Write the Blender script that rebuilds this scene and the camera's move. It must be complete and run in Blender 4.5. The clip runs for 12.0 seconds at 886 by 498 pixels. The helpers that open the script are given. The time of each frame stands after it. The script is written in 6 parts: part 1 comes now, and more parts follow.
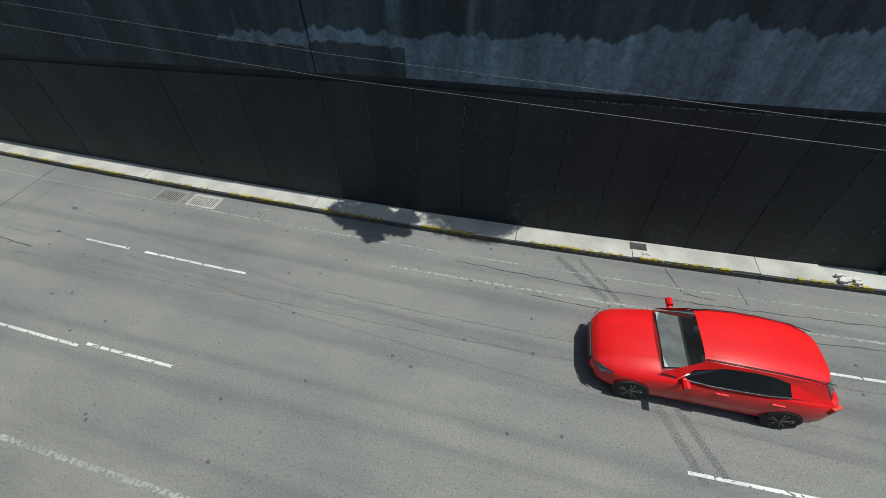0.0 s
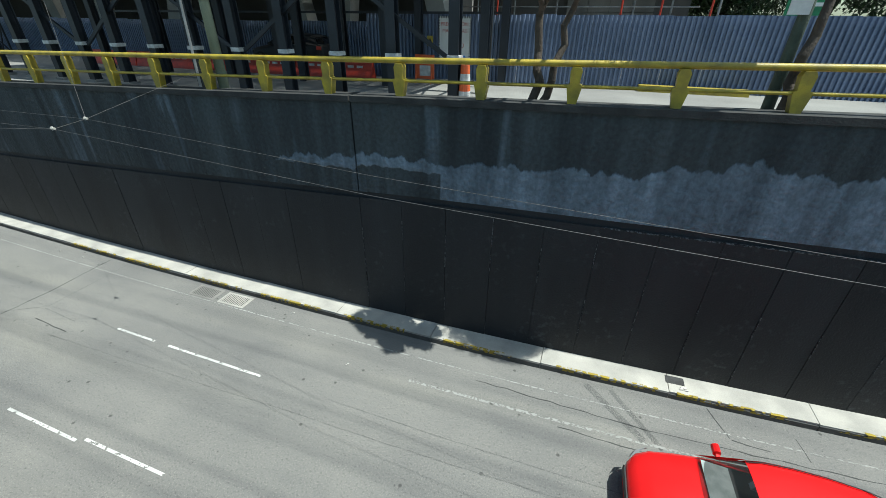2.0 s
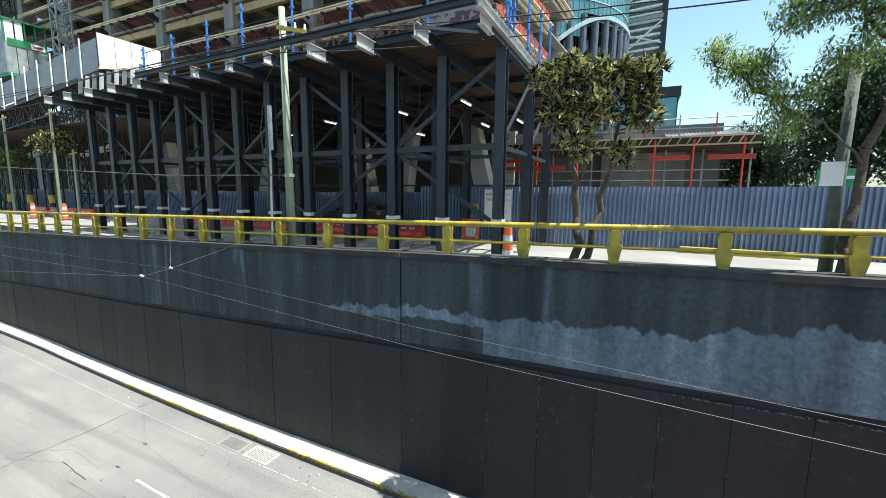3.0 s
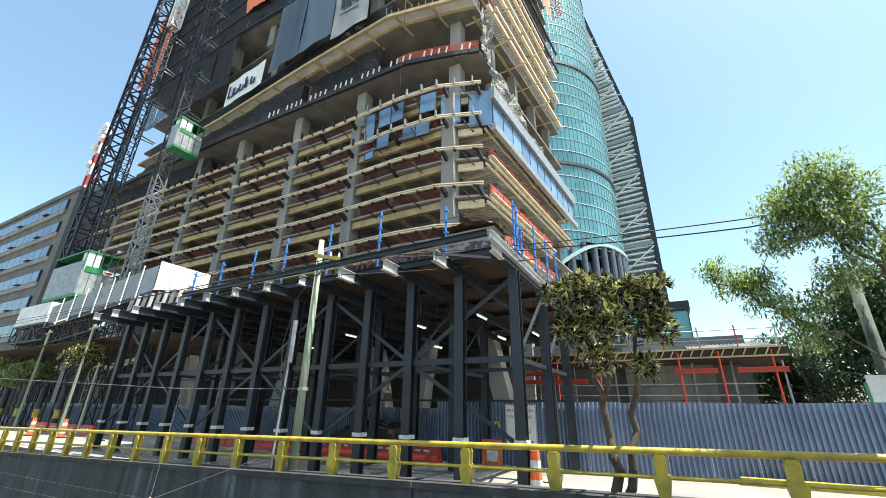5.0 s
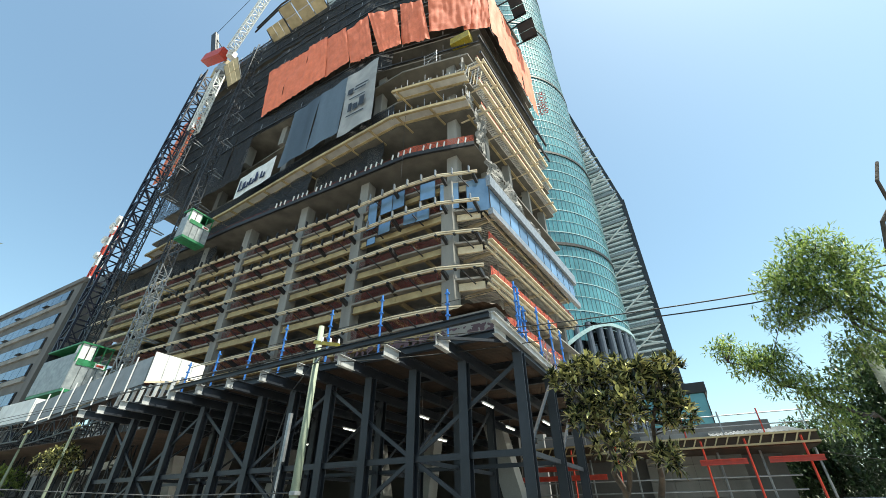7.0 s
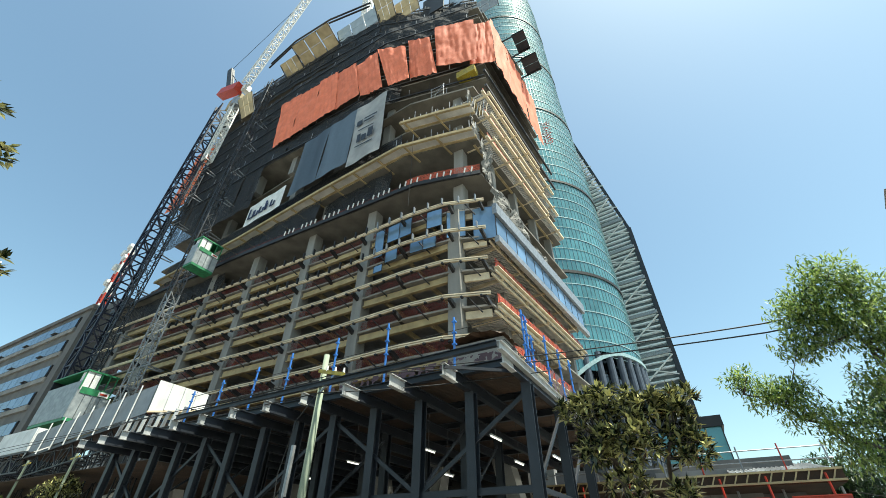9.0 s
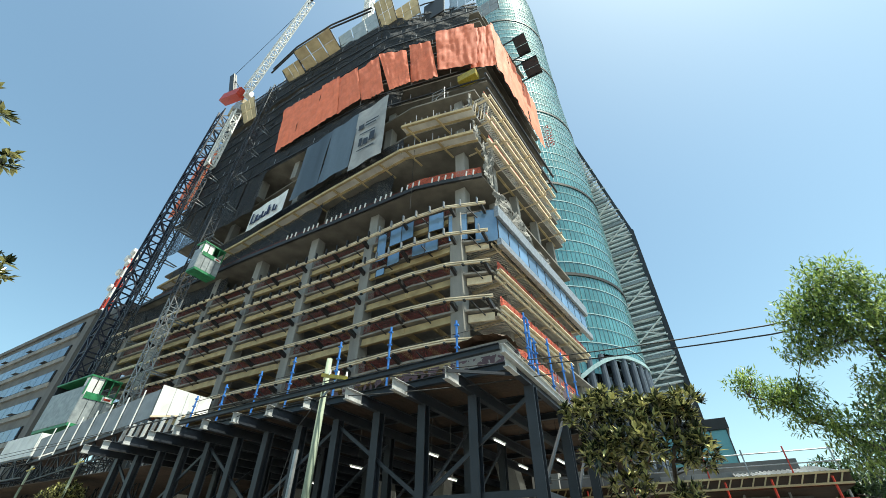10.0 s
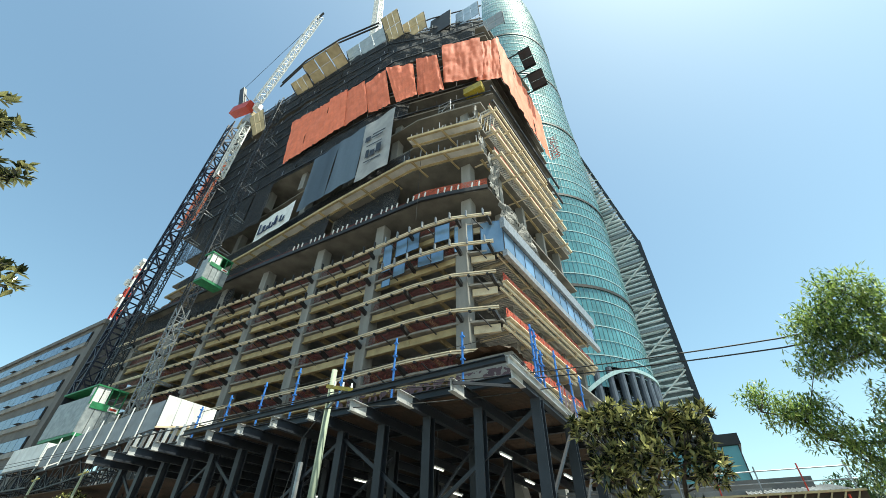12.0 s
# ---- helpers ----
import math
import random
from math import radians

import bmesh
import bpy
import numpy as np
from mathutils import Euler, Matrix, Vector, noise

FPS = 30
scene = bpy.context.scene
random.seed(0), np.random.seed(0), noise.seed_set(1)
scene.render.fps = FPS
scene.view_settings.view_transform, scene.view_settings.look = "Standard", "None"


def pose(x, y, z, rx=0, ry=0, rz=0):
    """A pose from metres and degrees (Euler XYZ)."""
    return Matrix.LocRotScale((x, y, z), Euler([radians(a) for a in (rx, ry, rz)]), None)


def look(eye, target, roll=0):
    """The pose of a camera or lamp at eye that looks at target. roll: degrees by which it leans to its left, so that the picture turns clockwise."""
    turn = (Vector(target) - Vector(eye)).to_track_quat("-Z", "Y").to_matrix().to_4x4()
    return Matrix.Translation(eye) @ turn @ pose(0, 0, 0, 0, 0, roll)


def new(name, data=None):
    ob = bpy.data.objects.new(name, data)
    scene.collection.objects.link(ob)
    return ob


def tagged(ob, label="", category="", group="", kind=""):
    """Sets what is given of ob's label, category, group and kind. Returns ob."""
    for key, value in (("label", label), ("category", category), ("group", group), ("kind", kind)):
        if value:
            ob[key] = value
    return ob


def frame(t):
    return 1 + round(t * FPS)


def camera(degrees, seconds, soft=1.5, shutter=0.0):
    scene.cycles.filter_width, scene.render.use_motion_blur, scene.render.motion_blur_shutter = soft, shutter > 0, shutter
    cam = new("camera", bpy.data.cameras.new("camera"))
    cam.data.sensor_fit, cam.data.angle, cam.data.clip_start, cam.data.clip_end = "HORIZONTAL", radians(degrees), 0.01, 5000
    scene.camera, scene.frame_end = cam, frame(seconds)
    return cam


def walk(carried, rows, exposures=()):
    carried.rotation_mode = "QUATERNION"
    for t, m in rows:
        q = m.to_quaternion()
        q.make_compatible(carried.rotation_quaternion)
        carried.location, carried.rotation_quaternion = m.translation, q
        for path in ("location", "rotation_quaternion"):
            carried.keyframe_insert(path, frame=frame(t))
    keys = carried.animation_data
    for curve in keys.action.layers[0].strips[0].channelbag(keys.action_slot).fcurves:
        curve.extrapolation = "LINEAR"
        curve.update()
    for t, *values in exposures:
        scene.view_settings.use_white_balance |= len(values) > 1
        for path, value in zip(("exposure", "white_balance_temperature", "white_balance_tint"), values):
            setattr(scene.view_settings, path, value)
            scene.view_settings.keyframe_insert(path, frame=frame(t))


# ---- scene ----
EYE, STREET = 7.48, 5.53          # camera and street level above the sunken road
cam = camera(95.28, 12.0, soft=0.8)
PATH = [
    (0.0, pose(0, 0, EYE, 44.67, 0.43, 14.39)),
    (0.5, pose(0, 0, EYE, 46.33, -0.30, 15.21)),
    (1.0, pose(0, 0, EYE, 48.63, -0.43, 16.19)),
    (1.5, pose(0, 0, EYE, 53.21, -0.77, 17.69)),
    (2.0, pose(0, 0, EYE, 60.76, -0.65, 19.55)),
    (2.5, pose(0, 0, EYE, 69.56, -0.59, 22.71)),
    (3.0, pose(0, 0, EYE, 82.12, -0.55, 25.80)),
    (3.5, pose(0, 0, EYE, 94.27, -1.08, 27.41)),
    (3.7, pose(0, 0, EYE, 98.04, -1.30, 27.66)),
    (5.3, pose(0, 0, EYE, 113.45, -0.70, 28.20)),
    (5.5, pose(0, 0, EYE, 114.69, -0.72, 28.26)),
    (6.0, pose(0, 0, EYE, 117.58, -0.16, 28.81)),
    (6.5, pose(0, 0, EYE, 120.92, 0.16, 28.98)),
    (7.0, pose(0, 0, EYE, 123.25, 0.31, 28.90)),
    (9.0, pose(0, 0, EYE, 127.16, -0.25, 29.65)),
    (9.5, pose(0, 0, EYE, 127.68, -0.27, 29.99)),
    (10.0, pose(0, 0, EYE, 127.62, -0.17, 30.09)),
    (10.5, pose(0, 0, EYE, 128.01, -0.37, 30.18)),
    (11.0, pose(0, 0, EYE, 128.51, -0.42, 30.36)),
    (11.5, pose(0, 0, EYE, 128.83, -0.60, 30.53)),
    (12.0, pose(0, 0, EYE, 129.16, -0.77, 30.65)),
]
EXPO = [(0, -0.02, 6050, 3), (0.5, 0.2, 6000, 1), (1.0, 0.3, 6000, 0), (2.0, 0.5, 6000, 0), (2.5, 0.78, 6050, 5), (3.0, 1.25, 6250, 5), (3.5, 1.68, 6350, 6),
        (5.5, 1.42, 6650, 5), (7.0, 1.23, 6650, 2), (9.0, 1.07, 6600, 0), (12, 1.13, 6580, -2)]
walk(cam, PATH, EXPO)

# world and sun
SUN_EL, SUN_AZ = 70.5, 89.0       # the sun stands over the road's axis, a little behind the wall
world = bpy.data.worlds.new("sky")
scene.world = world
world.use_nodes = True
wn = world.node_tree.nodes
sky = wn.new("ShaderNodeTexSky")
sky.sky_type, sky.sun_disc = "NISHITA", False
sky.sun_elevation, sky.sun_rotation = radians(SUN_EL), radians(SUN_AZ)
sky.air_density, sky.dust_density, sky.ozone_density = 1.0, 1.6, 0.3
haze = wn.new("ShaderNodeMix")
haze.data_type, haze.blend_type = "RGBA", "MULTIPLY"
haze.inputs[0].default_value, haze.inputs[7].default_value = 1.0, (0.92, 1.02, 0.95, 1)
world.node_tree.links.new(sky.outputs[0], haze.inputs[6])
world.node_tree.links.new(haze.outputs[2], wn["Background"].inputs[0])
wn["Background"].inputs[1].default_value = 0.115
sun = new("sun", bpy.data.lights.new("sun", "SUN"))
sun.data.energy, sun.data.angle, sun.data.color = 5.0, radians(0.53), (1.0, 0.95, 0.87)
_a, _e = radians(SUN_AZ), radians(SUN_EL)
SUN_DIR = Vector((math.sin(_a) * math.cos(_e), math.cos(_a) * math.cos(_e), math.sin(_e)))
sun.matrix_world = look(SUN_DIR * 200, (0, 0, 0))


# ---- materials ----
def mat(name, base, second=None, scale=2.0, rough=0.8, metal=0.0, bump=0.3, fine=40.0, amount=0.5, vary=0.0, streak=False, stain=None):
    """Two scales of noise between two colours, a fine grain, relief and per-piece variation."""
    m = bpy.data.materials.new(name)
    m.use_nodes = True
    n, l = m.node_tree.nodes, m.node_tree.links
    b = n["Principled BSDF"]
    b.inputs["Roughness"].default_value, b.inputs["Metallic"].default_value = rough, metal
    second = second or tuple(c * 0.65 for c in base)
    geo = n.new("ShaderNodeNewGeometry")
    mp = n.new("ShaderNodeMapping")
    l.new(geo.outputs["Position"], mp.inputs[0])
    if streak:
        mp.inputs["Scale"].default_value = (1, 1, 0.15)
    t1, t2 = n.new("ShaderNodeTexNoise"), n.new("ShaderNodeTexNoise")
    t1.inputs["Scale"].default_value, t1.inputs["Detail"].default_value = scale, 6
    t2.inputs["Scale"].default_value, t2.inputs["Detail"].default_value = fine, 4
    l.new(mp.outputs[0], t1.inputs[0])
    l.new(geo.outputs["Position"], t2.inputs[0])
    ramp = n.new("ShaderNodeMapRange")
    ramp.inputs[1].default_value, ramp.inputs[2].default_value = 0.5 - 0.25 * amount, 0.5 + 0.25 * amount
    l.new(t1.outputs[0], ramp.inputs[0])
    mix = n.new("ShaderNodeMix")
    mix.data_type = "RGBA"
    mix.inputs[6].default_value, mix.inputs[7].default_value = (*base, 1), (*second, 1)
    l.new(ramp.outputs[0], mix.inputs[0])
    hsv = n.new("ShaderNodeHueSaturation")
    l.new(mix.outputs[2], hsv.inputs["Color"])
    val = n.new("ShaderNodeMath")
    val.operation = "MULTIPLY_ADD"
    val.inputs[1].default_value, val.inputs[2].default_value = 0.5 * amount, 1 - 0.25 * amount
    l.new(t2.outputs[0], val.inputs[0])
    out = val.outputs[0]
    if vary:
        info = n.new("ShaderNodeObjectInfo")
        va = n.new("ShaderNodeMath")
        va.operation = "MULTIPLY_ADD"
        va.inputs[1].default_value, va.inputs[2].default_value = vary, 1 - vary / 2
        l.new(info.outputs["Random"], va.inputs[0])
        mu = n.new("ShaderNodeMath")
        mu.operation = "MULTIPLY"
        l.new(out, mu.inputs[0])
        l.new(va.outputs[0], mu.inputs[1])
        out = mu.outputs[0]
    l.new(out, hsv.inputs["Value"])
    l.new(hsv.outputs[0], b.inputs["Base Color"])
    if bump:
        bp = n.new("ShaderNodeBump")
        bp.inputs["Strength"].default_value, bp.inputs["Distance"].default_value = bump, 0.02
        l.new(t2.outputs[0], bp.inputs["Height"])
        l.new(bp.outputs[0], b.inputs["Normal"])
    return m


def leafmat(name, a, c, low=0.0, rough=0.45, thin=0.3):
    """Leaf material with colour varied from leaf to leaf and a little light passing through."""
    m = bpy.data.materials.new(name)
    m.use_nodes = True
    n, l = m.node_tree.nodes, m.node_tree.links
    b = n["Principled BSDF"]
    b.inputs["Roughness"].default_value = rough
    geo = n.new("ShaderNodeNewGeometry")
    ramp = n.new("ShaderNodeValToRGB")
    ramp.color_ramp.elements[0].position = low
    ramp.color_ramp.elements[0].color, ramp.color_ramp.elements[1].color = (*a, 1), (*c, 1)
    l.new(geo.outputs["Random Per Island"], ramp.inputs[0])
    l.new(ramp.outputs[0], b.inputs["Base Color"])
    tr = n.new("ShaderNodeBsdfTranslucent")
    l.new(ramp.outputs[0], tr.inputs[0])
    ms = n.new("ShaderNodeMixShader")
    ms.inputs[0].default_value = thin
    l.new(b.outputs[0], ms.inputs[1])
    l.new(tr.outputs[0], ms.inputs[2])
    l.new(ms.outputs[0], n["Material Output"].inputs[0])
    return m


def glassmat(name, col, rough=0.05, metal=0.0, spec=0.8, vary=0.0):
    m = mat(name, col, tuple(c * 0.8 for c in col), 0.3, rough, metal, 0.0, 3.0, 0.4, vary)
    m.node_tree.nodes["Principled BSDF"].inputs["Specular IOR Level"].default_value = spec
    return m


def netmat(name, col, cell=0.25, hole=0.35):
    """Safety net: woven mesh with small holes."""
    m = mat(name, col, tuple(c * 0.6 for c in col), 0.8, 0.8, 0, 0.5, 14, 0.8)
    n, l = m.node_tree.nodes, m.node_tree.links
    nz = n.new("ShaderNodeTexNoise")
    nz.inputs["Scale"].default_value = 1 / cell
    geo = n.new("ShaderNodeNewGeometry")
    l.new(geo.outputs["Position"], nz.inputs[0])
    gt = n.new("ShaderNodeMath")
    gt.operation = "LESS_THAN"
    gt.inputs[1].default_value = hole
    l.new(nz.outputs[0], gt.inputs[0])
    tp, ms = n.new("ShaderNodeBsdfTransparent"), n.new("ShaderNodeMixShader")
    l.new(gt.outputs[0], ms.inputs[0])
    l.new(n["Principled BSDF"].outputs[0], ms.inputs[1])
    l.new(tp.outputs[0], ms.inputs[2])
    l.new(ms.outputs[0], n["Material Output"].inputs[0])
    return m


ASPHALT = mat("asphalt", (0.165, 0.163, 0.155), (0.105, 0.105, 0.104), 0.35, 0.85, 0, 0.5, 60, 0.7)
CONC = mat("concrete", (0.28, 0.27, 0.25), (0.16, 0.155, 0.145), 0.8, 0.85, 0, 0.4, 30, 0.8, streak=True)
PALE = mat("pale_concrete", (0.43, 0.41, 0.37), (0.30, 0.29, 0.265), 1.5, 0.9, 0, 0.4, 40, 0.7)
WALLBLK = mat("black_painted_wall", (0.031, 0.034, 0.037), (0.017, 0.019, 0.021), 0.9, 0.6, 0, 0.7, 26, 0.9, 0.3, streak=True)
WALLBLK.node_tree.nodes["Principled BSDF"].inputs["Specular IOR Level"].default_value = 0.25
CAPM = mat("mossy_cap", (0.05, 0.05, 0.048), (0.02, 0.02, 0.02), 2.5, 0.9, 0, 0.6, 30, 0.9)


def scuffed(m, col, scale, lo, hi, share=1.0):
    """Small scrapes where the paint has come off, in patches."""
    n, l = m.node_tree.nodes, m.node_tree.links
    geo = n.new("ShaderNodeNewGeometry")
    fac = None
    for sc, a, c in ((scale, lo, hi), (0.6, 0.46, 0.62)):
        t, r = n.new("ShaderNodeTexNoise"), n.new("ShaderNodeMapRange")
        t.inputs["Scale"].default_value, t.inputs["Detail"].default_value = sc, 8
        r.inputs[1].default_value, r.inputs[2].default_value, r.inputs[4].default_value = a, c, share
        l.new(geo.outputs["Position"], t.inputs[0])
        l.new(t.outputs[0], r.inputs[0])
        if fac is None:
            fac = r.outputs[0]
        else:
            k = n.new("ShaderNodeMath")
            k.operation = "MULTIPLY"
            l.new(fac, k.inputs[0])
            l.new(r.outputs[0], k.inputs[1])
            fac = k.outputs[0]
    base = n["Principled BSDF"].inputs["Base Color"]
    x = n.new("ShaderNodeMix")
    x.data_type = "RGBA"
    x.inputs[7].default_value = (*col, 1)
    l.new(base.links[0].from_socket, x.inputs[6])
    l.new(fac, x.inputs[0])
    l.new(x.outputs[2], base)


scuffed(WALLBLK, (0.085, 0.09, 0.095), 7.0, 0.55, 0.70, 0.7)
YELLOW = mat("yellow_paint", (0.44, 0.33, 0.03), (0.24, 0.185, 0.03), 4, 0.45, 0, 0.3, 50, 0.7, 0.15)
WHITEP = mat("worn_white_paint", (0.68, 0.68, 0.66), (0.34, 0.34, 0.33), 6, 0.8, 0, 0.4, 60, 0.9)
STEEL = mat("grey_painted_steel", (0.018, 0.022, 0.030), (0.011, 0.014, 0.019), 1.2, 0.5, 0, 0.2, 30, 0.5, 0.2)
PANELW = mat("white_sheet", (0.74, 0.74, 0.72), (0.6, 0.6, 0.58), 1.0, 0.6, 0, 0.2, 20, 0.5)
FENCE = mat("corrugated_fence_blue_grey", (0.165, 0.205, 0.30), (0.115, 0.15, 0.23), 0.9, 0.5, 0, 0.2, 30, 0.6, 0.2)
TIMBER = mat("formwork_timber", (0.70, 0.60, 0.43), (0.50, 0.41, 0.28), 1.2, 0.75, 0, 0.3, 18, 0.7, 0.25)
TIMBER2 = mat("yellow_beam", (0.45, 0.355, 0.19), (0.30, 0.23, 0.12), 1.0, 0.7, 0, 0.3, 18, 0.7, 0.25)
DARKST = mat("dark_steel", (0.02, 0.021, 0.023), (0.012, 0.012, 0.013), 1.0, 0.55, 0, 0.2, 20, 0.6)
DECK = mat("steel_decking", (0.60, 0.58, 0.54), (0.44, 0.42, 0.39), 0.6, 0.6, 0, 0.2, 18, 0.6)
# Near-black concrete: the unlit inside of the tower is put into the colour.
CORE = mat("unlit_core_concrete", (0.05, 0.047, 0.042), (0.025, 0.024, 0.022), 0.4, 0.9, 0, 0.3, 10, 0.8)
# One mesh in two tones: shaded for the front, sunlit for the side.
REDMESHSHADE = netmat("shaded_red_mesh", (0.20, 0.032, 0.02), 0.06, 0.53)
REDMESHSUN = netmat("sunlit_red_mesh", (0.55, 0.10, 0.05), 0.06, 0.46)
ORANGE = mat("orange_tarpaulin", (0.78, 0.20, 0.10), (0.62, 0.15, 0.07), 0.5, 0.75, 0, 0.5, 5, 0.7, 0.15)
BLACKNET = netmat("black_net", (0.018, 0.021, 0.027), 0.10, 0.44)
BLUE = mat("blue_paint", (0.045, 0.20, 0.58), (0.035, 0.15, 0.46), 3, 0.45, 0, 0.2, 30, 0.4)
GREENP = mat("green_paint", (0.03, 0.22, 0.09), (0.02, 0.15, 0.06), 2, 0.5, 0, 0.2, 30, 0.5)
POLE = mat("weathered_pole_green", (0.26, 0.30, 0.22), (0.16, 0.19, 0.14), 3, 0.8, 0, 0.4, 40, 0.7, streak=True)
BARK = mat("bark", (0.10, 0.078, 0.062), (0.045, 0.036, 0.03), 5, 0.9, 0, 0.8, 25, 0.9)
CABLE = mat("black_cable", (0.015, 0.015, 0.015), None, 2, 0.6, 0, 0, 10, 0.2)
WIRE = mat("copper_wire", (0.10, 0.098, 0.095), None, 2, 0.6, 0.0, 0, 10, 0.2)
GREENGLASS = glassmat("green_curtain_glass", (0.10, 0.27, 0.29), 0.06, 0.25, 0.8, 0.35)
BLUEGLASS = glassmat("blue_glass", (0.19, 0.31, 0.45), 0.08, 0.35, 0.8, 0.5)
DARKGLASS = glassmat("dark_glass", (0.012, 0.014, 0.016), 0.04)
REDCAR = mat("red_car_paint", (0.62, 0.012, 0.014), (0.58, 0.011, 0.013), 1, 0.25, 0.0, 0, 10, 0.1)
RUBBER = mat("tyre_rubber", (0.02, 0.02, 0.02), None, 5, 0.8, 0, 0.2, 40, 0.4)
CHROME = mat("bright_metal", (0.7, 0.7, 0.7), (0.6, 0.6, 0.6), 5, 0.2, 1.0, 0, 10, 0.2)
REDP = mat("red_scaffold_paint", (0.50, 0.045, 0.02), (0.36, 0.035, 0.02), 3, 0.5, 0, 0.2, 30, 0.5)
ORANGEP = mat("orange_plastic", (0.70, 0.13, 0.03), (0.55, 0.10, 0.03), 3, 0.5, 0, 0.1, 30, 0.4)
MAG = leafmat("magnolia_leaf", (0.012, 0.020, 0.008), (0.52, 0.50, 0.20), 0.36, 0.2, 0.15)
ASH = leafmat("light_leaf", (0.045, 0.095, 0.025), (0.36, 0.46, 0.12), 0.10, 0.4, 0.45)
FARLEAF = leafmat("dark_leaf", (0.016, 0.036, 0.014), (0.055, 0.095, 0.032))
GALV = mat("galvanised_steel", (0.36, 0.37, 0.38), (0.25, 0.26, 0.27), 3, 0.45, 0.5, 0.1, 30, 0.4)
STONE = mat("office_stone", (0.14, 0.135, 0.13), (0.10, 0.097, 0.094), 0.5, 0.85, 0, 0.2, 8, 0.5, streak=True)


# ---- mesh building ----
class Mesh:
    def __init__(self):
        self.v, self.f = [], []

    def add(self, vs, fs):
        k = len(self.v)
        self.v += [tuple(p) for p in vs]
        self.f += [tuple(i + k for i in q) for q in fs]
        return self

    def box(self, x0, x1, y0, y1, z0, z1):
        vs = [(x, y, z) for z in (z0, z1) for x, y in ((x0, y0), (x1, y0), (x1, y1), (x0, y1))]
        return self.add(vs, [(3, 2, 1, 0), (4, 5, 6, 7), (0, 1, 5, 4), (1, 2, 6, 5), (2, 3, 7, 6), (3, 0, 4, 7)])

    def beam(self, a, b, w, h=None, up=(0, 0, 1)):
        """A bar of section w by h from a to b."""
        h = w if h is None else h
        a, b = Vector(a), Vector(b)
        d = (b - a).normalized()
        s = d.cross(Vector(up))
        s = s.normalized() if s.length > 1e-4 else Vector((1, 0, 0))
        t = s.cross(d).normalized()
        vs = [p + s * i * w / 2 + t * j * h / 2 for p in (a, b) for i, j in ((-1, -1), (1, -1), (1, 1), (-1, 1))]
        return self.add(vs, [(0, 1, 2, 3), (7, 6, 5, 4), (4, 5, 1, 0), (5, 6, 2, 1), (6, 7, 3, 2), (7, 4, 0, 3)])

    def hbeam(self, a, b, w, h, t, up=(0, 0, 1)):
        """A rolled H section from a to b: two flanges and a web."""
        a, b = Vector(a), Vector(b)
        d = (b - a).normalized()
        s = d.cross(Vector(up))
        s = s.normalized() if s.length > 1e-4 else Vector((1, 0, 0))
        o = s.cross(d).normalized()
        q = [(-w, -h), (w, -h), (w, -h + 2 * t), (t, -h + 2 * t), (t, h - 2 * t), (w, h - 2 * t), (w, h), (-w, h), (-w, h - 2 * t), (-t, h - 2 * t), (-t, -h + 2 * t), (-w, -h + 2 * t)]
        vs = [p + s * i / 2 + o * j / 2 for p in (a, b) for i, j in q]
        return self.add(vs, [tuple(range(12)), tuple(range(23, 11, -1))] + [(12 + i, 12 + (i + 1) % 12, (i + 1) % 12, i) for i in range(12)])

    def tube(self, a, b, r0, r1=None, n=10, caps=True):
        r1 = r0 if r1 is None else r1
        a, b = Vector(a), Vector(b)
        d = (b - a).normalized()
        s = d.orthogonal().normalized()
        t = d.cross(s)
        ring = [(math.cos(i * math.tau / n), math.sin(i * math.tau / n)) for i in range(n)]
        vs = [a + (s * c + t * e) * r0 for c, e in ring] + [b + (s * c + t * e) * r1 for c, e in ring]
        fs = [(i, (i + 1) % n, n + (i + 1) % n, n + i) for i in range(n)]
        if caps:
            fs += [tuple(range(n - 1, -1, -1)), tuple(range(n, 2 * n))]
        return self.add(vs, fs)

    def path(self, pts, r, n=6):
        """A round bar bent through pts, its rings shared from length to length."""
        pts = [Vector(p) for p in pts]
        k = len(self.v)
        for i, p in enumerate(pts):
            d = (pts[min(i + 1, len(pts) - 1)] - pts[max(i - 1, 0)]).normalized()
            s = d.cross(Vector((0.13, 0.21, 1)))
            s = s.normalized() if s.length > 1e-3 else Vector((1, 0, 0))
            t = d.cross(s)
            self.v += [tuple(p + (s * math.cos(j * math.tau / n) + t * math.sin(j * math.tau / n)) * r) for j in range(n)]
        for i in range(len(pts) - 1):
            self.f += [(k + i * n + j, k + i * n + (j + 1) % n, k + (i + 1) * n + (j + 1) % n, k + (i + 1) * n + j) for j in range(n)]
        return self

    def rail(self, pts, w, h):
        for p, q in zip(pts[:-1], pts[1:]):
            self.beam(p, q, w, h)
        return self

    def prism(self, poly, z0, z1):
        """A flat slab with the plan poly, counter-clockwise."""
        n = len(poly)
        vs = [(x, y, z0) for x, y in poly] + [(x, y, z1) for x, y in poly]
        return self.add(vs, [tuple(range(n - 1, -1, -1)), tuple(range(n, 2 * n))] + [(i, (i + 1) % n, n + (i + 1) % n, n + i) for i in range(n)])

    def grid(self, f, nu, nv):
        """A sheet: f(i / nu, j / nv) gives its points."""
        vs = [f(i / nu, j / nv) for j in range(nv + 1) for i in range(nu + 1)]
        w = nu + 1
        return self.add(vs, [(j * w + i, j * w + i + 1, (j + 1) * w + i + 1, (j + 1) * w + i) for j in range(nv) for i in range(nu)])

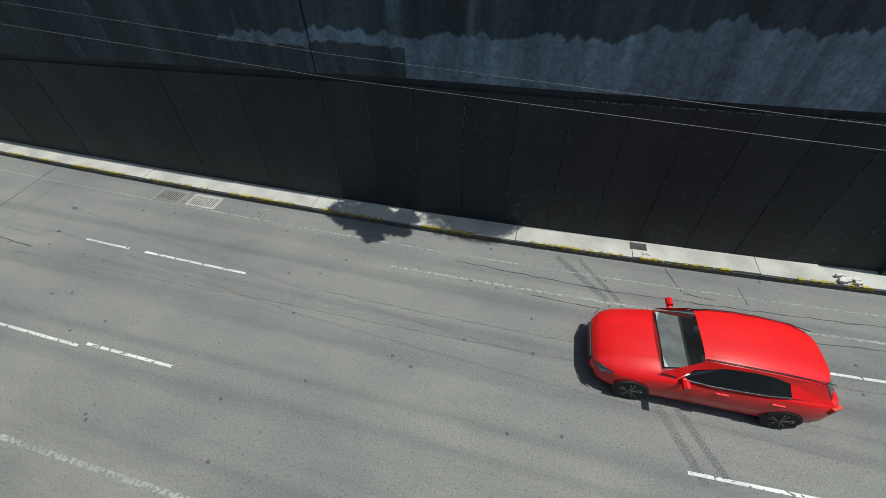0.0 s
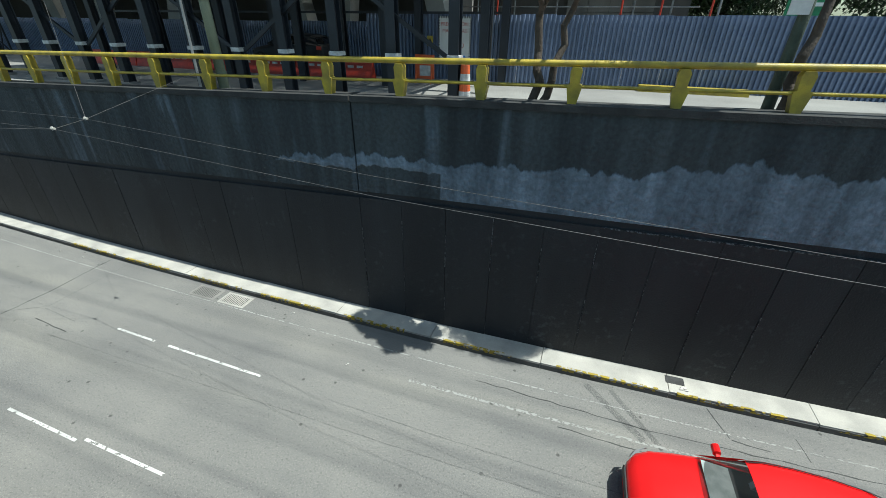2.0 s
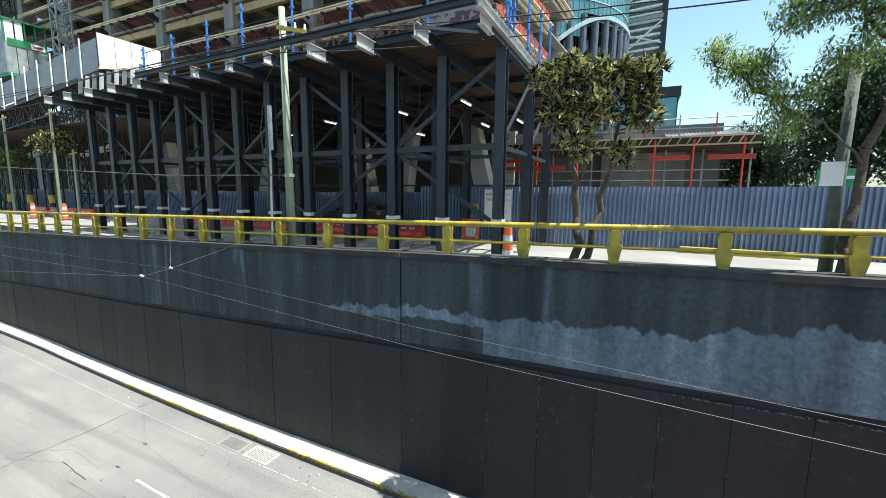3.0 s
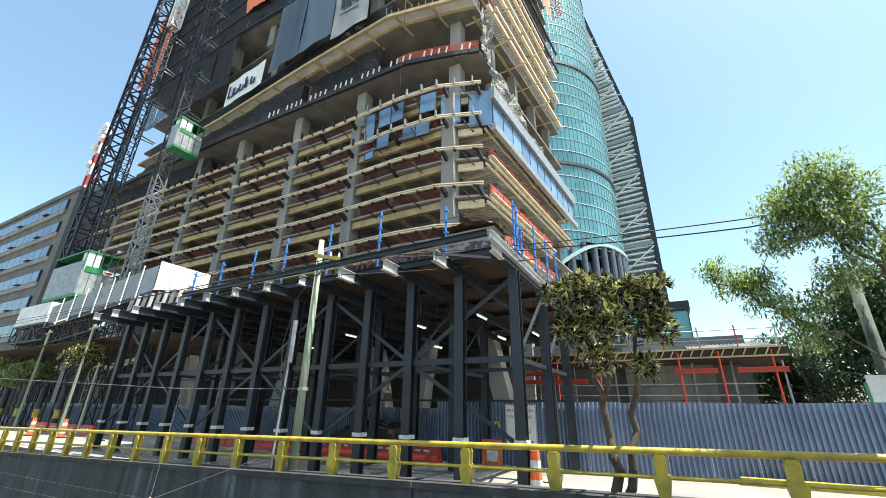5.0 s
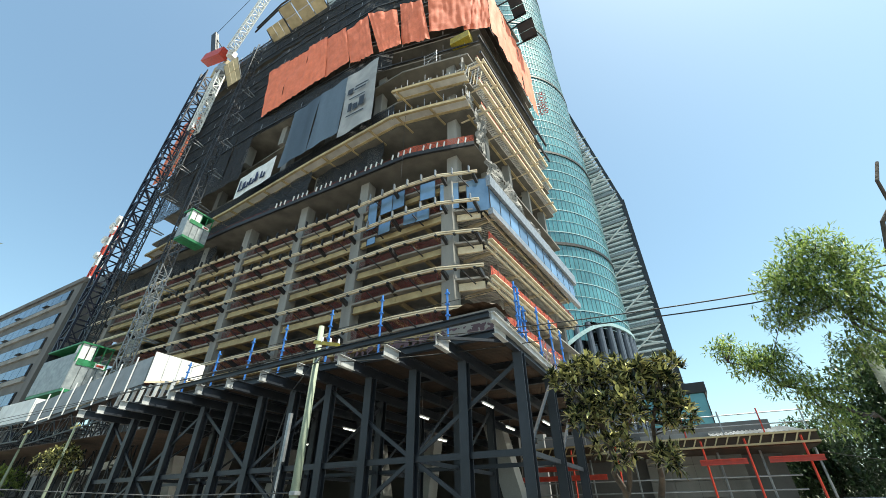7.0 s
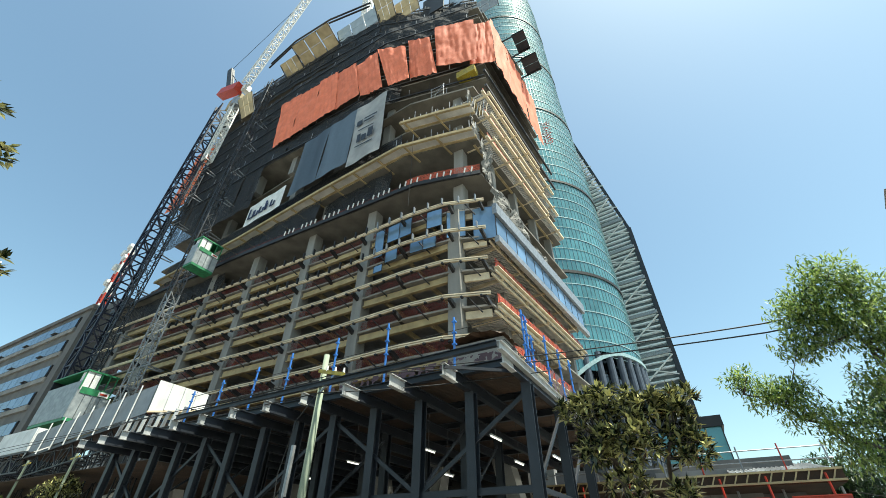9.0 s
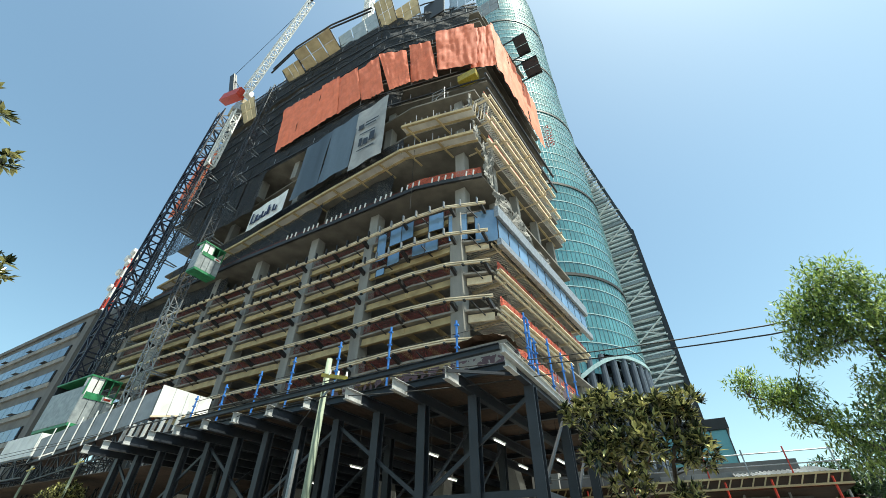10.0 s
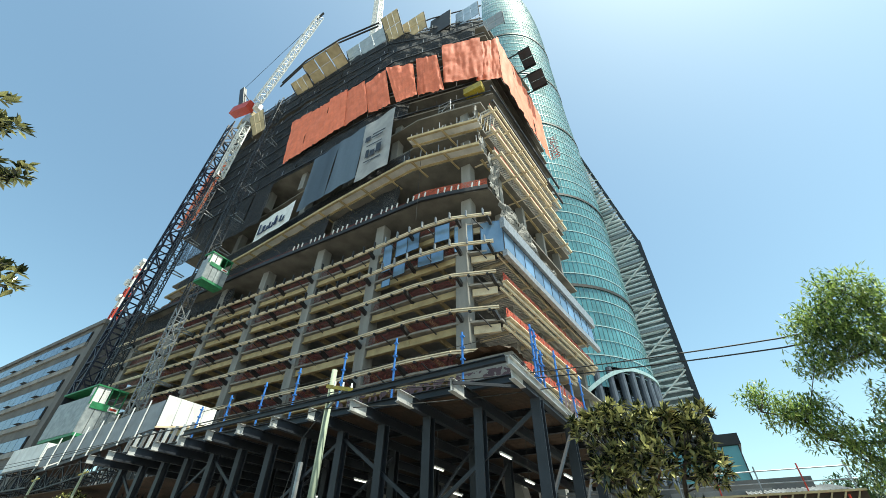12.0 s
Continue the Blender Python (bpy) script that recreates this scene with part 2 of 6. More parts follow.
    def data(self, name, material, smooth=False):
        me = bpy.data.meshes.new(name)
        me.from_pydata(self.v, [], self.f)
        me.materials.append(material)
        if smooth:
            me.polygons.foreach_set("use_smooth", [True] * len(me.polygons))
        me.update()
        return me


def part(name, m, material, parent=None, label="", smooth=False, at=None):
    """Link a mesh as one object, under its thing where parent is given."""
    ob = new(name, m.data(name, material, smooth) if isinstance(m, Mesh) else m)
    if parent:
        ob.parent = parent
    if at:
        ob.matrix_basis = at
    if label:
        ob["label"] = label
    return ob


def thing(name, label, category, group="", kind="", at=None):
    ob = new(name)
    if at:
        ob.matrix_basis = at
    return tagged(ob, label, category, group, kind)


def bow(x):
    """The road bends gently away at both ends."""
    d = x + 5
    return 0.0026 * min(d, 14) ** 2 + 0.05 * max(0, d - 14) if d > 0 else 0.0012 * min(-d, 20) ** 2 + 0.02 * max(0, -d - 20)


def strip(x0, x1, ya, yb, z0, z1, step=1.5):
    """A kerb, wall or line that follows the road between offsets ya and yb."""
    m = Mesh()
    n = max(1, int((x1 - x0) / step))
    xs = [x0 + (x1 - x0) * i / n for i in range(n + 1)]
    z = lambda v, x: v(x) if callable(v) else v
    for x in xs:
        b = bow(x)
        m.v += [(x, ya + b, z(z0, x)), (x, yb + b, z(z0, x)), (x, yb + b, z(z1, x)), (x, ya + b, z(z1, x))]
    for i in range(n):
        k = 4 * i
        m.f += [(k + a, k + 4 + a, k + 4 + (a + 1) % 4, k + (a + 1) % 4) for a in range(4)]
    m.f += [(0, 1, 2, 3), (4 * n + 3, 4 * n + 2, 4 * n + 1, 4 * n)]
    return m


# ---- the sunken road, its walls and the street ----
def wallmat():
    """Weathered grey paint that has come off in a ragged band low on the wall."""
    m = mat("weathered_grey_wall", (0.050, 0.060, 0.063), (0.033, 0.040, 0.044), 0.7, 0.7, 0, 0.6, 22, 0.6, streak=True)
    n, l = m.node_tree.nodes, m.node_tree.links
    hsv = [k for k in n if k.type == "HUE_SAT"][0]
    geo = n.new("ShaderNodeNewGeometry")
    sep = n.new("ShaderNodeSeparateXYZ")
    l.new(geo.outputs["Position"], sep.inputs[0])

    def math_node(op, a, c):
        k = n.new("ShaderNodeMath")
        k.operation = op
        for i, v in enumerate((a, c)):
            if isinstance(v, (int, float)):
                k.inputs[i].default_value = v
            else:
                l.new(v, k.inputs[i])
        return k.outputs[0]

    def noise_at(sx, sz, scale, detail):
        mp, t = n.new("ShaderNodeMapping"), n.new("ShaderNodeTexNoise")
        mp.inputs["Scale"].default_value = (sx, 0.0, sz)
        l.new(geo.outputs["Position"], mp.inputs[0])
        l.new(mp.outputs[0], t.inputs[0])
        t.inputs["Scale"].default_value, t.inputs["Detail"].default_value = scale, detail
        return t.outputs[0]

    def rising(v, lo, hi, a=0.0, c=1.0):
        k = n.new("ShaderNodeMapRange")
        for i, w in enumerate((lo, hi, a, c)):
            k.inputs[i + 1].default_value = w
        l.new(v, k.inputs[0])
        return k.outputs[0]

    X, Z = sep.outputs[0], sep.outputs[2]
    edge, jag = noise_at(1, 0.10, 0.55, 2), noise_at(1, 0.30, 3.2, 8)
    rag = math_node("ADD", math_node("MULTIPLY", edge, 0.7), math_node("MULTIPLY", jag, 0.7))
    # the paint ends in a ragged line that climbs along the wall; further back a repainted block hides the foot
    line = math_node("ADD", math_node("MULTIPLY", X, 0.062), math_node("ADD", rag, 4.27))
    below = rising(math_node("SUBTRACT", line, Z), 0.0, 0.05)
    foot = math_node("ADD", rising(X, -5.2, -5.0, 4.18, 4.32), math_node("MULTIPLY", jag, 0.30))
    over = rising(math_node("SUBTRACT", Z, foot), 0.0, 0.03)
    block = math_node("MAXIMUM", over, rising(X, -2.99, -2.95))
    start = rising(math_node("ADD", X, math_node("MULTIPLY", jag, 1.2)), -7.1, -6.7)
    patch = math_node("MULTIPLY", math_node("MULTIPLY", below, block), start)
    # thin streaks of bare concrete elsewhere
    thin = rising(noise_at(1, 0.12, 1.7, 7), 0.54, 0.66, 0.0, 0.6)
    thin = math_node("MULTIPLY", thin, rising(noise_at(1, 0.5, 0.5, 3), 0.42, 0.62))
    wear = rising(noise_at(1, 0.7, 5.0, 8), 0.30, 0.60, 0.55, 1.0)
    fade = math_node("MAXIMUM", math_node("MULTIPLY", patch, wear), thin)
    mix = n.new("ShaderNodeMix")
    mix.data_type = "RGBA"
    mix.inputs[7].default_value = (0.155, 0.195, 0.235, 1)
    l.new(fade, mix.inputs[0])
    l.new(hsv.outputs[0], mix.inputs[6])
    grit, run = noise_at(1, 1, 11.0, 8), noise_at(1, 0.05, 2.4, 5)
    g1 = rising(grit, 0.25, 0.75, 0.72, 1.28)
    g2 = rising(run, 0.3, 0.7, 0.62, 1.32)
    mul = n.new("ShaderNodeMix")
    mul.data_type, mul.blend_type = "RGBA", "MULTIPLY"
    mul.inputs[0].default_value = 1.0
    l.new(mix.outputs[2], mul.inputs[6])
    l.new(math_node("MULTIPLY", g1, g2), mul.inputs[7])
    l.new(mul.outputs[2], n["Principled BSDF"].inputs["Base Color"])
    bump = [k for k in n if k.type == "BUMP"][0]
    bump.inputs["Strength"].default_value, bump.inputs["Distance"].default_value = 0.9, 0.05
    rough_plaster = rising(noise_at(1, 0.6, 1.1, 3), 0.40, 0.60, 0.15, 1.3)
    l.new(math_node("MULTIPLY", grit, math_node("ADD", rough_plaster, fade)), bump.inputs["Height"])
    return m


def roadmat():
    """Worn asphalt: wheel tracks along the road, dark oil spots, pale patches and aggregate."""
    m = mat("worn_asphalt", (0.192, 0.187, 0.175), (0.142, 0.140, 0.136), 0.30, 0.85, 0, 0.6, 55, 0.8)
    n, l = m.node_tree.nodes, m.node_tree.links
    hsv = [k for k in n if k.type == "HUE_SAT"][0]
    geo = n.new("ShaderNodeNewGeometry")

    def layer(col, scale, sx, lo, hi, src, kind="noise"):
        mp = n.new("ShaderNodeMapping")
        mp.inputs["Scale"].default_value = (sx, 1, 1)
        l.new(geo.outputs["Position"], mp.inputs[0])
        t = n.new("ShaderNodeTexNoise" if kind == "noise" else "ShaderNodeTexVoronoi")
        t.inputs["Scale"].default_value = scale
        l.new(mp.outputs[0], t.inputs[0])
        r = n.new("ShaderNodeMapRange")
        r.inputs[1].default_value, r.inputs[2].default_value = lo, hi
        l.new(t.outputs[0], r.inputs[0])
        x = n.new("ShaderNodeMix")
        x.data_type, x.blend_type = "RGBA", "MULTIPLY"
        x.inputs[7].default_value = (*col, 1)
        l.new(r.outputs[0], x.inputs[0])
        l.new(src, x.inputs[6])
        return x.outputs[2]

    c = layer((0.76, 0.765, 0.785), 1.6, 0.02, 0.46, 0.66, hsv.outputs[0])
    c = layer((1.18, 1.17, 1.12), 0.6, 0.15, 0.52, 0.68, c)
    c = layer((0.45, 0.45, 0.45), 2.0, 1.0, 0.09, 0.05, c, "voronoi")
    c = layer((0.55, 0.55, 0.56), 5.0, 1.0, 0.10, 0.04, c, "voronoi")
    c = layer((1.45, 1.42, 1.35), 38, 1.0, 0.56, 0.70, c)
    c = layer((0.74, 0.74, 0.75), 24, 1.0, 0.54, 0.68, c)
    c = layer((0.94, 0.942, 0.95), 2.2, 0.35, 0.48, 0.62, c)
    l.new(c, n["Principled BSDF"].inputs["Base Color"])
    return m


WALLUP, ROADM = wallmat(), roadmat()
WALLUP.node_tree.nodes["Principled BSDF"].inputs["Specular IOR Level"].default_value = 0.25
PAVE = mat("street_paving", (0.24, 0.235, 0.22), (0.17, 0.165, 0.155), 0.5, 0.85, 0, 0.4, 40, 0.7)
WORN = netmat("worn_marking", (0.62, 0.62, 0.60), 0.09, 0.40)
WORN2 = netmat("very_worn_marking", (0.33, 0.33, 0.315), 0.07, 0.49)
TAR = mat("crack_tar", (0.045, 0.045, 0.045), None, 8, 0.8, 0, 0.3, 60, 0.5)
XL, XR = -150, 70
tagged(part("road", strip(XL, XR, -2.2, 7.70, -0.3, 0.0), ROADM), "sunlit grey asphalt road with stains and tar spots", "road", kind="structure")
top = lambda x: EYE - 1.32 + (0.019 * min(x, 20) if x > -4 else 0.031 * (max(x, -40) + 4) - 0.076)
rail_z = lambda x: EYE - 0.62 + 0.019 * max(-40, min(x, 20))
band = lambda x: EYE - 3.57 + (0.011 * min(x, 20) if x > -3 else 0.042 * (max(x, -40) + 3) - 0.033)
WY = 8.28

# darker concrete for the strip along the kerb's front
KERBFACE = mat("kerb_face_grey", (0.10, 0.098, 0.092), (0.055, 0.054, 0.05), 2.5, 0.9, 0, 0.5, 30, 0.8)

# kerb in cast lengths, yellow paint left on its edge
kerb = thing("kerb", "pale sunlit concrete kerb strip with worn yellow edge", "kerb", kind="structure")
x = -61.0
while x < 40:
    w = 2.9
    part("kerb_stone", strip(x, x + w - 0.015, 7.70 + random.uniform(-0.012, 0.012), WY + 0.1, -0.2, 0.17 + random.uniform(-0.012, 0.008), 1.0), PALE, kerb)
    part("kerb_face", strip(x, x + w - 0.015, 7.672, 7.69, -0.1, 0.135 + random.uniform(-0.02, 0.01), 1.0), KERBFACE, kerb, "dark grey kerb face")
    if -20 < x < 10:
        a = x + random.uniform(0.0, 0.4)
        part("yellow_edge", strip(a, a + random.uniform(1.7, 2.4), 7.668, 7.735, 0.10, 0.184, 0.5), netmat("flaked_yellow", (0.36, 0.27, 0.03), 0.12, 0.5) if "flaked_yellow" not in bpy.data.materials else bpy.data.materials["flaked_yellow"], kerb, "flaked yellow paint")
    x += w
part("kerb_base", strip(XL, XR, 7.74, WY + 0.1, -0.2, 0.10), PALE, kerb)

wall = thing("wall_north", "tall retaining wall, black painted panels below weathered grey concrete", "wall", kind="structure")
JOINTS = [XL, -55.4, -40.3, -25.37, -5.13, 12.0, 27.0, XR]
for a, b in zip(JOINTS[:-1], JOINTS[1:]):
    part("upper_face", strip(a + 0.02, b - 0.02, WY, WY + 0.5, band, lambda x: top(x) - 0.14), WALLUP, wall)
    part("coping", strip(a + 0.02, b - 0.02, WY - 0.06, WY + 0.5, lambda x: top(x) - 0.13, top, 0.8), CAPM, wall, "black mossy coping")
part("recess", strip(XL, XR, WY + 0.05, WY + 0.5, lambda x: band(x) - 0.16, lambda x: top(x) - 0.2), WALLBLK, wall)
part("backing", strip(XL, XR, WY + 0.03, WY + 0.5, 0.0, lambda x: band(x) - 0.16), WALLBLK, wall)
for k in range(-75, 30):
    a, b = -5.13 + 1.15 * k + 0.005, -5.13 + 1.15 * (k + 1) - 0.005
    o = random.uniform(-0.008, 0.01)
    part("wall_panel", strip(a, b, WY + o, WY + 0.08, 0.12, lambda x: band(x) - 0.17, 2), WALLBLK, wall)
CHIP = netmat("chipped_paint_edge", (0.16, 0.165, 0.17), 0.05, 0.53)
for k in range(0, 12):
    a = -5.13 + 1.15 * k
    for _ in range(3):
        z = random.uniform(0.3, 3.0)
        part("chipped_edge", strip(a - 0.004, a + 0.014, WY - 0.016, WY + 0.03, z, z + random.uniform(0.25, 0.8)), CHIP, wall, "pale chipped paint")
    if k > 4:
        part("chipped_edge", strip(a + 0.02, a + 1.12, WY - 0.014, WY + 0.03, lambda x: band(x) - 0.19, lambda x: band(x) - 0.168, 0.6), CHIP, wall, "pale chipped paint")
part("pilaster", strip(8.4, 9.3, WY - 0.12, WY + 0.1, 0.1, lambda x: band(x) - 0.2), WALLBLK, wall)
tagged(part("wall_south", strip(XL, XR, -2.7, -2.2, -0.2, STREET + 0.4), CONC), "plain concrete retaining wall", "wall", kind="structure")
tagged(part("ground", Mesh().box(-2500, 2500, 10.9, 3000, STREET - 0.4, STREET), PAVE), "sunlit grey street paving at the upper level", "street", kind="structure")
tagged(part("pavement", strip(XL, XR, WY + 0.45, WY + 3.1, STREET - 0.4, STREET - 0.004), PAVE), "sunlit grey paving along the wall top", "pavement", kind="structure")
tagged(part("pavement_south", strip(XL, XR, -5.9, -2.65, STREET - 0.4, STREET - 0.004), PAVE), "grey paving along the camera's side of the road", "pavement", kind="structure")
tagged(part("ground_south", Mesh().box(-2500, 2500, -2500, -2.65, STREET - 0.4, STREET), PAVE), "grey street paving on the camera's side", "street", kind="structure")

# lane marks, cracks, drains
def marking(name, x0, x1, y, w, material, label):
    return tagged(part(name, strip(x0, x1, y - w / 2, y + w / 2, 0.0005, 0.004, 0.7), material), label, "road marking", "lane marks", "structure")


for x0, x1, y, m_ in ((-11.3, -9.9, 5.15, WORN), (-9.4, -6.4, 5.15, WORN), (3.3, 8.3, 5.30, WORN), (-25.8, -21.2, 5.1, WORN), (-10.9, -8.7, 2.47, WORN), (-8.55, -6.4, 2.56, WORN), (3.4, 8.2, 2.85, WORN), (-26, -21, 2.5, WORN2)):
    marking("lane_dash", x0, x1, y, 0.06, m_, "short worn white lane dash on asphalt")
marking("edge_line", -30, 20, 0.62, 0.09, WORN2, "very worn white edge line on asphalt")
marking("gutter_line", -40, 25, 7.02, 0.035, WORN2, "thin pale joint line along the gutter")
marking("joint_line", -3, 25, 6.25, 0.07, WORN2, "thin pale paving joint along the road")


def crack(pts, w, label, material=TAR, jitter=0.02):
    m = Mesh()
    for (xa, ya), (xb, yb) in zip(pts[:-1], pts[1:]):
        k = max(1, int(math.hypot(xb - xa, yb - ya) / 0.25))
        p = [(xa + (xb - xa) * i / k + random.uniform(-jitter, jitter), ya + (yb - ya) * i / k + random.uniform(-jitter, jitter)) for i in range(k + 1)]
        for (a, b), (c, d) in zip(p[:-1], p[1:]):
            m.beam((a, b + bow(a), 0.0005), (c, d + bow(c), 0.0005), w * random.uniform(0.6, 1.3), 0.004)
    tagged(part("road_crack", m, material), label, "crack", "cracks in the road", "structure")


for pts in (((-15.2, 7.7), (-15.0, 5.5), (-15.2, 1.0)), ((-13.9, 4.6), (-12.5, 4.55)), ((-1.5, 6.8), (2.5, 6.6), (8, 6.7)), ((3.6, 7.6), (3.9, 6.9), (4.6, 6.8)), ((5.2, 7.3), (5.3, 6.8)), ((0.5, 6.1), (4.5, 5.95), (9, 6.1))):
    crack(pts, 0.022, "thin dark crack in the asphalt")


# faint dark streaks across the road; the long lines share their colour
STREAK = netmat("dark_streak", (0.115, 0.114, 0.112), 0.02, 0.50)
for xa, ya, xb, yb, w in ((1.0, 7.5, 2.2, 6.3, 0.16), (1.55, 7.5, 2.55, 6.2, 0.12), (3.03, 3.95, 3.67, 2.7, 0.16), (3.36, 4.0, 4.05, 2.8, 0.14)):
    tagged(part("tyre_mark", Mesh().beam((xa, ya + bow(xa), 0.0005), (xb, yb + bow(xb), 0.0005), w, 0.004), STREAK), "faint dark streak across the asphalt", "tyre mark", "tyre marks", "structure")
# long thin dark lines along the road, drawn by the crack helper
for pts in (((-12.8, 4.31), (-5.1, 4.55), (1.1, 4.58), (9, 4.6)), ((-4.5, 5.12), (1.1, 5.02), (9, 5.0)), ((-14.2, 5.0), (-12.7, 4.92)), ((-14.3, 7.6), (-14.2, 5.1), (-15.5, 4.2))):
    crack(pts, 0.022, "long thin dark line along the asphalt", STREAK, 0.006)


def drain(x, y, material, label):
    d = thing("drain_grate", label, "drain", "gutter drains", at=pose(x, y + bow(x), 0.0))
    part("frame", Mesh().box(-0.48, 0.48, -0.26, -0.2, 0, 0.012).box(-0.48, 0.48, 0.2, 0.26, 0, 0.012).box(-0.48, -0.42, -0.2, 0.2, 0, 0.012).box(0.42, 0.48, -0.2, 0.2, 0, 0.012), material, d)
    for i in range(12):
        part("bar", Mesh().box(-0.40 + i * 0.07, -0.365 + i * 0.07, -0.2, 0.2, 0, 0.01), material, d)
    part("pit", Mesh().box(-0.42, 0.42, -0.2, 0.2, 0.001, 0.003), TAR, d)


drain(-9.25, 7.33, PALE, "pale cast drain grate set in the gutter")
drain(-10.4, 7.33, CONC, "silted drain grate set in the gutter")

LUMP = mat("pale_litter", (0.6, 0.58, 0.55), (0.4, 0.38, 0.36), 8, 0.9, 0, 0.4, 40, 0.6)
def litter(x, y, z, s, label, n=5):
    m = Mesh()
    for i in range(n):
        c = Vector((x + random.uniform(-s, s) * 2, y + random.uniform(-s, s), z + s * 0.3))
        m.beam(c - Vector((s * 0.6, 0, 0)), c + Vector((s * 0.5, s * random.uniform(-0.5, 0.5), s * 0.2)), s * random.uniform(0.5, 1), s * random.uniform(0.3, 0.7))
    tagged(part("litter", m, LUMP), label, "litter", "litter by the kerb")


litter(7.6, 8.25, 0.2, 0.11, "crumpled white litter heaped on the kerb", 8)
litter(3.1, 8.05, 0.17, 0.06, "crumpled white litter in the kerb", 4)
for x, y in ((-17.5, 7.3), (-16.2, 7.35), (-7.2, 7.4), (-4.6, 6.2), (5.1, 2.2), (1.9, 1.6)):
    litter(x, y + bow(x), 0.0, 0.035, "small scrap of white litter on the road", 2)
tagged(part("kerb_pit", strip(2.75, 3.15, 7.98, WY - 0.06, 0.165, 0.184, 0.2), TAR), "broken open pit in the concrete kerb", "pit", kind="structure")

# yellow rail on the wall
rail = thing("guard_rail", "yellow painted tube guard rail on chunky posts", "railing")
RY = WY + 0.2
post = Mesh()
prof = [(-0.09, 0.0), (0.09, 0.0), (0.15, 0.29), (0.15, 0.35), (0.10, 0.37), (0.10, 0.41), (0.12, 0.60), (0.08, 0.68), (-0.08, 0.68), (-0.12, 0.60), (-0.10, 0.41), (-0.10, 0.37), (-0.15, 0.35), (-0.15, 0.29)]
n = len(prof)
post.add([(x, y, z) for y in (-0.09, 0.09) for x, z in prof], [tuple(range(n)), tuple(range(2 * n - 1, n - 1, -1))] + [(i, i + n, (i + 1) % n + n, (i + 1) % n) for i in range(n)])
post_me = post.data("post", YELLOW)
for k in range(-30, 18):
    x = -3.97 + 1.795 * k
    part("post", post_me, YELLOW, rail, at=pose(x, RY + bow(x), top(x), 0, 0, random.uniform(-2, 2)) @ Matrix.Diagonal((0.9, 1, (rail_z(x) - top(x)) / 0.735, 1)))
for k in range(-10, 6):
    xs = [-3.97 + 5.385 * (k + i / 3) for i in range(4)]
    part("top_tube", Mesh().path([(x, RY + bow(x), rail_z(x)) for x in xs], 0.06, 12), YELLOW, rail, smooth=True)
    part("lower_tube", Mesh().path([(x, RY - 0.03 + bow(x), top(x) + 0.44 * (rail_z(x) - top(x))) for x in xs], 0.034, 10), YELLOW, rail, smooth=True)
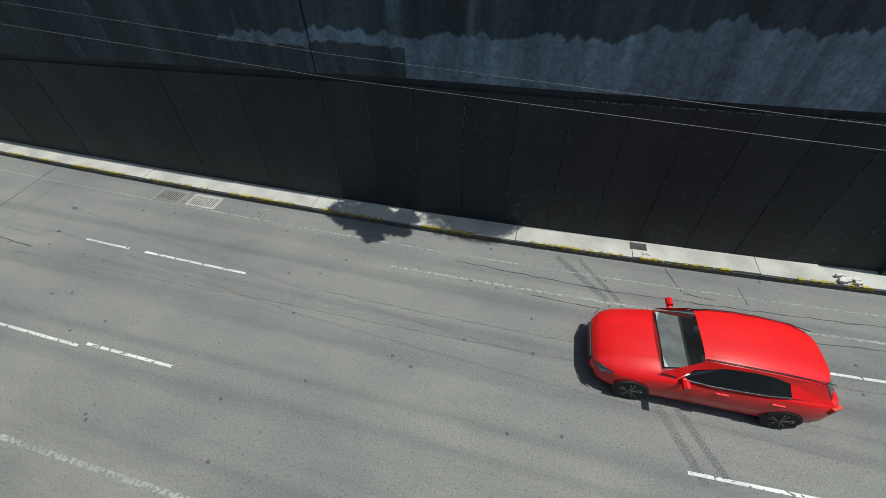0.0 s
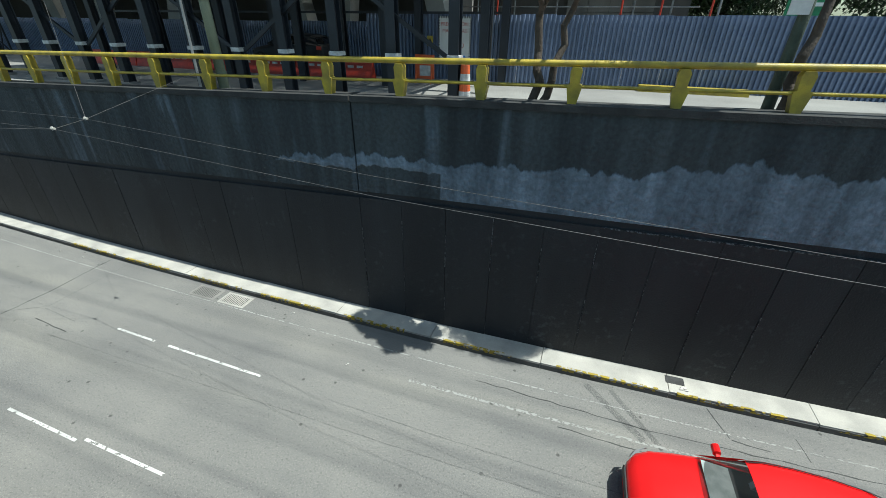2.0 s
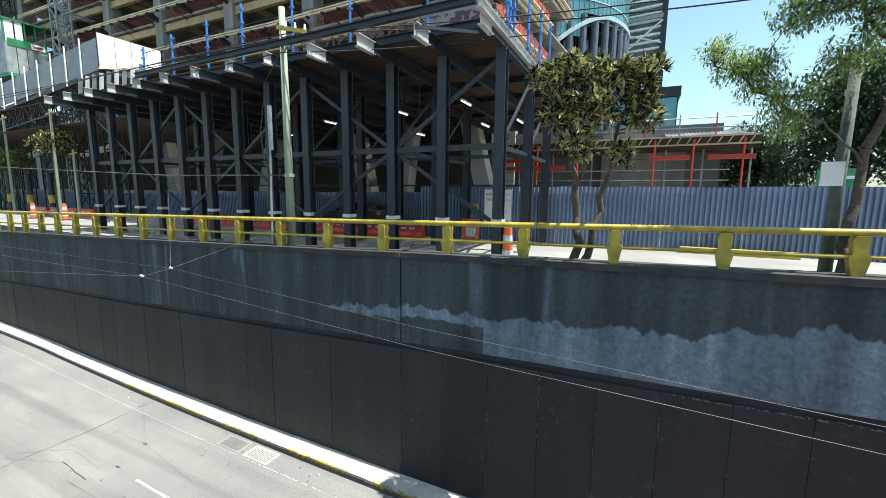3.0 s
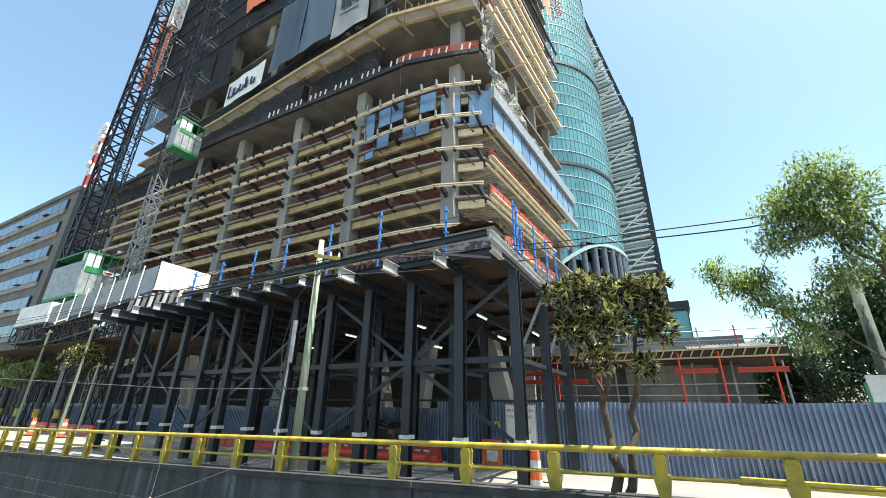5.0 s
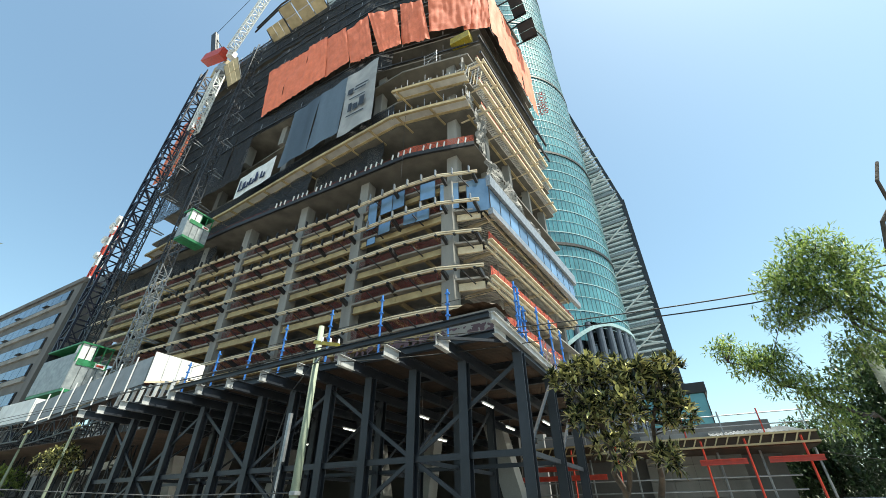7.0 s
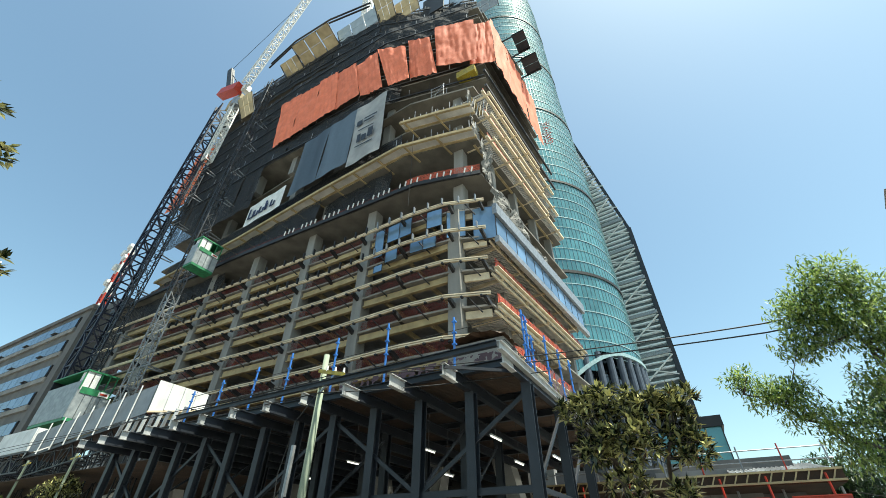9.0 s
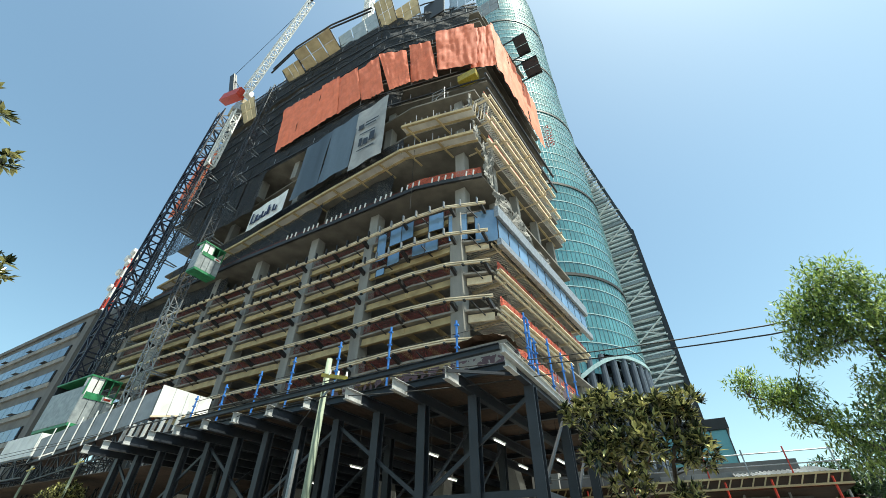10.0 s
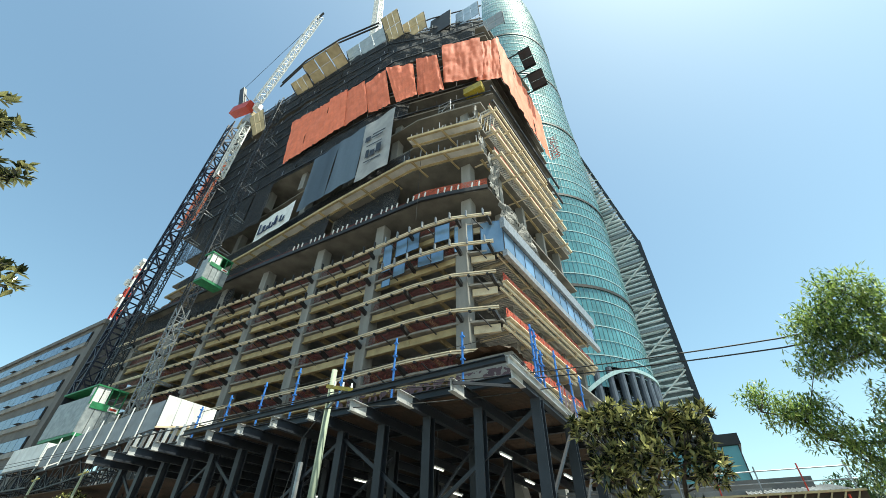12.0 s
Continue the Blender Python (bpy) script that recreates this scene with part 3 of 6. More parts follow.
# ---- the red hatchback ----
RIMGREY = mat("grey_alloy", (0.16, 0.16, 0.165), (0.12, 0.12, 0.125), 5, 0.35, 0.6, 0, 10, 0.2)
DASH = mat("pale_dashboard", (0.34, 0.37, 0.36), (0.24, 0.27, 0.26), 4, 0.7, 0, 0.2, 30, 0.4)
CARGLASS = mat("clear_car_glass", (0.03, 0.034, 0.034), None, 1, 0.04, 0, 0, 10, 0.1)
CARGLASS.node_tree.nodes["Principled BSDF"].inputs["Alpha"].default_value = 0.45
def make_car(name, at, paint, label):
    """A five-door hatchback 4.3 m long; its nose points to -x, its middle at the origin."""
    car = thing(name, label, "car", at=at)
    # stations from nose to tail: x, half width, sill height, belt height, top-of-body height
    st = [(-2.13, 0.36, 0.30, 0.50, 0.53), (-2.09, 0.56, 0.24, 0.58, 0.63), (-1.95, 0.73, 0.20, 0.65, 0.74), (-1.7, 0.84, 0.19, 0.70, 0.83), (-1.3, 0.885, 0.19, 0.76, 0.90), (-0.85, 0.89, 0.19, 0.84, 0.97),
          (-0.4, 0.885, 0.19, 0.90, 0.99), (0.2, 0.885, 0.19, 0.93, 0.98), (0.8, 0.89, 0.19, 0.95, 0.99), (1.3, 0.89, 0.20, 0.97, 1.0), (1.6, 0.885, 0.22, 0.97, 1.02), (1.84, 0.86, 0.26, 0.96, 1.02), (2.0, 0.81, 0.32, 0.93, 1.0), (2.09, 0.73, 0.40, 0.86, 0.93), (2.14, 0.60, 0.47, 0.70, 0.76)]
    body = Mesh()
    rows = []
    for x, w, s, b, t in st:
        half = [(0.0, s), (w * 0.9, s), (w * 0.985, s + 0.10), (w, (s + b) / 2), (w * 0.985, b - 0.06), (w * 0.95, b), (w * 0.80, (b + t) / 2 + 0.03), (w * 0.45, t), (0.0, t + 0.015)]
        rows.append([(x, -y, z) for y, z in half] + [(x, y, z) for y, z in half[-2:0:-1]])
    k = len(rows[0])
    body.v = [p for r in rows for p in r]
    for i in range(len(rows) - 1):
        body.f += [(i * k + j, (i + 1) * k + j, (i + 1) * k + (j + 1) % k, i * k + (j + 1) % k) for j in range(k)]
    body.f += [tuple(range(k)), tuple(range((len(rows) - 1) * k + k - 1, (len(rows) - 1) * k - 1, -1))]
    part("body", body, paint, car, smooth=True)
    # roof shell
    rf = [(-0.30, 0.60, 1.36), (-0.05, 0.63, 1.405), (0.4, 0.65, 1.425), (0.9, 0.65, 1.415), (1.42, 0.635, 1.37), (1.84, 0.60, 1.29)]
    part("roof", Mesh().grid(lambda u, v: (lambda r: (r[0] - 0.14 * u ** 6 * (2 * v - 1) ** 4, r[1] * (2 * v - 1), r[2] - 0.05 * (2 * v - 1) ** 4))(rf[round(u * 5)]), 5, 8), paint, car, smooth=True)
    # glazing: windscreen, back light, sides
    part("windscreen", Mesh().grid(lambda u, v: (-0.98 + 0.69 * u + 0.06 * abs(2 * v - 1) ** 2, (0.76 - 0.16 * u) * (2 * v - 1), 0.975 + 0.385 * u - 0.03 * abs(2 * v - 1) ** 3), 4, 8), CARGLASS, car, "clear windscreen over a pale dashboard", True)
    part("dashboard", Mesh().grid(lambda u, v: (-0.90 + 0.42 * u, (0.66 - 0.06 * u) * (2 * v - 1), 1.005 + 0.03 * u), 2, 4), DASH, car, "pale dashboard")
    part("cabin_trim", Mesh().box(-0.48, 1.55, -0.62, 0.62, 1.0, 1.02), DARKST, car)
    part("rear_window", Mesh().grid(lambda u, v: (1.83 + 0.20 * u - 0.14 * (2 * v - 1) ** 4, (0.58 + 0.12 * u) * (2 * v - 1), 1.275 - 0.26 * u), 3, 6), DARKGLASS, car, "dark rear window", True)
    for s in (-1, 1):
        # side window outline from the mirror to the rear pillar
        lo = [(-0.62, 0.80, 0.955), (-0.1, 0.845, 0.965), (0.45, 0.845, 0.98), (0.85, 0.837, 0.995), (1.20, 0.815, 1.03)]
        hi = [(-0.40, 0.70, 1.12), (0.0, 0.665, 1.31), (0.45, 0.66, 1.345), (0.82, 0.66, 1.315), (1.10, 0.675, 1.24)]
        side = Mesh()
        for (a, b), (c, d) in zip(zip(lo[:-1], lo[1:]), zip(hi[:-1], hi[1:])):
            side.add([(p[0], s * (p[1] + 0.008), p[2]) for p in (a, b, d, c)], [(0, 1, 2, 3)])
        part("side_window", side, DARKGLASS, car, "dark side window")
        pil = Mesh()
        edge = [(-0.98, 0.77, 0.965), (-0.66, 0.80, 0.95), (-0.30, 0.615, 1.35), (-0.42, 0.69, 1.13)]
        pil.add([(p[0], s * p[1], p[2]) for p in (edge[0], edge[1], edge[3], edge[2])], [(0, 1, 2, 3)])
        top_e = [(-0.30, 0.60, 1.345), (-0.05, 0.63, 1.38), (0.4, 0.645, 1.40), (0.9, 0.65, 1.385), (1.42, 0.635, 1.335), (1.70, 0.60, 1.25)]
        low_e = [(-0.42, 0.69, 1.12), (0.0, 0.672, 1.305), (0.45, 0.668, 1.34), (0.82, 0.668, 1.31), (1.10, 0.685, 1.235), (1.88, 0.73, 1.0)]
        for (a, b), (c, d) in zip(zip(low_e[:-1], low_e[1:]), zip(top_e[:-1], top_e[1:])):
            pil.add([(p[0], s * p[1], p[2]) for p in (a, b, d, c)], [(0, 1, 2, 3)])
        pil.add([(p[0], s * p[1], p[2]) for p in ((1.10, 0.688, 1.24), (1.20, 0.825, 1.02), (1.96, 0.80, 0.94), (1.88, 0.73, 1.0))], [(0, 1, 2, 3)])
        part("pillar", pil, paint, car, smooth=True)
        part("roof_trim", Mesh().path([(x, s * (w - 0.035), z - 0.012) for x, w, z in rf], 0.009, 6), DARKST, car)
        part("window_trim", Mesh().path([(p[0], s * (p[1] + 0.016), p[2] - 0.01) for p in lo], 0.013, 6), CHROME, car, "chrome strip")
        mir = Mesh().beam((-0.56, s * 0.80, 0.96), (-0.56, s * 0.95, 0.985), 0.07, 0.04)
        part("mirror", mir.add([(-0.56 + 0.09 * math.cos(a) * (1 if math.cos(a) < 0 else 0.6), s * (0.98 + b), 1.0 + 0.075 * math.sin(a)) for b in (-0.09, 0.09) for a in [i * math.tau / 10 for i in range(10)]], [(i, (i + 1) % 10, 10 + (i + 1) % 10, 10 + i) for i in range(10)] + [tuple(range(10)), tuple(range(19, 9, -1))]), paint, car, "door mirror")
        part("headlight", Mesh().add([(-2.06, s * 0.62, 0.60), (-1.98, s * 0.76, 0.62), (-1.72, s * 0.842, 0.715), (-1.76, s * 0.82, 0.75), (-1.95, s * 0.72, 0.725), (-2.06, s * 0.58, 0.66)], [(0, 1, 2, 3, 4, 5)]), RIMGREY, car, "clear headlight")
        part("tail_light", Mesh().beam((1.90, s * 0.845, 0.86), (2.09, s * 0.73, 0.84), 0.06, 0.15), REDP, car, "red tail light")
        for x in (-0.02, 0.92):
            part("door_handle", Mesh().beam((x + 0.05, s * 0.895, 0.80), (x + 0.27, s * 0.897, 0.81), 0.03, 0.03), paint, car)
        for x in (-1.34, 1.36):
            wh = part("wheel", Mesh().tube((x, s * 0.70, 0.32), (x, s * 0.905, 0.32), 0.32, 0.315, 24), RUBBER, car)
            rim = Mesh().tube((x, s * 0.88, 0.32), (x, s * 0.902, 0.32), 0.05, 0.05, 12)
            for i in range(5):
                a = i * math.tau / 5 + 0.3
                for d in (-0.16, 0.16):
                    rim.beam((x, s * 0.907, 0.32), (x + 0.225 * math.cos(a + d), s * 0.907, 0.32 + 0.225 * math.sin(a + d)), 0.02, 0.02, (0, s, 0))
            part("rim", rim, RIMGREY, wh, "five-spoke alloy rim")
            arch = Mesh()
            for i in range(12):
                a, b = math.pi * i / 12, math.pi * (i + 1) / 12
                arch.add([(x + r * math.cos(c), s * 0.893, 0.30 + r * math.sin(c)) for r, c in ((0.33, a), (0.36, a), (0.36, b), (0.33, b))], [(0, 1, 2, 3)])
            part("wheel_arch", arch, DARKST, car)
    part("grille", Mesh().box(-2.145, -2.11, -0.42, 0.42, 0.40, 0.56), DARKST, car, "black front grille")
    part("bumper_intake", Mesh().box(-2.10, -2.06, -0.62, 0.62, 0.24, 0.34), DARKST, car)
    part("underbody", Mesh().box(-1.75, 1.85, -0.72, 0.72, 0.13, 0.25), DARKST, car)
    part("number_plate", Mesh().box(2.12, 2.15, -0.26, 0.26, 0.56, 0.68), PANELW, car, "blank pale number plate")
    for y in (-0.35, 0.35):
        part("seat", Mesh().beam((-0.02, y, 0.9), (0.12, y, 1.24), 0.42, 0.12, (0, 1, 0)), PANELW, car, "pale seat back")
    return car


make_car("hatchback_car", pose(3.66, 4.98, 0, 0, 0, 1.5) @ Matrix.Diagonal((0.925, 0.92, 0.96, 1)), REDCAR, "bright red five-door hatchback with dark glass on the road")
make_car("parked_car", pose(-14.5, 18.7, STREET, 0, 0, 0), DARKST, "black hatchback parked in shade under the canopy")
# ---- steel canopy over the pavement ----
# laid out at 1 : 0.65, its front just behind the wall
SITE = 0.65
NEAR = Matrix.Translation((0, 0, EYE)) @ Matrix.Scale(SITE, 4) @ Matrix.Translation((0, 0, -EYE))
FOOT = EYE + (STREET - EYE) / SITE
canopy = thing("canopy", "dark grey steel canopy on a long colonnade with cross bracing", "canopy", at=NEAR)
CX = [-5.2 - 2.55 * i for i in range(13)]
CT = EYE + 5.62
# Pale copy of the canopy steel: sunlight on it is put into the colour.
SUNSTEEL = mat("sunlit_canopy_steel", (0.46, 0.46, 0.45), (0.34, 0.34, 0.33), 2, 0.55, 0, 0.1, 20, 0.5)
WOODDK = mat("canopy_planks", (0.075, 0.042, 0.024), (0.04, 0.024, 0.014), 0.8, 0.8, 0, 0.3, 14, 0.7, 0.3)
for j, cy in enumerate((16.0, 20.4, 24.8)):
    for i, x in enumerate(CX):
        if j and i % 2:
            continue
        c = part("column", Mesh().hbeam((x, cy, FOOT + 0.1), (x, cy, CT), 0.40, 0.40, 0.035, (0, 1, 0)), STEEL, canopy)
        if j == 0:
            part("white_band", Mesh().box(x - 0.24, x + 0.24, cy - 0.24, cy + 0.24, EYE - 1.22, EYE - 1.06), WHITEP, c, "white painted band")
            part("footing", Mesh().box(x - 0.3, x + 0.3, cy - 0.3, cy + 0.3, FOOT, FOOT + 0.12), CONC, c)
for i, x in enumerate(CX):
    part("roof_beam", Mesh().hbeam((x, 14.62 if i < 4 else 13.92, CT + 0.25), (x, 42.2, CT + 0.25), 0.26, 0.5, 0.03), STEEL, canopy)
    part("beam_end", Mesh().hbeam((x, 13.5, CT + 0.25), (x, 14.6 if i < 4 else 13.9, CT + 0.25), 0.22, 0.5, 0.03), SUNSTEEL, canopy, "pale sunlit end of a grey beam")
for y in (15.15, 19.5, 23, 26.9, 32, 37):
    part("purlin", Mesh().hbeam((-36.4, y, CT + 0.68), (-5.3, y, CT + 0.68), 0.25, 0.34, 0.03), STEEL, canopy)
# outer edge beam in the same sunlit tone
part("edge_beam", Mesh().hbeam((-5.08, 13.0, CT + 0.50), (-5.08, 28, CT + 0.50), 0.2, 0.34, 0.025), SUNSTEEL, canopy)
part("front_channel", Mesh().hbeam((-25.5, 13.62, CT + 0.62), (-5.22, 13.1, CT + 0.62), 0.2, 0.24, 0.025), STEEL, canopy)
part("corner_brace", Mesh().beam((-7.75, 13.6, CT + 0.35), (-5.2, 15.6, CT + 0.35), 0.1, 0.12), STEEL, canopy)
# Rear planks run far past the colonnade, added to keep the sun out.
for k in range(136):
    y = 15.2 + 0.2 * k
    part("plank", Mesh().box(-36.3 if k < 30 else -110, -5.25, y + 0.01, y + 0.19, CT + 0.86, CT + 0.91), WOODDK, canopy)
for (a, b) in zip(CX[:-1], CX[1:]):
    part("strut", Mesh().beam((a, 16.0, EYE + 1.9), (b, 16.0, EYE + 1.9), 0.12, 0.24), STEEL, canopy)
lo, mi, hi = EYE - 1.35, EYE + 1.9, EYE + 5.35
for c in (2, 6, 10):
    for e in (c - 2, c + 2):
        for end in (lo, hi):
            part("brace", Mesh().beam((CX[e], 16.06, end), (CX[c], 16.06, mi), 0.1, 0.16), STEEL, canopy)
for k, x in enumerate(CX[:-2:2]):
    x2 = CX[2 * k + 2]
    for y0, y1 in ((16, 20.4), (20.4, 24.8)):
        part("brace", Mesh().beam((x, y0, mi), (x, y1, hi), 0.09, 0.12), STEEL, canopy)
        part("strut", Mesh().beam((x, y0, mi), (x, y1, mi), 0.1, 0.18), STEEL, canopy)
    part("strut", Mesh().beam((x, 20.4, mi), (x2, 20.4, mi), 0.1, 0.18), STEEL, canopy)
    part("strut", Mesh().beam((x, 24.8, mi - 1.4), (x2, 24.8, mi - 1.4), 0.08, 0.12), STEEL, canopy)

LAMP = bpy.data.materials.new("lit_tube")
LAMP.use_nodes = True
LAMP.node_tree.nodes["Principled BSDF"].inputs["Emission Color"].default_value = (1, 0.97, 0.9, 1)
LAMP.node_tree.nodes["Principled BSDF"].inputs["Emission Strength"].default_value = 0.7
for x, y, z in ((-8.4, 19.4, 4.6), (-12.3, 19.4, 4.4), (-12.6, 22, 3.6), (-17.8, 20, 4.3), (-9.0, 24, 4.2), (-22.8, 22, 4.0), (-6.8, 24, 4.3)):
    la = thing("tube_lamp", "lit fluorescent tube hung under the canopy", "lamp", "tube lamps", at=NEAR)
    part("tube", Mesh().tube((x, y, EYE + z), (x, y + 1.25, EYE + z), 0.035, 0.035, 8), LAMP, la)
    part("housing", Mesh().box(x - 0.06, x + 0.06, y - 0.05, y + 1.3, EYE + z + 0.04, EYE + z + 0.1), PANELW, la)
    part("hanger", Mesh().tube((x, y + 0.6, EYE + z + 0.1), (x, y + 0.6, CT + 0.86), 0.012, 0.012, 5), CABLE, la)

def blue_post(x, y, z0, z1):
    p = thing("blue_post", "blue painted steel net post on the canopy roof", "post", "blue net posts", at=NEAR)
    part("tube", Mesh().tube((x, y, z0), (x + random.uniform(-0.05, 0.05), y, z1), 0.055, 0.055, 8), BLUE, p)
    for k in range(4):
        z = z0 + (z1 - z0) * (0.25 + 0.22 * k)
        part("clamp", Mesh().box(x - 0.1, x + 0.1, y - 0.07, y + 0.07, z - 0.035, z + 0.035), BLUE, p)


for x, z in ((-8.2, 9.1), (-12.1, 9.72), (-15.55, 9.67), (-19.03, 9.49), (-21.8, 9.16), (-24.9, 8.89), (-27.8, 8.6)):
    blue_post(x, 15.4, CT + 0.9, EYE + z)
for y, z in ((18.2, 10.2), (18.6, 10.0), (19.3, 9.2), (21.8, 10.2), (24.6, 10.4), (27.2, 10.6)):
    blue_post(-5.75, y, CT + 0.9, EYE + z)
edge = thing("guard_cable", "thin steel guard cables between the blue posts", "cable", at=NEAR)
for dz in (0.9, 1.9):
    part("cable", Mesh().path([(x, 15.4, CT + 0.9 + dz * k) for x, k in ((-27.8, 0.9), (-21.8, 1), (-15.5, 1), (-8.2, 1), (-5.75, 1))] + [(-5.75, 28, CT + 0.9 + dz)], 0.018, 5), CABLE, edge)
PURPLE = netmat("purple_net", (0.10, 0.06, 0.075), 0.3, 0.5)
part("side_net", Mesh().grid(lambda u, v: (-5.72, 22 + 6 * u, CT + 0.9 + 1.9 * v), 12, 3), PURPLE, edge, "dusty mauve net")
part("front_net", Mesh().grid(lambda u, v: (-28 + 20 * u, 27.4, EYE + 11.2 + 1.3 * v), 12, 3), PURPLE, edge, "dusty mauve net")

# ---- hoarding, signs and barriers at street level ----
def fence_sheet(x0, x1, y0, y1, h, parent):
    """One trapezoid-ribbed steel sheet."""
    m = Mesh()
    L = math.hypot(x1 - x0, y1 - y0)
    n = max(2, int(L / 0.15))
    pts = []
    for i in range(n):
        for f, d in ((0.0, 0.0), (0.40, 0.0), (0.5, -0.08), (0.90, -0.08)):
            s = (i + f) / n
            pts.append((x0 + (x1 - x0) * s, y0 + (y1 - y0) * s + d))
    pts.append((x1, y1))
    k = len(pts)
    hh = h + random.uniform(-0.02, 0.03)
    m.v = [(x, y, STREET) for x, y in pts] + [(x, y, STREET + hh) for x, y in pts]
    m.f = [(i, i + 1, k + i + 1, k + i) for i in range(k - 1)]
    part("fence_sheet", m, FENCE, parent)


fence = thing("hoarding_fence", "blue-grey corrugated steel site hoarding standing in sun", "fence")
for i in range(34):
    a = -9.0 + 1.22 * i
    ya, yb = (16.35 + 0.02 * (t + 6) for t in (a, a + 1.22))
    fence_sheet(a, a + 1.215, ya, yb, 2.24, fence)
fence2 = thing("hoarding_fence", "blue-grey corrugated steel hoarding in shade behind columns", "fence")
for i in range(45):
    a = -63.0 + 1.22 * i
    fence_sheet(a, a + 1.215, 19.4, 19.4, 1.95, fence2)
fence_post = tagged(part("fence_post", Mesh().box(-3.62, -3.50, 14.6, 14.72, STREET, EYE + 1.1), DARKST), "thin black steel post by the pavement", "post")

sign = thing("notice_board", "white warning notice with black hazard border on the hoarding", "sign", at=pose(-5.28, 16.15, EYE - 0.55))
part("board", Mesh().box(-0.62, 0.62, 0, 0.02, -0.76, 0.76), PANELW, sign)
for i in range(14):
    part("hazard_stripe", Mesh().box(-0.62 + i * 0.09, -0.575 + i * 0.09, -0.004, 0, 0.70, 0.76), DARKST, sign)
for i in range(16):
    for x in (-0.62, 0.575):
        part("hazard_stripe", Mesh().box(x, x + 0.045, -0.004, 0, -0.74 + i * 0.09, -0.695 + i * 0.09), DARKST, sign)


def words(text, size, x, z, parent, material, y=-0.006):
    cu = bpy.data.curves.new("lettering", "FONT")
    cu.body, cu.size, cu.align_x, cu.extrude = text, size, "CENTER", 0.001
    ob = new("lettering", cu)
    dg = bpy.context.evaluated_depsgraph_get()
    me = bpy.data.meshes.new_from_object(ob.evaluated_get(dg))
    bpy.data.objects.remove(ob)
    me.materials.append(material)
    part("lettering", me, material, parent, at=pose(x, y, z, 90, 0, 0))


words("PRECAUCION", 0.17, 0, 0.46, sign, REDP)
words("MANIOBRAS", 0.17, 0, 0.24, sign, REDP)
words("PASO", 0.2, 0.15, -0.25, sign, REDP)
part("text_bar", Mesh().box(-0.3, 0.45, -0.005, 0, -0.58, -0.52), BLUE, sign)
warn = thing("warning_sign", "small yellow warning sign with a black triangle", "sign", at=pose(-6.27, 16.2, EYE - 0.6))
part("plate", Mesh().box(-0.12, 0.12, 0, 0.015, -0.17, 0.17), YELLOW, warn)
part("triangle", Mesh().add([(-0.08, -0.004, -0.05), (0.08, -0.004, -0.05), (0, -0.004, 0.1)], [(0, 1, 2)]), DARKST, warn)
part("text_bar", Mesh().box(-0.08, 0.08, -0.004, 0, -0.13, -0.1), DARKST, warn)


def barrier(x, y):
    b = thing("road_barrier", "low red and white plastic road barrier", "barrier", "red barriers", at=pose(x, y, STREET))
    prof = [(-0.22, 0), (0.22, 0), (0.12, 0.3), (0.08, 0.62), (-0.08, 0.62), (-0.12, 0.3)]
    n = len(prof)
    part("body", Mesh().add([(s, a, c) for s in (-0.85, 0.85) for a, c in prof], [tuple(range(n - 1, -1, -1)), tuple(range(n, 2 * n))] + [(i, (i + 1) % n, n + (i + 1) % n, n + i) for i in range(n)]), REDP, b)
    for x0 in (-0.6, -0.2, 0.2):
        part("white_mark", Mesh().box(x0, x0 + 0.25, -0.125, -0.09, 0.38, 0.46), WHITEP, b)


for i in range(9):
    barrier(-23.5 + 1.8 * i, 15.2)
for i in range(4):
    barrier(-41 + 2.2 * i, 14.6)
panel = thing("folding_barrier", "bright orange plastic barrier board with a white panel", "barrier", at=pose(-5.98, 14.9, STREET))
part("board", Mesh().box(-0.36, 0.36, -0.04, 0.04, 0.15, 0.95), ORANGEP, panel)
part("white_panel", Mesh().box(-0.18, 0.24, -0.046, -0.04, 0.25, 0.6), WHITEP, panel)
for x in (-0.3, 0.3):
    part("leg", Mesh().beam((x, -0.2, 0), (x, 0.0, 0.5), 0.04), ORANGEP, panel)


def cone(x, y, label="orange and white striped traffic drum"):
    c = thing("traffic_drum", label, "traffic cone", "traffic drums", at=pose(x, y, STREET))
    part("base", Mesh().box(-0.25, 0.25, -0.25, 0.25, 0, 0.06), RUBBER, c)
    for k in range(5):
        r0, r1 = 0.17 - 0.012 * k, 0.17 - 0.012 * (k + 1)
        part("ring", Mesh().tube((0, 0, 0.06 + 0.2 * k), (0, 0, 0.26 + 0.2 * k), r0, r1, 16), WHITEP if k % 2 else ORANGEP, c)


cone(-3.1, 10.4)
for x, y in ((-36.5, 12.5), (-33.0, 12.8), (-29, 13)):
    cone(x, y)
ykerb = tagged(part("yellow_kerb", Mesh().box(1.36, 4.6, 15.9, 16.2, STREET, STREET + 0.2), YELLOW), "yellow painted concrete kerb at the hoarding", "kerb", kind="structure")
for i in range(7):
    b = thing("bollard", "short black bollard with a yellow foot", "bollard", "yellow bollards", at=pose(-62 + 3.6 * i, 15.0, STREET))
    part("post", Mesh().tube((0, 0, 0), (0, 0, 3.1), 0.2, 0.2, 10), STEEL, b)
    part("yellow_foot", Mesh().tube((0, 0, 0.9), (0, 0, 1.5), 0.21, 0.21, 10), YELLOW, b)
# ---- the tower under construction ----
tower = thing("tower_building", "high-rise tower under construction with bare slabs, formwork and nets", "building")


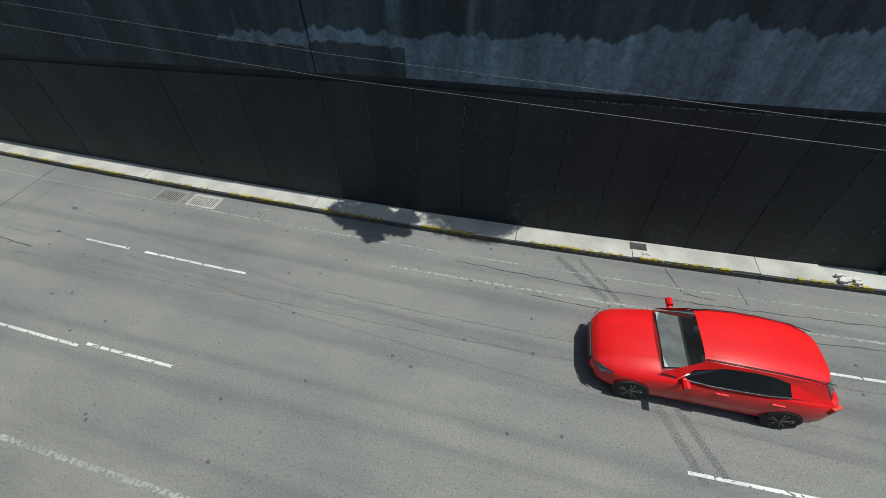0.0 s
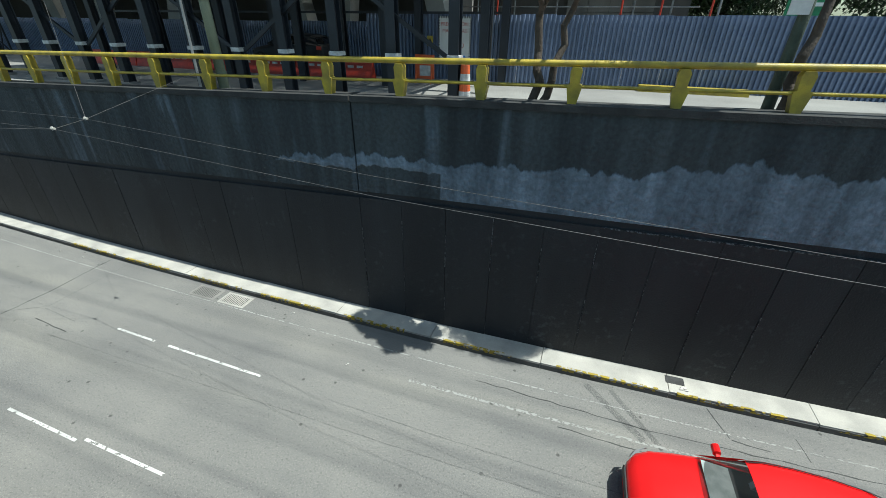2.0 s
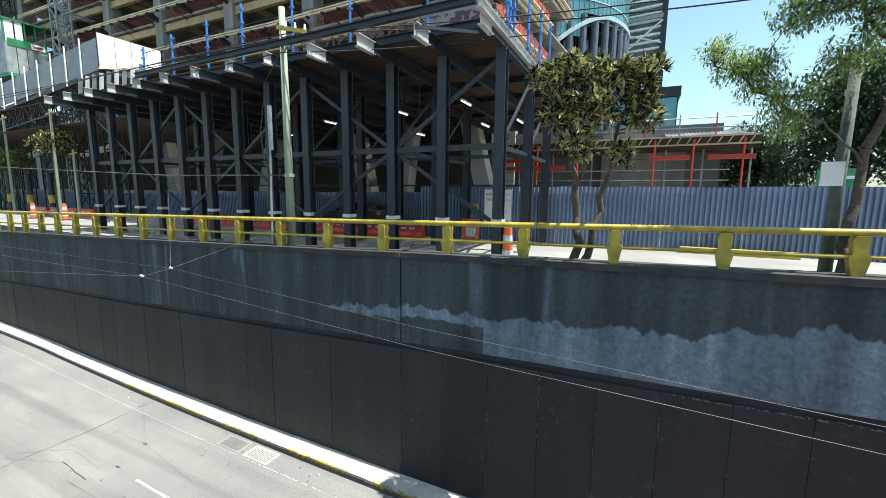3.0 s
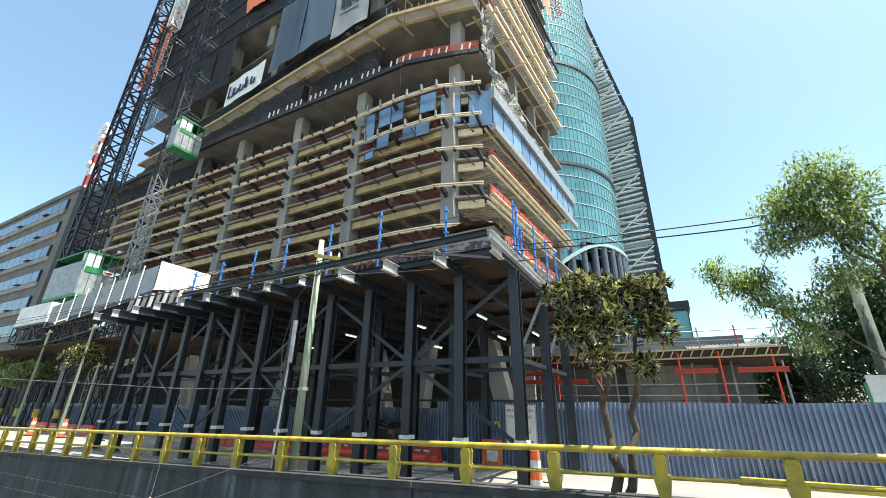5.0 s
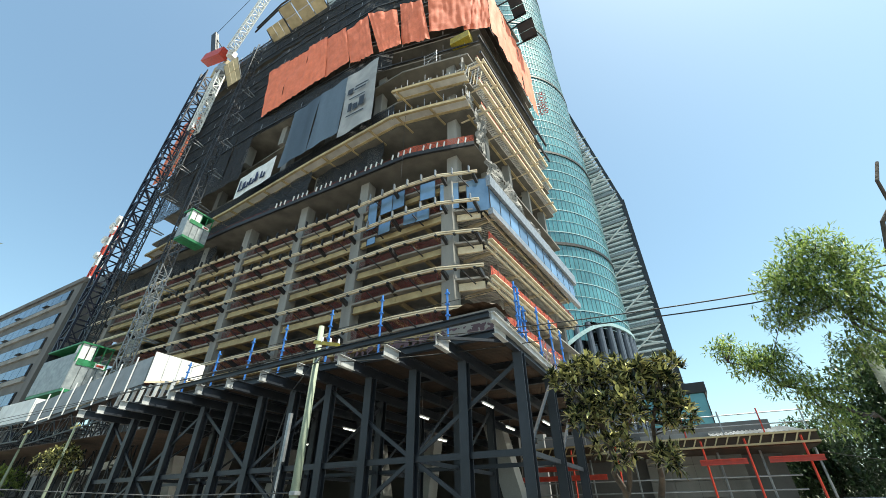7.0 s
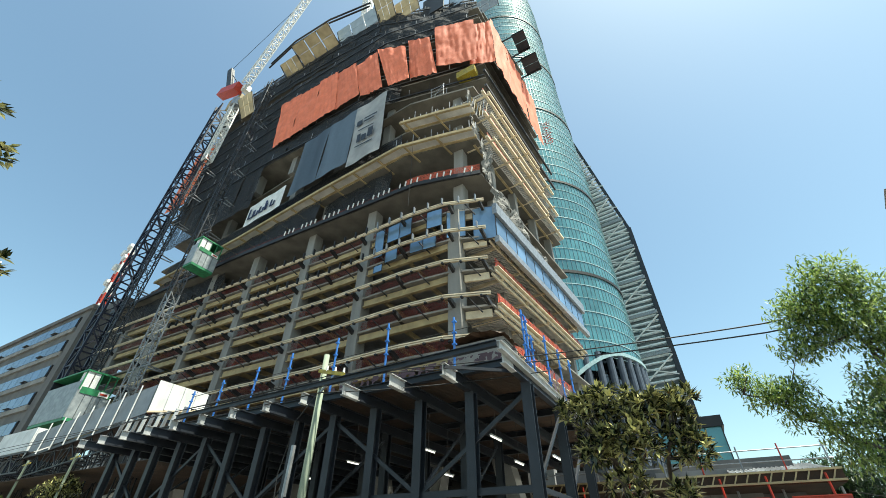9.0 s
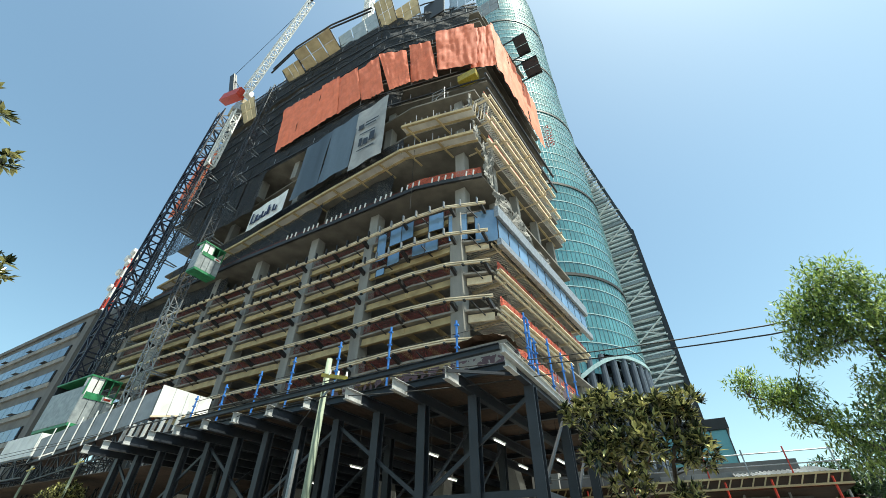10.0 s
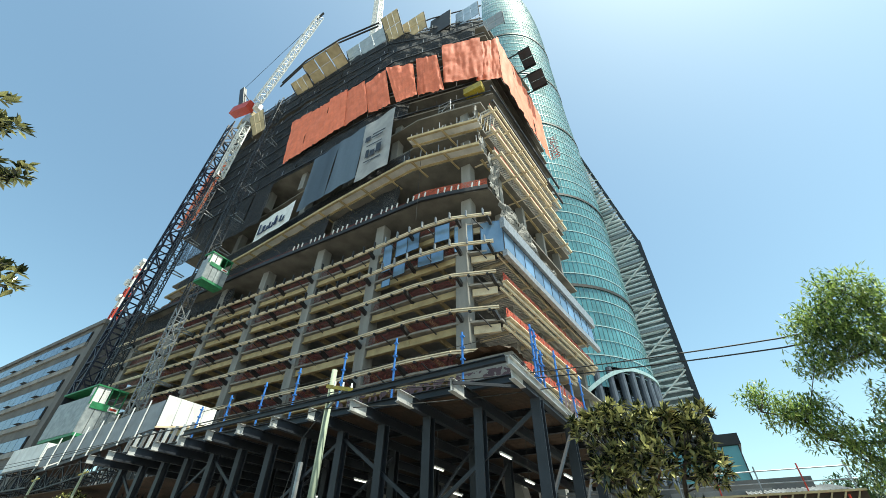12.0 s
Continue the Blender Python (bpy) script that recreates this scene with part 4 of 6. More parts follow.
def plan(z):
    if z < 33:
        return [(-82, 27.2), (-30, 28.0), (-19.6, 27.6), (-15.4, 27.9), (-11.6, 29.2)]
    if z < 38:
        return [(-84, 27.0), (-48, 26.6), (-31.7, 27.0), (-19.4, 27.2), (-16.0, 28.0), (-11.8, 29.2)]
    if z < 56:
        return [(-84, 31.0), (-55, 29.6), (-35, 28.0), (-21.3, 27.2), (-16.4, 28.2), (-12.0, 29.2)]
    if z < 82:
        return [(-84, 28.2), (-52, 27.2), (-28, 27.4), (-18.4, 29.6), (-10.8, 31.3)]
    return [(-82, 27), (-54, 27.0), (-43, 27.3), (-31, 28), (-24, 30.7), (-12.2, 34.8)]


def shifted(p, d):
    """The plan line moved out of the facade by d metres (towards the street)."""
    return [(x, y - d) for x, y in p]


def at_x(p, x):
    for (a, b), (c, d) in zip(p[:-1], p[1:]):
        if a <= x <= c:
            return b + (d - b) * (x - a) / (c - a)
    return p[-1][1] if x > p[-1][0] else p[0][1]


# the upper slabs are a darker, browner grey than CONC
SLABDK = mat("brown_grey_slab", (0.17, 0.155, 0.13), (0.09, 0.083, 0.07), 0.5, 0.85, 0, 0.3, 12, 0.8)
LOW = [9.8, 13.7, 17.6, 21.5, 25.4, 29.2]
HIGH = [34.5, 41.0, 46.0, 52.5, 57, 61, 65, 69, 73, 77, 81, 85, 89, 93]
RX = lambda y: -11.6 + 2.3 * (y - 29.2) / 26        # the right-hand facade
for z in LOW + HIGH:
    poly = plan(z) + [(-9.3, 55), (-84, 55)]
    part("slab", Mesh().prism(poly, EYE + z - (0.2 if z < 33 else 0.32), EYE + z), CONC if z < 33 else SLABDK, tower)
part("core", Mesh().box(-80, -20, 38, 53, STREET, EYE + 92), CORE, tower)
# Added dark wall standing in for the unlit ground floor.
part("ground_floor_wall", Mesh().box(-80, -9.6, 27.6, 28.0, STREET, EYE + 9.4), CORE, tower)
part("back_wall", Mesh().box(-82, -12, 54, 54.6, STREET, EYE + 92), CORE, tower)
COLX = [-14.9, -26.3, -36.2, -46.8, -56.2, -66.0, -76.0]
for x in COLX:
    zz = [STREET] + [EYE + z for z in LOW + HIGH[:5]]
    for a, b in zip(zz[:-1], zz[1:]):
        y = at_x(plan(20), x) - 0.05 if b < EYE + 33 else at_x(plan(b - EYE), x) + 1.1
        part("column", Mesh().box(x - 0.62, x + 0.62, y, y + 1.3, a, b - 0.004), CONC, tower)
for y in (34, 40.5, 47, 53):
    part("column", Mesh().box(RX(y) - 1.9, RX(y) - 0.9, y - 0.5, y + 0.5, STREET, EYE + 57), CONC, tower)
# timber fascia under each lower slab, beams behind it, red mesh above it
for z in LOW[1:]:
    p = plan(z)
    for a, b in zip(COLX[:-1], COLX[1:]):
        xs = [b + 0.7, a - 0.7]
        part("fascia_beam", Mesh().beam((xs[0], at_x(p, xs[0]) + 0.35, EYE + z - 0.72), (xs[1], at_x(p, xs[1]) + 0.35, EYE + z - 0.72), 0.22, 0.75), TIMBER2, tower)
        part("flange", Mesh().beam((xs[0], at_x(p, xs[0]) + 0.25, EYE + z - 1.1), (xs[1], at_x(p, xs[1]) + 0.25, EYE + z - 1.1), 0.4, 0.07), TIMBER2, tower)
        part("safety_mesh", Mesh().grid(lambda u, v: (xs[0] + (xs[1] - xs[0]) * u, at_x(p, xs[0] + (xs[1] - xs[0]) * u) + 0.3 + 0.05 * math.sin(u * 40), EYE + z + 0.05 + 1.0 * v), 16, 2), REDMESHSHADE, tower, "red safety mesh")
        for k in range(1, 4):
            xk = b + (a - b) * k / 4
            part("joist", Mesh().beam((xk, at_x(p, xk) + 0.4, EYE + z - 0.62), (xk, 37, EYE + z - 0.62), 0.2, 0.5), TIMBER2, tower)
    part("fascia_beam", Mesh().beam((-14.2, 28.9, EYE + z - 0.72), (-11.9, 29.5, EYE + z - 0.72), 0.22, 0.75), TIMBER, tower)
# outrigger balks on black brackets
BALK = [9.9, 14.2, 18.1, 21.9, 25.6, 29.3]
for n_, z in enumerate(BALK[1:]):
    p = shifted(plan(z), 1.0)
    p = [(-80, p[0][1])] + p[1:-1] + [(-11.4, p[-1][1] + 0.1)]
    for (a, b), (c, d) in zip(p[:-1], p[1:]):
        k = max(1, round((c - a) / 6))
        for i in range(k):
            q0 = (a + (c - a) * i / k, b + (d - b) * i / k, EYE + z)
            q1 = (a + (c - a) * (i + 1) / k - 0.03, b + (d - b) * (i + 1) / k, EYE + z)
            part("balk", Mesh().beam(q0, q1, 0.22, 0.13).beam((q0[0], q0[1], q0[2] + 0.19), (q1[0], q1[1], q1[2] + 0.19), 0.26, 0.12), TIMBER, tower)
    for x in COLX + [-11.9, -20.5, -31, -41.5, -51.5]:
        y = at_x(p, x)
        part("bracket", Mesh().beam((x, y, EYE + z - 0.1), (x, y + 1.9, EYE + z - 0.75), 0.28, 0.42), DARKST, tower)
    for i in range(30):
        x = -60 + 1.65 * i
        y = at_x(p, x)
        if n_ >= 3:
            part("clip_plate", Mesh().box(x - 0.06, x + 0.06, y - 0.35, y - 0.1, EYE + z - 0.05, EYE + z + 0.75), DARKST if i < 22 else GALV, tower)
        else:
            part("bolt_clamp", Mesh().box(x - 0.1, x + 0.1, y - 0.2, y + 0.1, EYE + z - 0.22, EYE + z - 0.06), DARKST, tower)
        if i % 3 == 1:
            part("prop", Mesh().beam((x + 0.5, y + 0.2, EYE + z - 0.2), (x + 1.2, y + 1.6, EYE + z - 1.15), 0.09, 0.09), DARKST, tower)
# right-hand facade: decking ribs, timber edges, mesh
for z in LOW[1:5]:
    y1 = 54 if z > 20 else 46
    for o, h_ in ((0.0, 0.16), (0.35, 0.5)):
        part("edge_timber", Mesh().beam((RX(29.4) + 0.35 - o, 29.4, EYE + z - 0.15 - h_), (RX(y1) + 0.35 - o, y1, EYE + z - 0.15 - h_), 0.16, 0.26), TIMBER, tower)
    part("edge_board", Mesh().beam((RX(29.4) + 0.45, 29.4, EYE + z + 0.02), (RX(y1) + 0.45, y1, EYE + z + 0.02), 0.5, 0.1), TIMBER, tower)
    part("safety_mesh", Mesh().grid(lambda u, v: (RX(29.6 + (y1 - 29.6) * u) + 0.25, 29.6 + (y1 - 29.6) * u, EYE + z + 0.1 + 1.15 * v), 24, 2), REDMESHSUN, tower, "red safety mesh")
    for k in range(14):
        y = 29.8 + (y1 - 30) * k / 13
        part("mesh_post", Mesh().tube((RX(y) + 0.3, y, EYE + z), (RX(y) + 0.3, y, EYE + z + 1.25), 0.03, 0.03, 5), REDP, tower)
    ribs = Mesh()
    for k in range(int((y1 - 30) / 0.32)):
        y = 30 + 0.32 * k
        ribs.box(RX(y) - 3.4, RX(y) + 0.1, y, y + 0.14, EYE + z - 0.42, EYE + z - 0.32)
    tagged(part("decking_rib", ribs, DECK, tower), kind="stuff")
    for k in range(5):
        y = 31 + (y1 - 32) * k / 4
        # paler TIMBER than in front: this side's sun is put into the colour
        part("cantilever", Mesh().beam((RX(y) - 3.2, y, EYE + z - 0.7), (RX(y) + 0.3, y, EYE + z - 0.45), 0.18, 0.35), TIMBER, tower)
# blue glass storey
def pane_row(pts, z0, z1, step, drop=()):
    i = 0
    for (a, b), (c, d) in zip(pts[:-1], pts[1:]):
        k = max(1, round(math.hypot(c - a, d - b) / step))
        for j in range(k):
            i += 1
            if i in drop:
                continue
            e = 0.012
            q = [(a + (c - a) * (j + t) / k, b + (d - b) * (j + t) / k) for t in (e, 1 - e)]
            pa = part("glass_pane", Mesh().add([(*q[0], z0), (*q[1], z0), (*q[1], z1), (*q[0], z1)], [(0, 1, 2, 3)]), BLUEGLASS, tower)
            part("pane_frame", Mesh().rail([(*q[0], z0), (*q[1], z0), (*q[1], z1), (*q[0], z1), (*q[0], z0)], 0.05, 0.05), DARKST, pa)


RF = lambda y, o: (RX(y) + o, y)
pane_row([RF(29.6, 0.75), RF(55, 0.85)], EYE + 25.05, EYE + 27.9, 2.4)
part("glass_sill", Mesh().beam((*RF(29.3, 0.85), EYE + 24.65), (*RF(55.5, 0.95), EYE + 24.65), 0.5, 0.75), GALV, tower, "grey metal spandrel")
part("glass_head", Mesh().beam((*RF(29.3, 0.85), EYE + 28.65), (*RF(55.5, 0.95), EYE + 28.65), 0.5, 1.4), GALV, tower, "grey metal spandrel")
pane_row([(-13.0, 28.75), (-10.75, 29.4)], EYE + 24.9, EYE + 29.1, 2.4)
pane_row([(-15.6, 27.9), (-13.7, 28.5)], EYE + 25.6, EYE + 29.2, 1.0)
pane_row([(-22.9, 27.45), (-19.6, 27.3), (-16.0, 27.65)], EYE + 27.4, EYE + 29.7, 1.65, (3,))
pane_row([(-22.9, 27.4), (-19.6, 27.25), (-16.6, 27.5)], EYE + 24.7, EYE + 26.3, 1.7, (2,))
pane_row([(-24.6, 27.45), (-23.3, 27.4)], EYE + 25.9, EYE + 29.6, 1.3)
pane_row([(-24.4, 27.5), (-23.2, 27.45)], EYE + 23.9, EYE + 24.8, 1.3)
# brown slab edge with white clips
p = shifted(plan(34.5), 0.3)
part("slab_edge", Mesh().rail([(x, y, EYE + 34.35) for x, y in p], 0.25, 0.55), DARKST, tower)
for i in range(36):
    x = -40 + 0.78 * i
    if i % 5 != 3:
        part("white_clip", Mesh().beam((x, at_x(p, x) - 0.2, EYE + 34.5), (x + 0.15, at_x(p, x) - 0.25, EYE + 35.15), 0.14, 0.1), PANELW, tower)
part("safety_mesh", Mesh().grid(lambda u, v: (-21 + 9 * u, at_x(p, -21 + 9 * u) + 0.5, EYE + 34.6 + 1.7 * v), 14, 2), REDMESHSUN, tower, "red safety mesh")
part("safety_mesh", Mesh().grid(lambda u, v: (-80 + 58 * u, at_x(p, -80 + 58 * u) + 0.5, EYE + 34.6 + 1.1 * v), 50, 2), REDMESHSHADE, tower, "red safety mesh")
# yellow cantilevered decks
for z, xl in ((41.0, -80), (46.0, -21.5)):
    p = plan(z)
    p = [(xl, at_x(p, xl))] + [q for q in p if q[0] > xl + 0.1]
    for d in (1.5, 0.2):
        part("deck_rail", Mesh().rail([(x, y - d, EYE + z) for x, y in p], 0.3, 0.42), TIMBER2, tower)
    part("deck_board", Mesh().rail([(x, y - 0.85, EYE + z - 0.05) for x, y in p], 1.2, 0.08), DECK, tower)
    n_ = int((-12 - xl) / 4.2)
    for i in range(n_):
        x = xl + 4.2 * i + 0.6
        part("deck_arm", Mesh().beam((x, at_x(p, x) - 1.5, EYE + z - 0.1), (x + 0.6, at_x(p, x) + 1.5, EYE + z - 0.3), 0.22, 0.4), TIMBER2, tower)
    for i in range(14):
        x = -22 + 0.8 * i
        if x > xl:
            part("guard_post", Mesh().tube((x, at_x(p, x) - 1.2, EYE + z), (x, at_x(p, x) - 1.2, EYE + z + 1.3 + (0.9 if i % 3 == 0 else 0)), 0.05, 0.05, 5), GALV, tower)
for z in (41.5, 46.5, 51.5):
    ribs = Mesh()
    for k in range(70):
        y = 30 + 0.35 * k
        ribs.box(RX(y) - 3.5, RX(y) + 0.5, y, y + 0.15, EYE + z - 0.6, EYE + z - 0.45)
    tagged(part("decking_rib", ribs, DECK, tower), kind="stuff")
    part("edge_timber", Mesh().beam((RX(30) + 0.6, 29.6, EYE + z - 0.5), (RX(54) + 0.8, 54, EYE + z - 0.5), 0.35, 0.4), TIMBER, tower)
    part("edge_timber", Mesh().beam((RX(30) - 1.2, 29.8, EYE + z - 0.7), (RX(54) - 1.0, 54, EYE + z - 0.7), 0.3, 0.5), TIMBER2, tower)
    for k in range(8):
        y = 31 + 3 * k
        part("guard_post", Mesh().tube((RX(y) + 0.5, y, EYE + z - 0.4), (RX(y) + 0.5, y, EYE + z + 0.9), 0.05, 0.05, 5), GALV, tower)
for z in (53, 57):
    part("edge_steel", Mesh().beam((RX(30) + 1.0, 30.2, EYE + z), (RX(54) + 1.2, 55, EYE + z), 0.3, 0.5), DARKST, tower)
ROUGH = netmat("grey_drape", (0.21, 0.20, 0.18), 0.22, 0.40)
for n_, (x0, y0, z0, z1, w) in enumerate(((-11.6, 29.0, 34.3, 41.8, 2.6), (-10.9, 29.6, 29.3, 34.6, 9.0), (-12.4, 28.6, 41, 47.5, 2.2), (-10.4, 37.5, 29.5, 32.6, 8.0), (-12.6, 27.9, 46.6, 51.5, 1.6))):
    def drape(u, v, x0=x0, y0=y0, z0=z0, z1=z1, w=w, n_=n_):
        q = Vector((u * w * 0.7, v * 3.0, n_ * 5.1))
        return (x0 + 0.07 * w * u + 0.55 * noise.noise(q) + 0.22 * noise.noise(q * 3) + 0.10 * noise.noise(q * 8), y0 + w * u + 0.35 * noise.noise(q * 2.3), EYE + z0 + (z1 - z0) * v * (0.72 + 0.4 * noise.noise(Vector((u * 4, n_, 1.7)))))
    part("drape_net", Mesh().grid(drape, 36, 18), ROUGH, tower, "torn grey netting", True)
# timber frames and red guard panels on the upper side decks
for z in (41.5, 46.5, 51.5):
    part("safety_mesh", Mesh().grid(lambda u, v: (RX(30 + 23 * u) + 0.55, 30 + 23 * u, EYE + z - 0.3 + 1.2 * v), 24, 2), REDMESHSUN, tower, "red safety mesh")
    for k in range(6):
        y = 30.5 + 4.2 * k
        part("outrigger", Mesh().beam((RX(y) - 2.5, y, EYE + z - 0.8), (RX(y) + 1.3, y, EYE + z - 0.6), 0.2, 0.3), TIMBER, tower)
    part("outer_beam", Mesh().beam((RX(30) + 1.25, 30.2, EYE + z - 0.45), (RX(46) + 1.35, 47, EYE + z - 0.45), 0.26, 0.3), TIMBER, tower)
# orange tarpaulins
def tarp(name, xs, low, high, y0, y1, seed, material, label):
    """A hung sheet: xs bottom left, bottom right, top left, top right; low and high edges left to right."""
    def f(u, v):
        x = (xs[0] + (xs[1] - xs[0]) * u) * (1 - v) + (xs[2] + (xs[3] - xs[2]) * u) * v
        z = (low[0] + (low[1] - low[0]) * u) * (1 - v) + (high[0] + (high[1] - high[0]) * u) * v
        fold = 0.22 * noise.noise(Vector((u * 4, v * 2, seed))) + 0.14 * noise.noise(Vector((u * 11, v * 5, seed))) + 0.07 * noise.noise(Vector((u * 8, v * 30, seed)))
        hem = 0.25 * noise.noise(Vector((u * 6, 3.3, seed))) * (1 - v) + 0.2 * noise.noise(Vector((u * 5, 7.7, seed))) * v
        return (x, y0 + (y1 - y0) * u - 0.3 + fold, EYE + z + hem)
    part(name, Mesh().grid(f, 26, 26), material, tower, label, True)


for i, (xs, low, high, y0, y1) in enumerate((
        ((-51.6, -46.8, -54.5, -48.6), (60.1, 60.4), (75.7, 75.4), 26.5, 26.5), ((-46.9, -41.9, -48.5, -43.4), (60.4, 60.8), (75.0, 74.9), 26.5, 26.5),
        ((-42.0, -36.6, -43.5, -38.7), (60.8, 61.2), (75.6, 75.2), 26.45, 26.45), ((-36.7, -31.5, -38.8, -34.2), (61.2, 61.6), (74.4, 74.4), 26.5, 26.5),
        ((-31.2, -26.5, -34.3, -29.3), (60.8, 59.7), (72.9, 74.0), 26.6, 26.6), ((-25.1, -21.2, -29.1, -22.8), (58.8, 58.0), (74.1, 69.6), 26.4, 26.6),
        ((-21.7, -16.8, -23.0, -18.5), (59.7, 57.0), (73.2, 69.8), 27.5, 27.5), ((-17.4, -11.3, -18.0, -11.3), (60.6, 60.0), (74.3, 73.2), 28.3, 30.0),
        ((-12.6, -8.9, -11.6, -8.8), (59.8, 59.4), (72.0, 72.6), 30.2, 31.4))):
    tarp("tarpaulin", xs, low, high, y0, y1, i, ORANGE, "orange tarpaulin sheet")
SX = lambda y: -8.9 + 0.065 * (y - 31.4)            # the sheeted upper side
for i in range(3):
    y0 = 31.4 + 6.3 * i
    s = Mesh().grid(lambda u, v: (SX(y0 + 6.2 * u) + 0.2 * noise.noise(Vector((u * 5, v * 3, i + 9))) + 0.08 * noise.noise(Vector((u * 9, v * 24, i + 3))), y0 + 6.2 * u, EYE + 59.6 + 14.6 * v + 0.3 * math.sin(5 * u + i)), 22, 22)
    part("tarpaulin", s, ORANGE, tower, "orange tarpaulin sheet", True)
for i in range(3):
    x = -84.2 + 2.3 * i
    tarp("tarpaulin", (x, x + 2.2, x + 0.6, x + 2.8), (58, 58), (77, 77), 26.7, 26.7, 40 + i, ORANGE, "orange tarpaulin sheet")
PINK = netmat("pink_net", (0.45, 0.12, 0.10), 0.3, 0.52)
part("pink_net", Mesh().grid(lambda u, v: (-7.6 + 1.7 * u, 51.0, EYE + 60.4 + 6.6 * v), 6, 6), PINK, tower, "faded pink net")
# dark netted storeys above and to the left
def netting(x0, x1, z0, z1, d, material=BLACKNET):
    n_ = max(1, round((x1 - x0) / 6))
    for i in range(n_):
        a, b = x0 + (x1 - x0) * i / n_, x0 + (x1 - x0) * (i + 1) / n_
        pl = plan((z0 + z1) / 2)
        part("black_net", Mesh().grid(lambda u, v: (a + (b - a) * u, at_x(pl, a + (b - a) * u) - d + 0.12 * math.sin(9 * u + 7 * v), EYE + z0 + (z1 - z0) * v), 8, 8), material, tower, "black safety net")


netting(-80, -36, 35.6, 40.6, 0.5)
netting(-36, -24, 35.6, 40.6, -0.8)
netting(-80, -54, 30.4, 34.0, -0.3)
netting(-81, -12.5, 75, 83, 0.25)
netting(-81, -12.5, 83.5, 94, 0.3)
netting(-81, -53, 46.5, 75, 0.3)
netting(-54, -24, 56.5, 61, 0.3)
netting(-80, -22, 41.5, 45.5, 0.2)
for z in (57, 61, 65, 69, 73, 77, 81, 85, 89, 93):
    pl = plan(z)
    part("dark_edge", Mesh().rail([(x, y - 0.45, EYE + z - 0.1) for x, y in pl], 0.12, 0.3), DARKST, tower)
    for i in range(22):
        x = -80 + 3.2 * i
        if x < -12:
            part("edge_post", Mesh().tube((x, at_x(pl, x) - 0.5, EYE + z), (x, at_x(pl, x) - 0.5, EYE + z + 1.3), 0.05, 0.05, 5), GALV if i % 3 == 0 else DARKST, tower)
# banners: a picture of towers, a pale sheet, a lettered cloth turned into plain shapes
MURAL = mat("printed_mural", (0.15, 0.20, 0.25), (0.02, 0.03, 0.042), 0.13, 0.5, 0, 0.1, 3, 1.0, streak=True)
SHEET = mat("grey_banner", (0.34, 0.34, 0.335), (0.27, 0.27, 0.27), 0.6, 0.7, 0, 0.2, 8, 0.5)
NAVY = mat("navy_print", (0.02, 0.03, 0.09), None, 1, 0.6, 0, 0, 10, 0.3)
ban = thing("mural_banner", "dark printed banner hung on the tower front", "banner")
tarp_y = lambda x: at_x(plan(45), x) - 1.9
for a, b, m_ in ((-43.0, -36.8, MURAL), (-36.7, -30.5, MURAL)):
    part("sheet", Mesh().grid(lambda u, v: (a + (b - a) * u + 0.4 * v, tarp_y(a) + (tarp_y(b) - tarp_y(a)) * u + 0.08 * math.sin(9 * u + 4 * v), EYE + 43.6 + (46.4 - 43.6) * (1 - u) * 0 + 12.6 * v), 10, 12), m_, ban, smooth=True)
ban2 = thing("pale_banner", "pale grey cloth banner with small dark print, hung on the tower", "banner")
part("sheet", Mesh().grid(lambda u, v: (-30.4 + 6.0 * u, tarp_y(-32) + (tarp_y(-26) - tarp_y(-32)) * u - 0.1 + 0.1 * math.sin(7 * u + 5 * v), EYE + 42.4 + 13.6 * v), 12, 12), SHEET, ban2, smooth=True)
for x0, x1, z0, z1 in ((-29.4, -28.4, 50.3, 51.5), (-28.0, -25.7, 51.2, 51.5), (-28.0, -26.1, 50.5, 50.8), (-28.9, -26.1, 48.9, 49.1), (-28.8, -28.2, 46.2, 48.0), (-27.9, -27.1, 46.1, 47.4), (-26.8, -25.9, 46.3, 48.2), (-28.9, -25.9, 45.2, 45.4)):
    part("print", Mesh().box(x0, x1, tarp_y(x0) - 0.36, tarp_y(x0) - 0.34, EYE + z0, EYE + z1), STEEL, ban2)
ban3 = thing("white_banner", "white cloth banner with dark blue marks, hung on the tower", "banner")
part("sheet", Mesh().grid(lambda u, v: (-53.2 + 9.3 * u, tarp_y(-53) + (tarp_y(-44) - tarp_y(-53)) * u - 0.15 + 0.06 * math.sin(11 * u), EYE + 42.2 + 4.5 * v), 14, 6), PANELW, ban3, smooth=True)
for i, (w, h_) in enumerate(((1.3, 2.3), (1.0, 1.5), (1.0, 1.5), (0.35, 2.1), (0.9, 1.5))):
    x0 = -52.2 + 1.42 * i
    y0 = tarp_y(x0) - 0.34
    part("print", Mesh().beam((x0, y0, EYE + 43.2), (x0, y0, EYE + 43.2 + h_), 0.4, 0.03).beam((x0 + w * 0.75, y0, EYE + 43.2), (x0 + w * 0.75, y0, EYE + 43.2 + h_ * 0.7), 0.3, 0.03).beam((x0, y0, EYE + 43.35), (x0 + w * 0.75, y0, EYE + 43.35), 0.03, 0.3), NAVY, ban3)
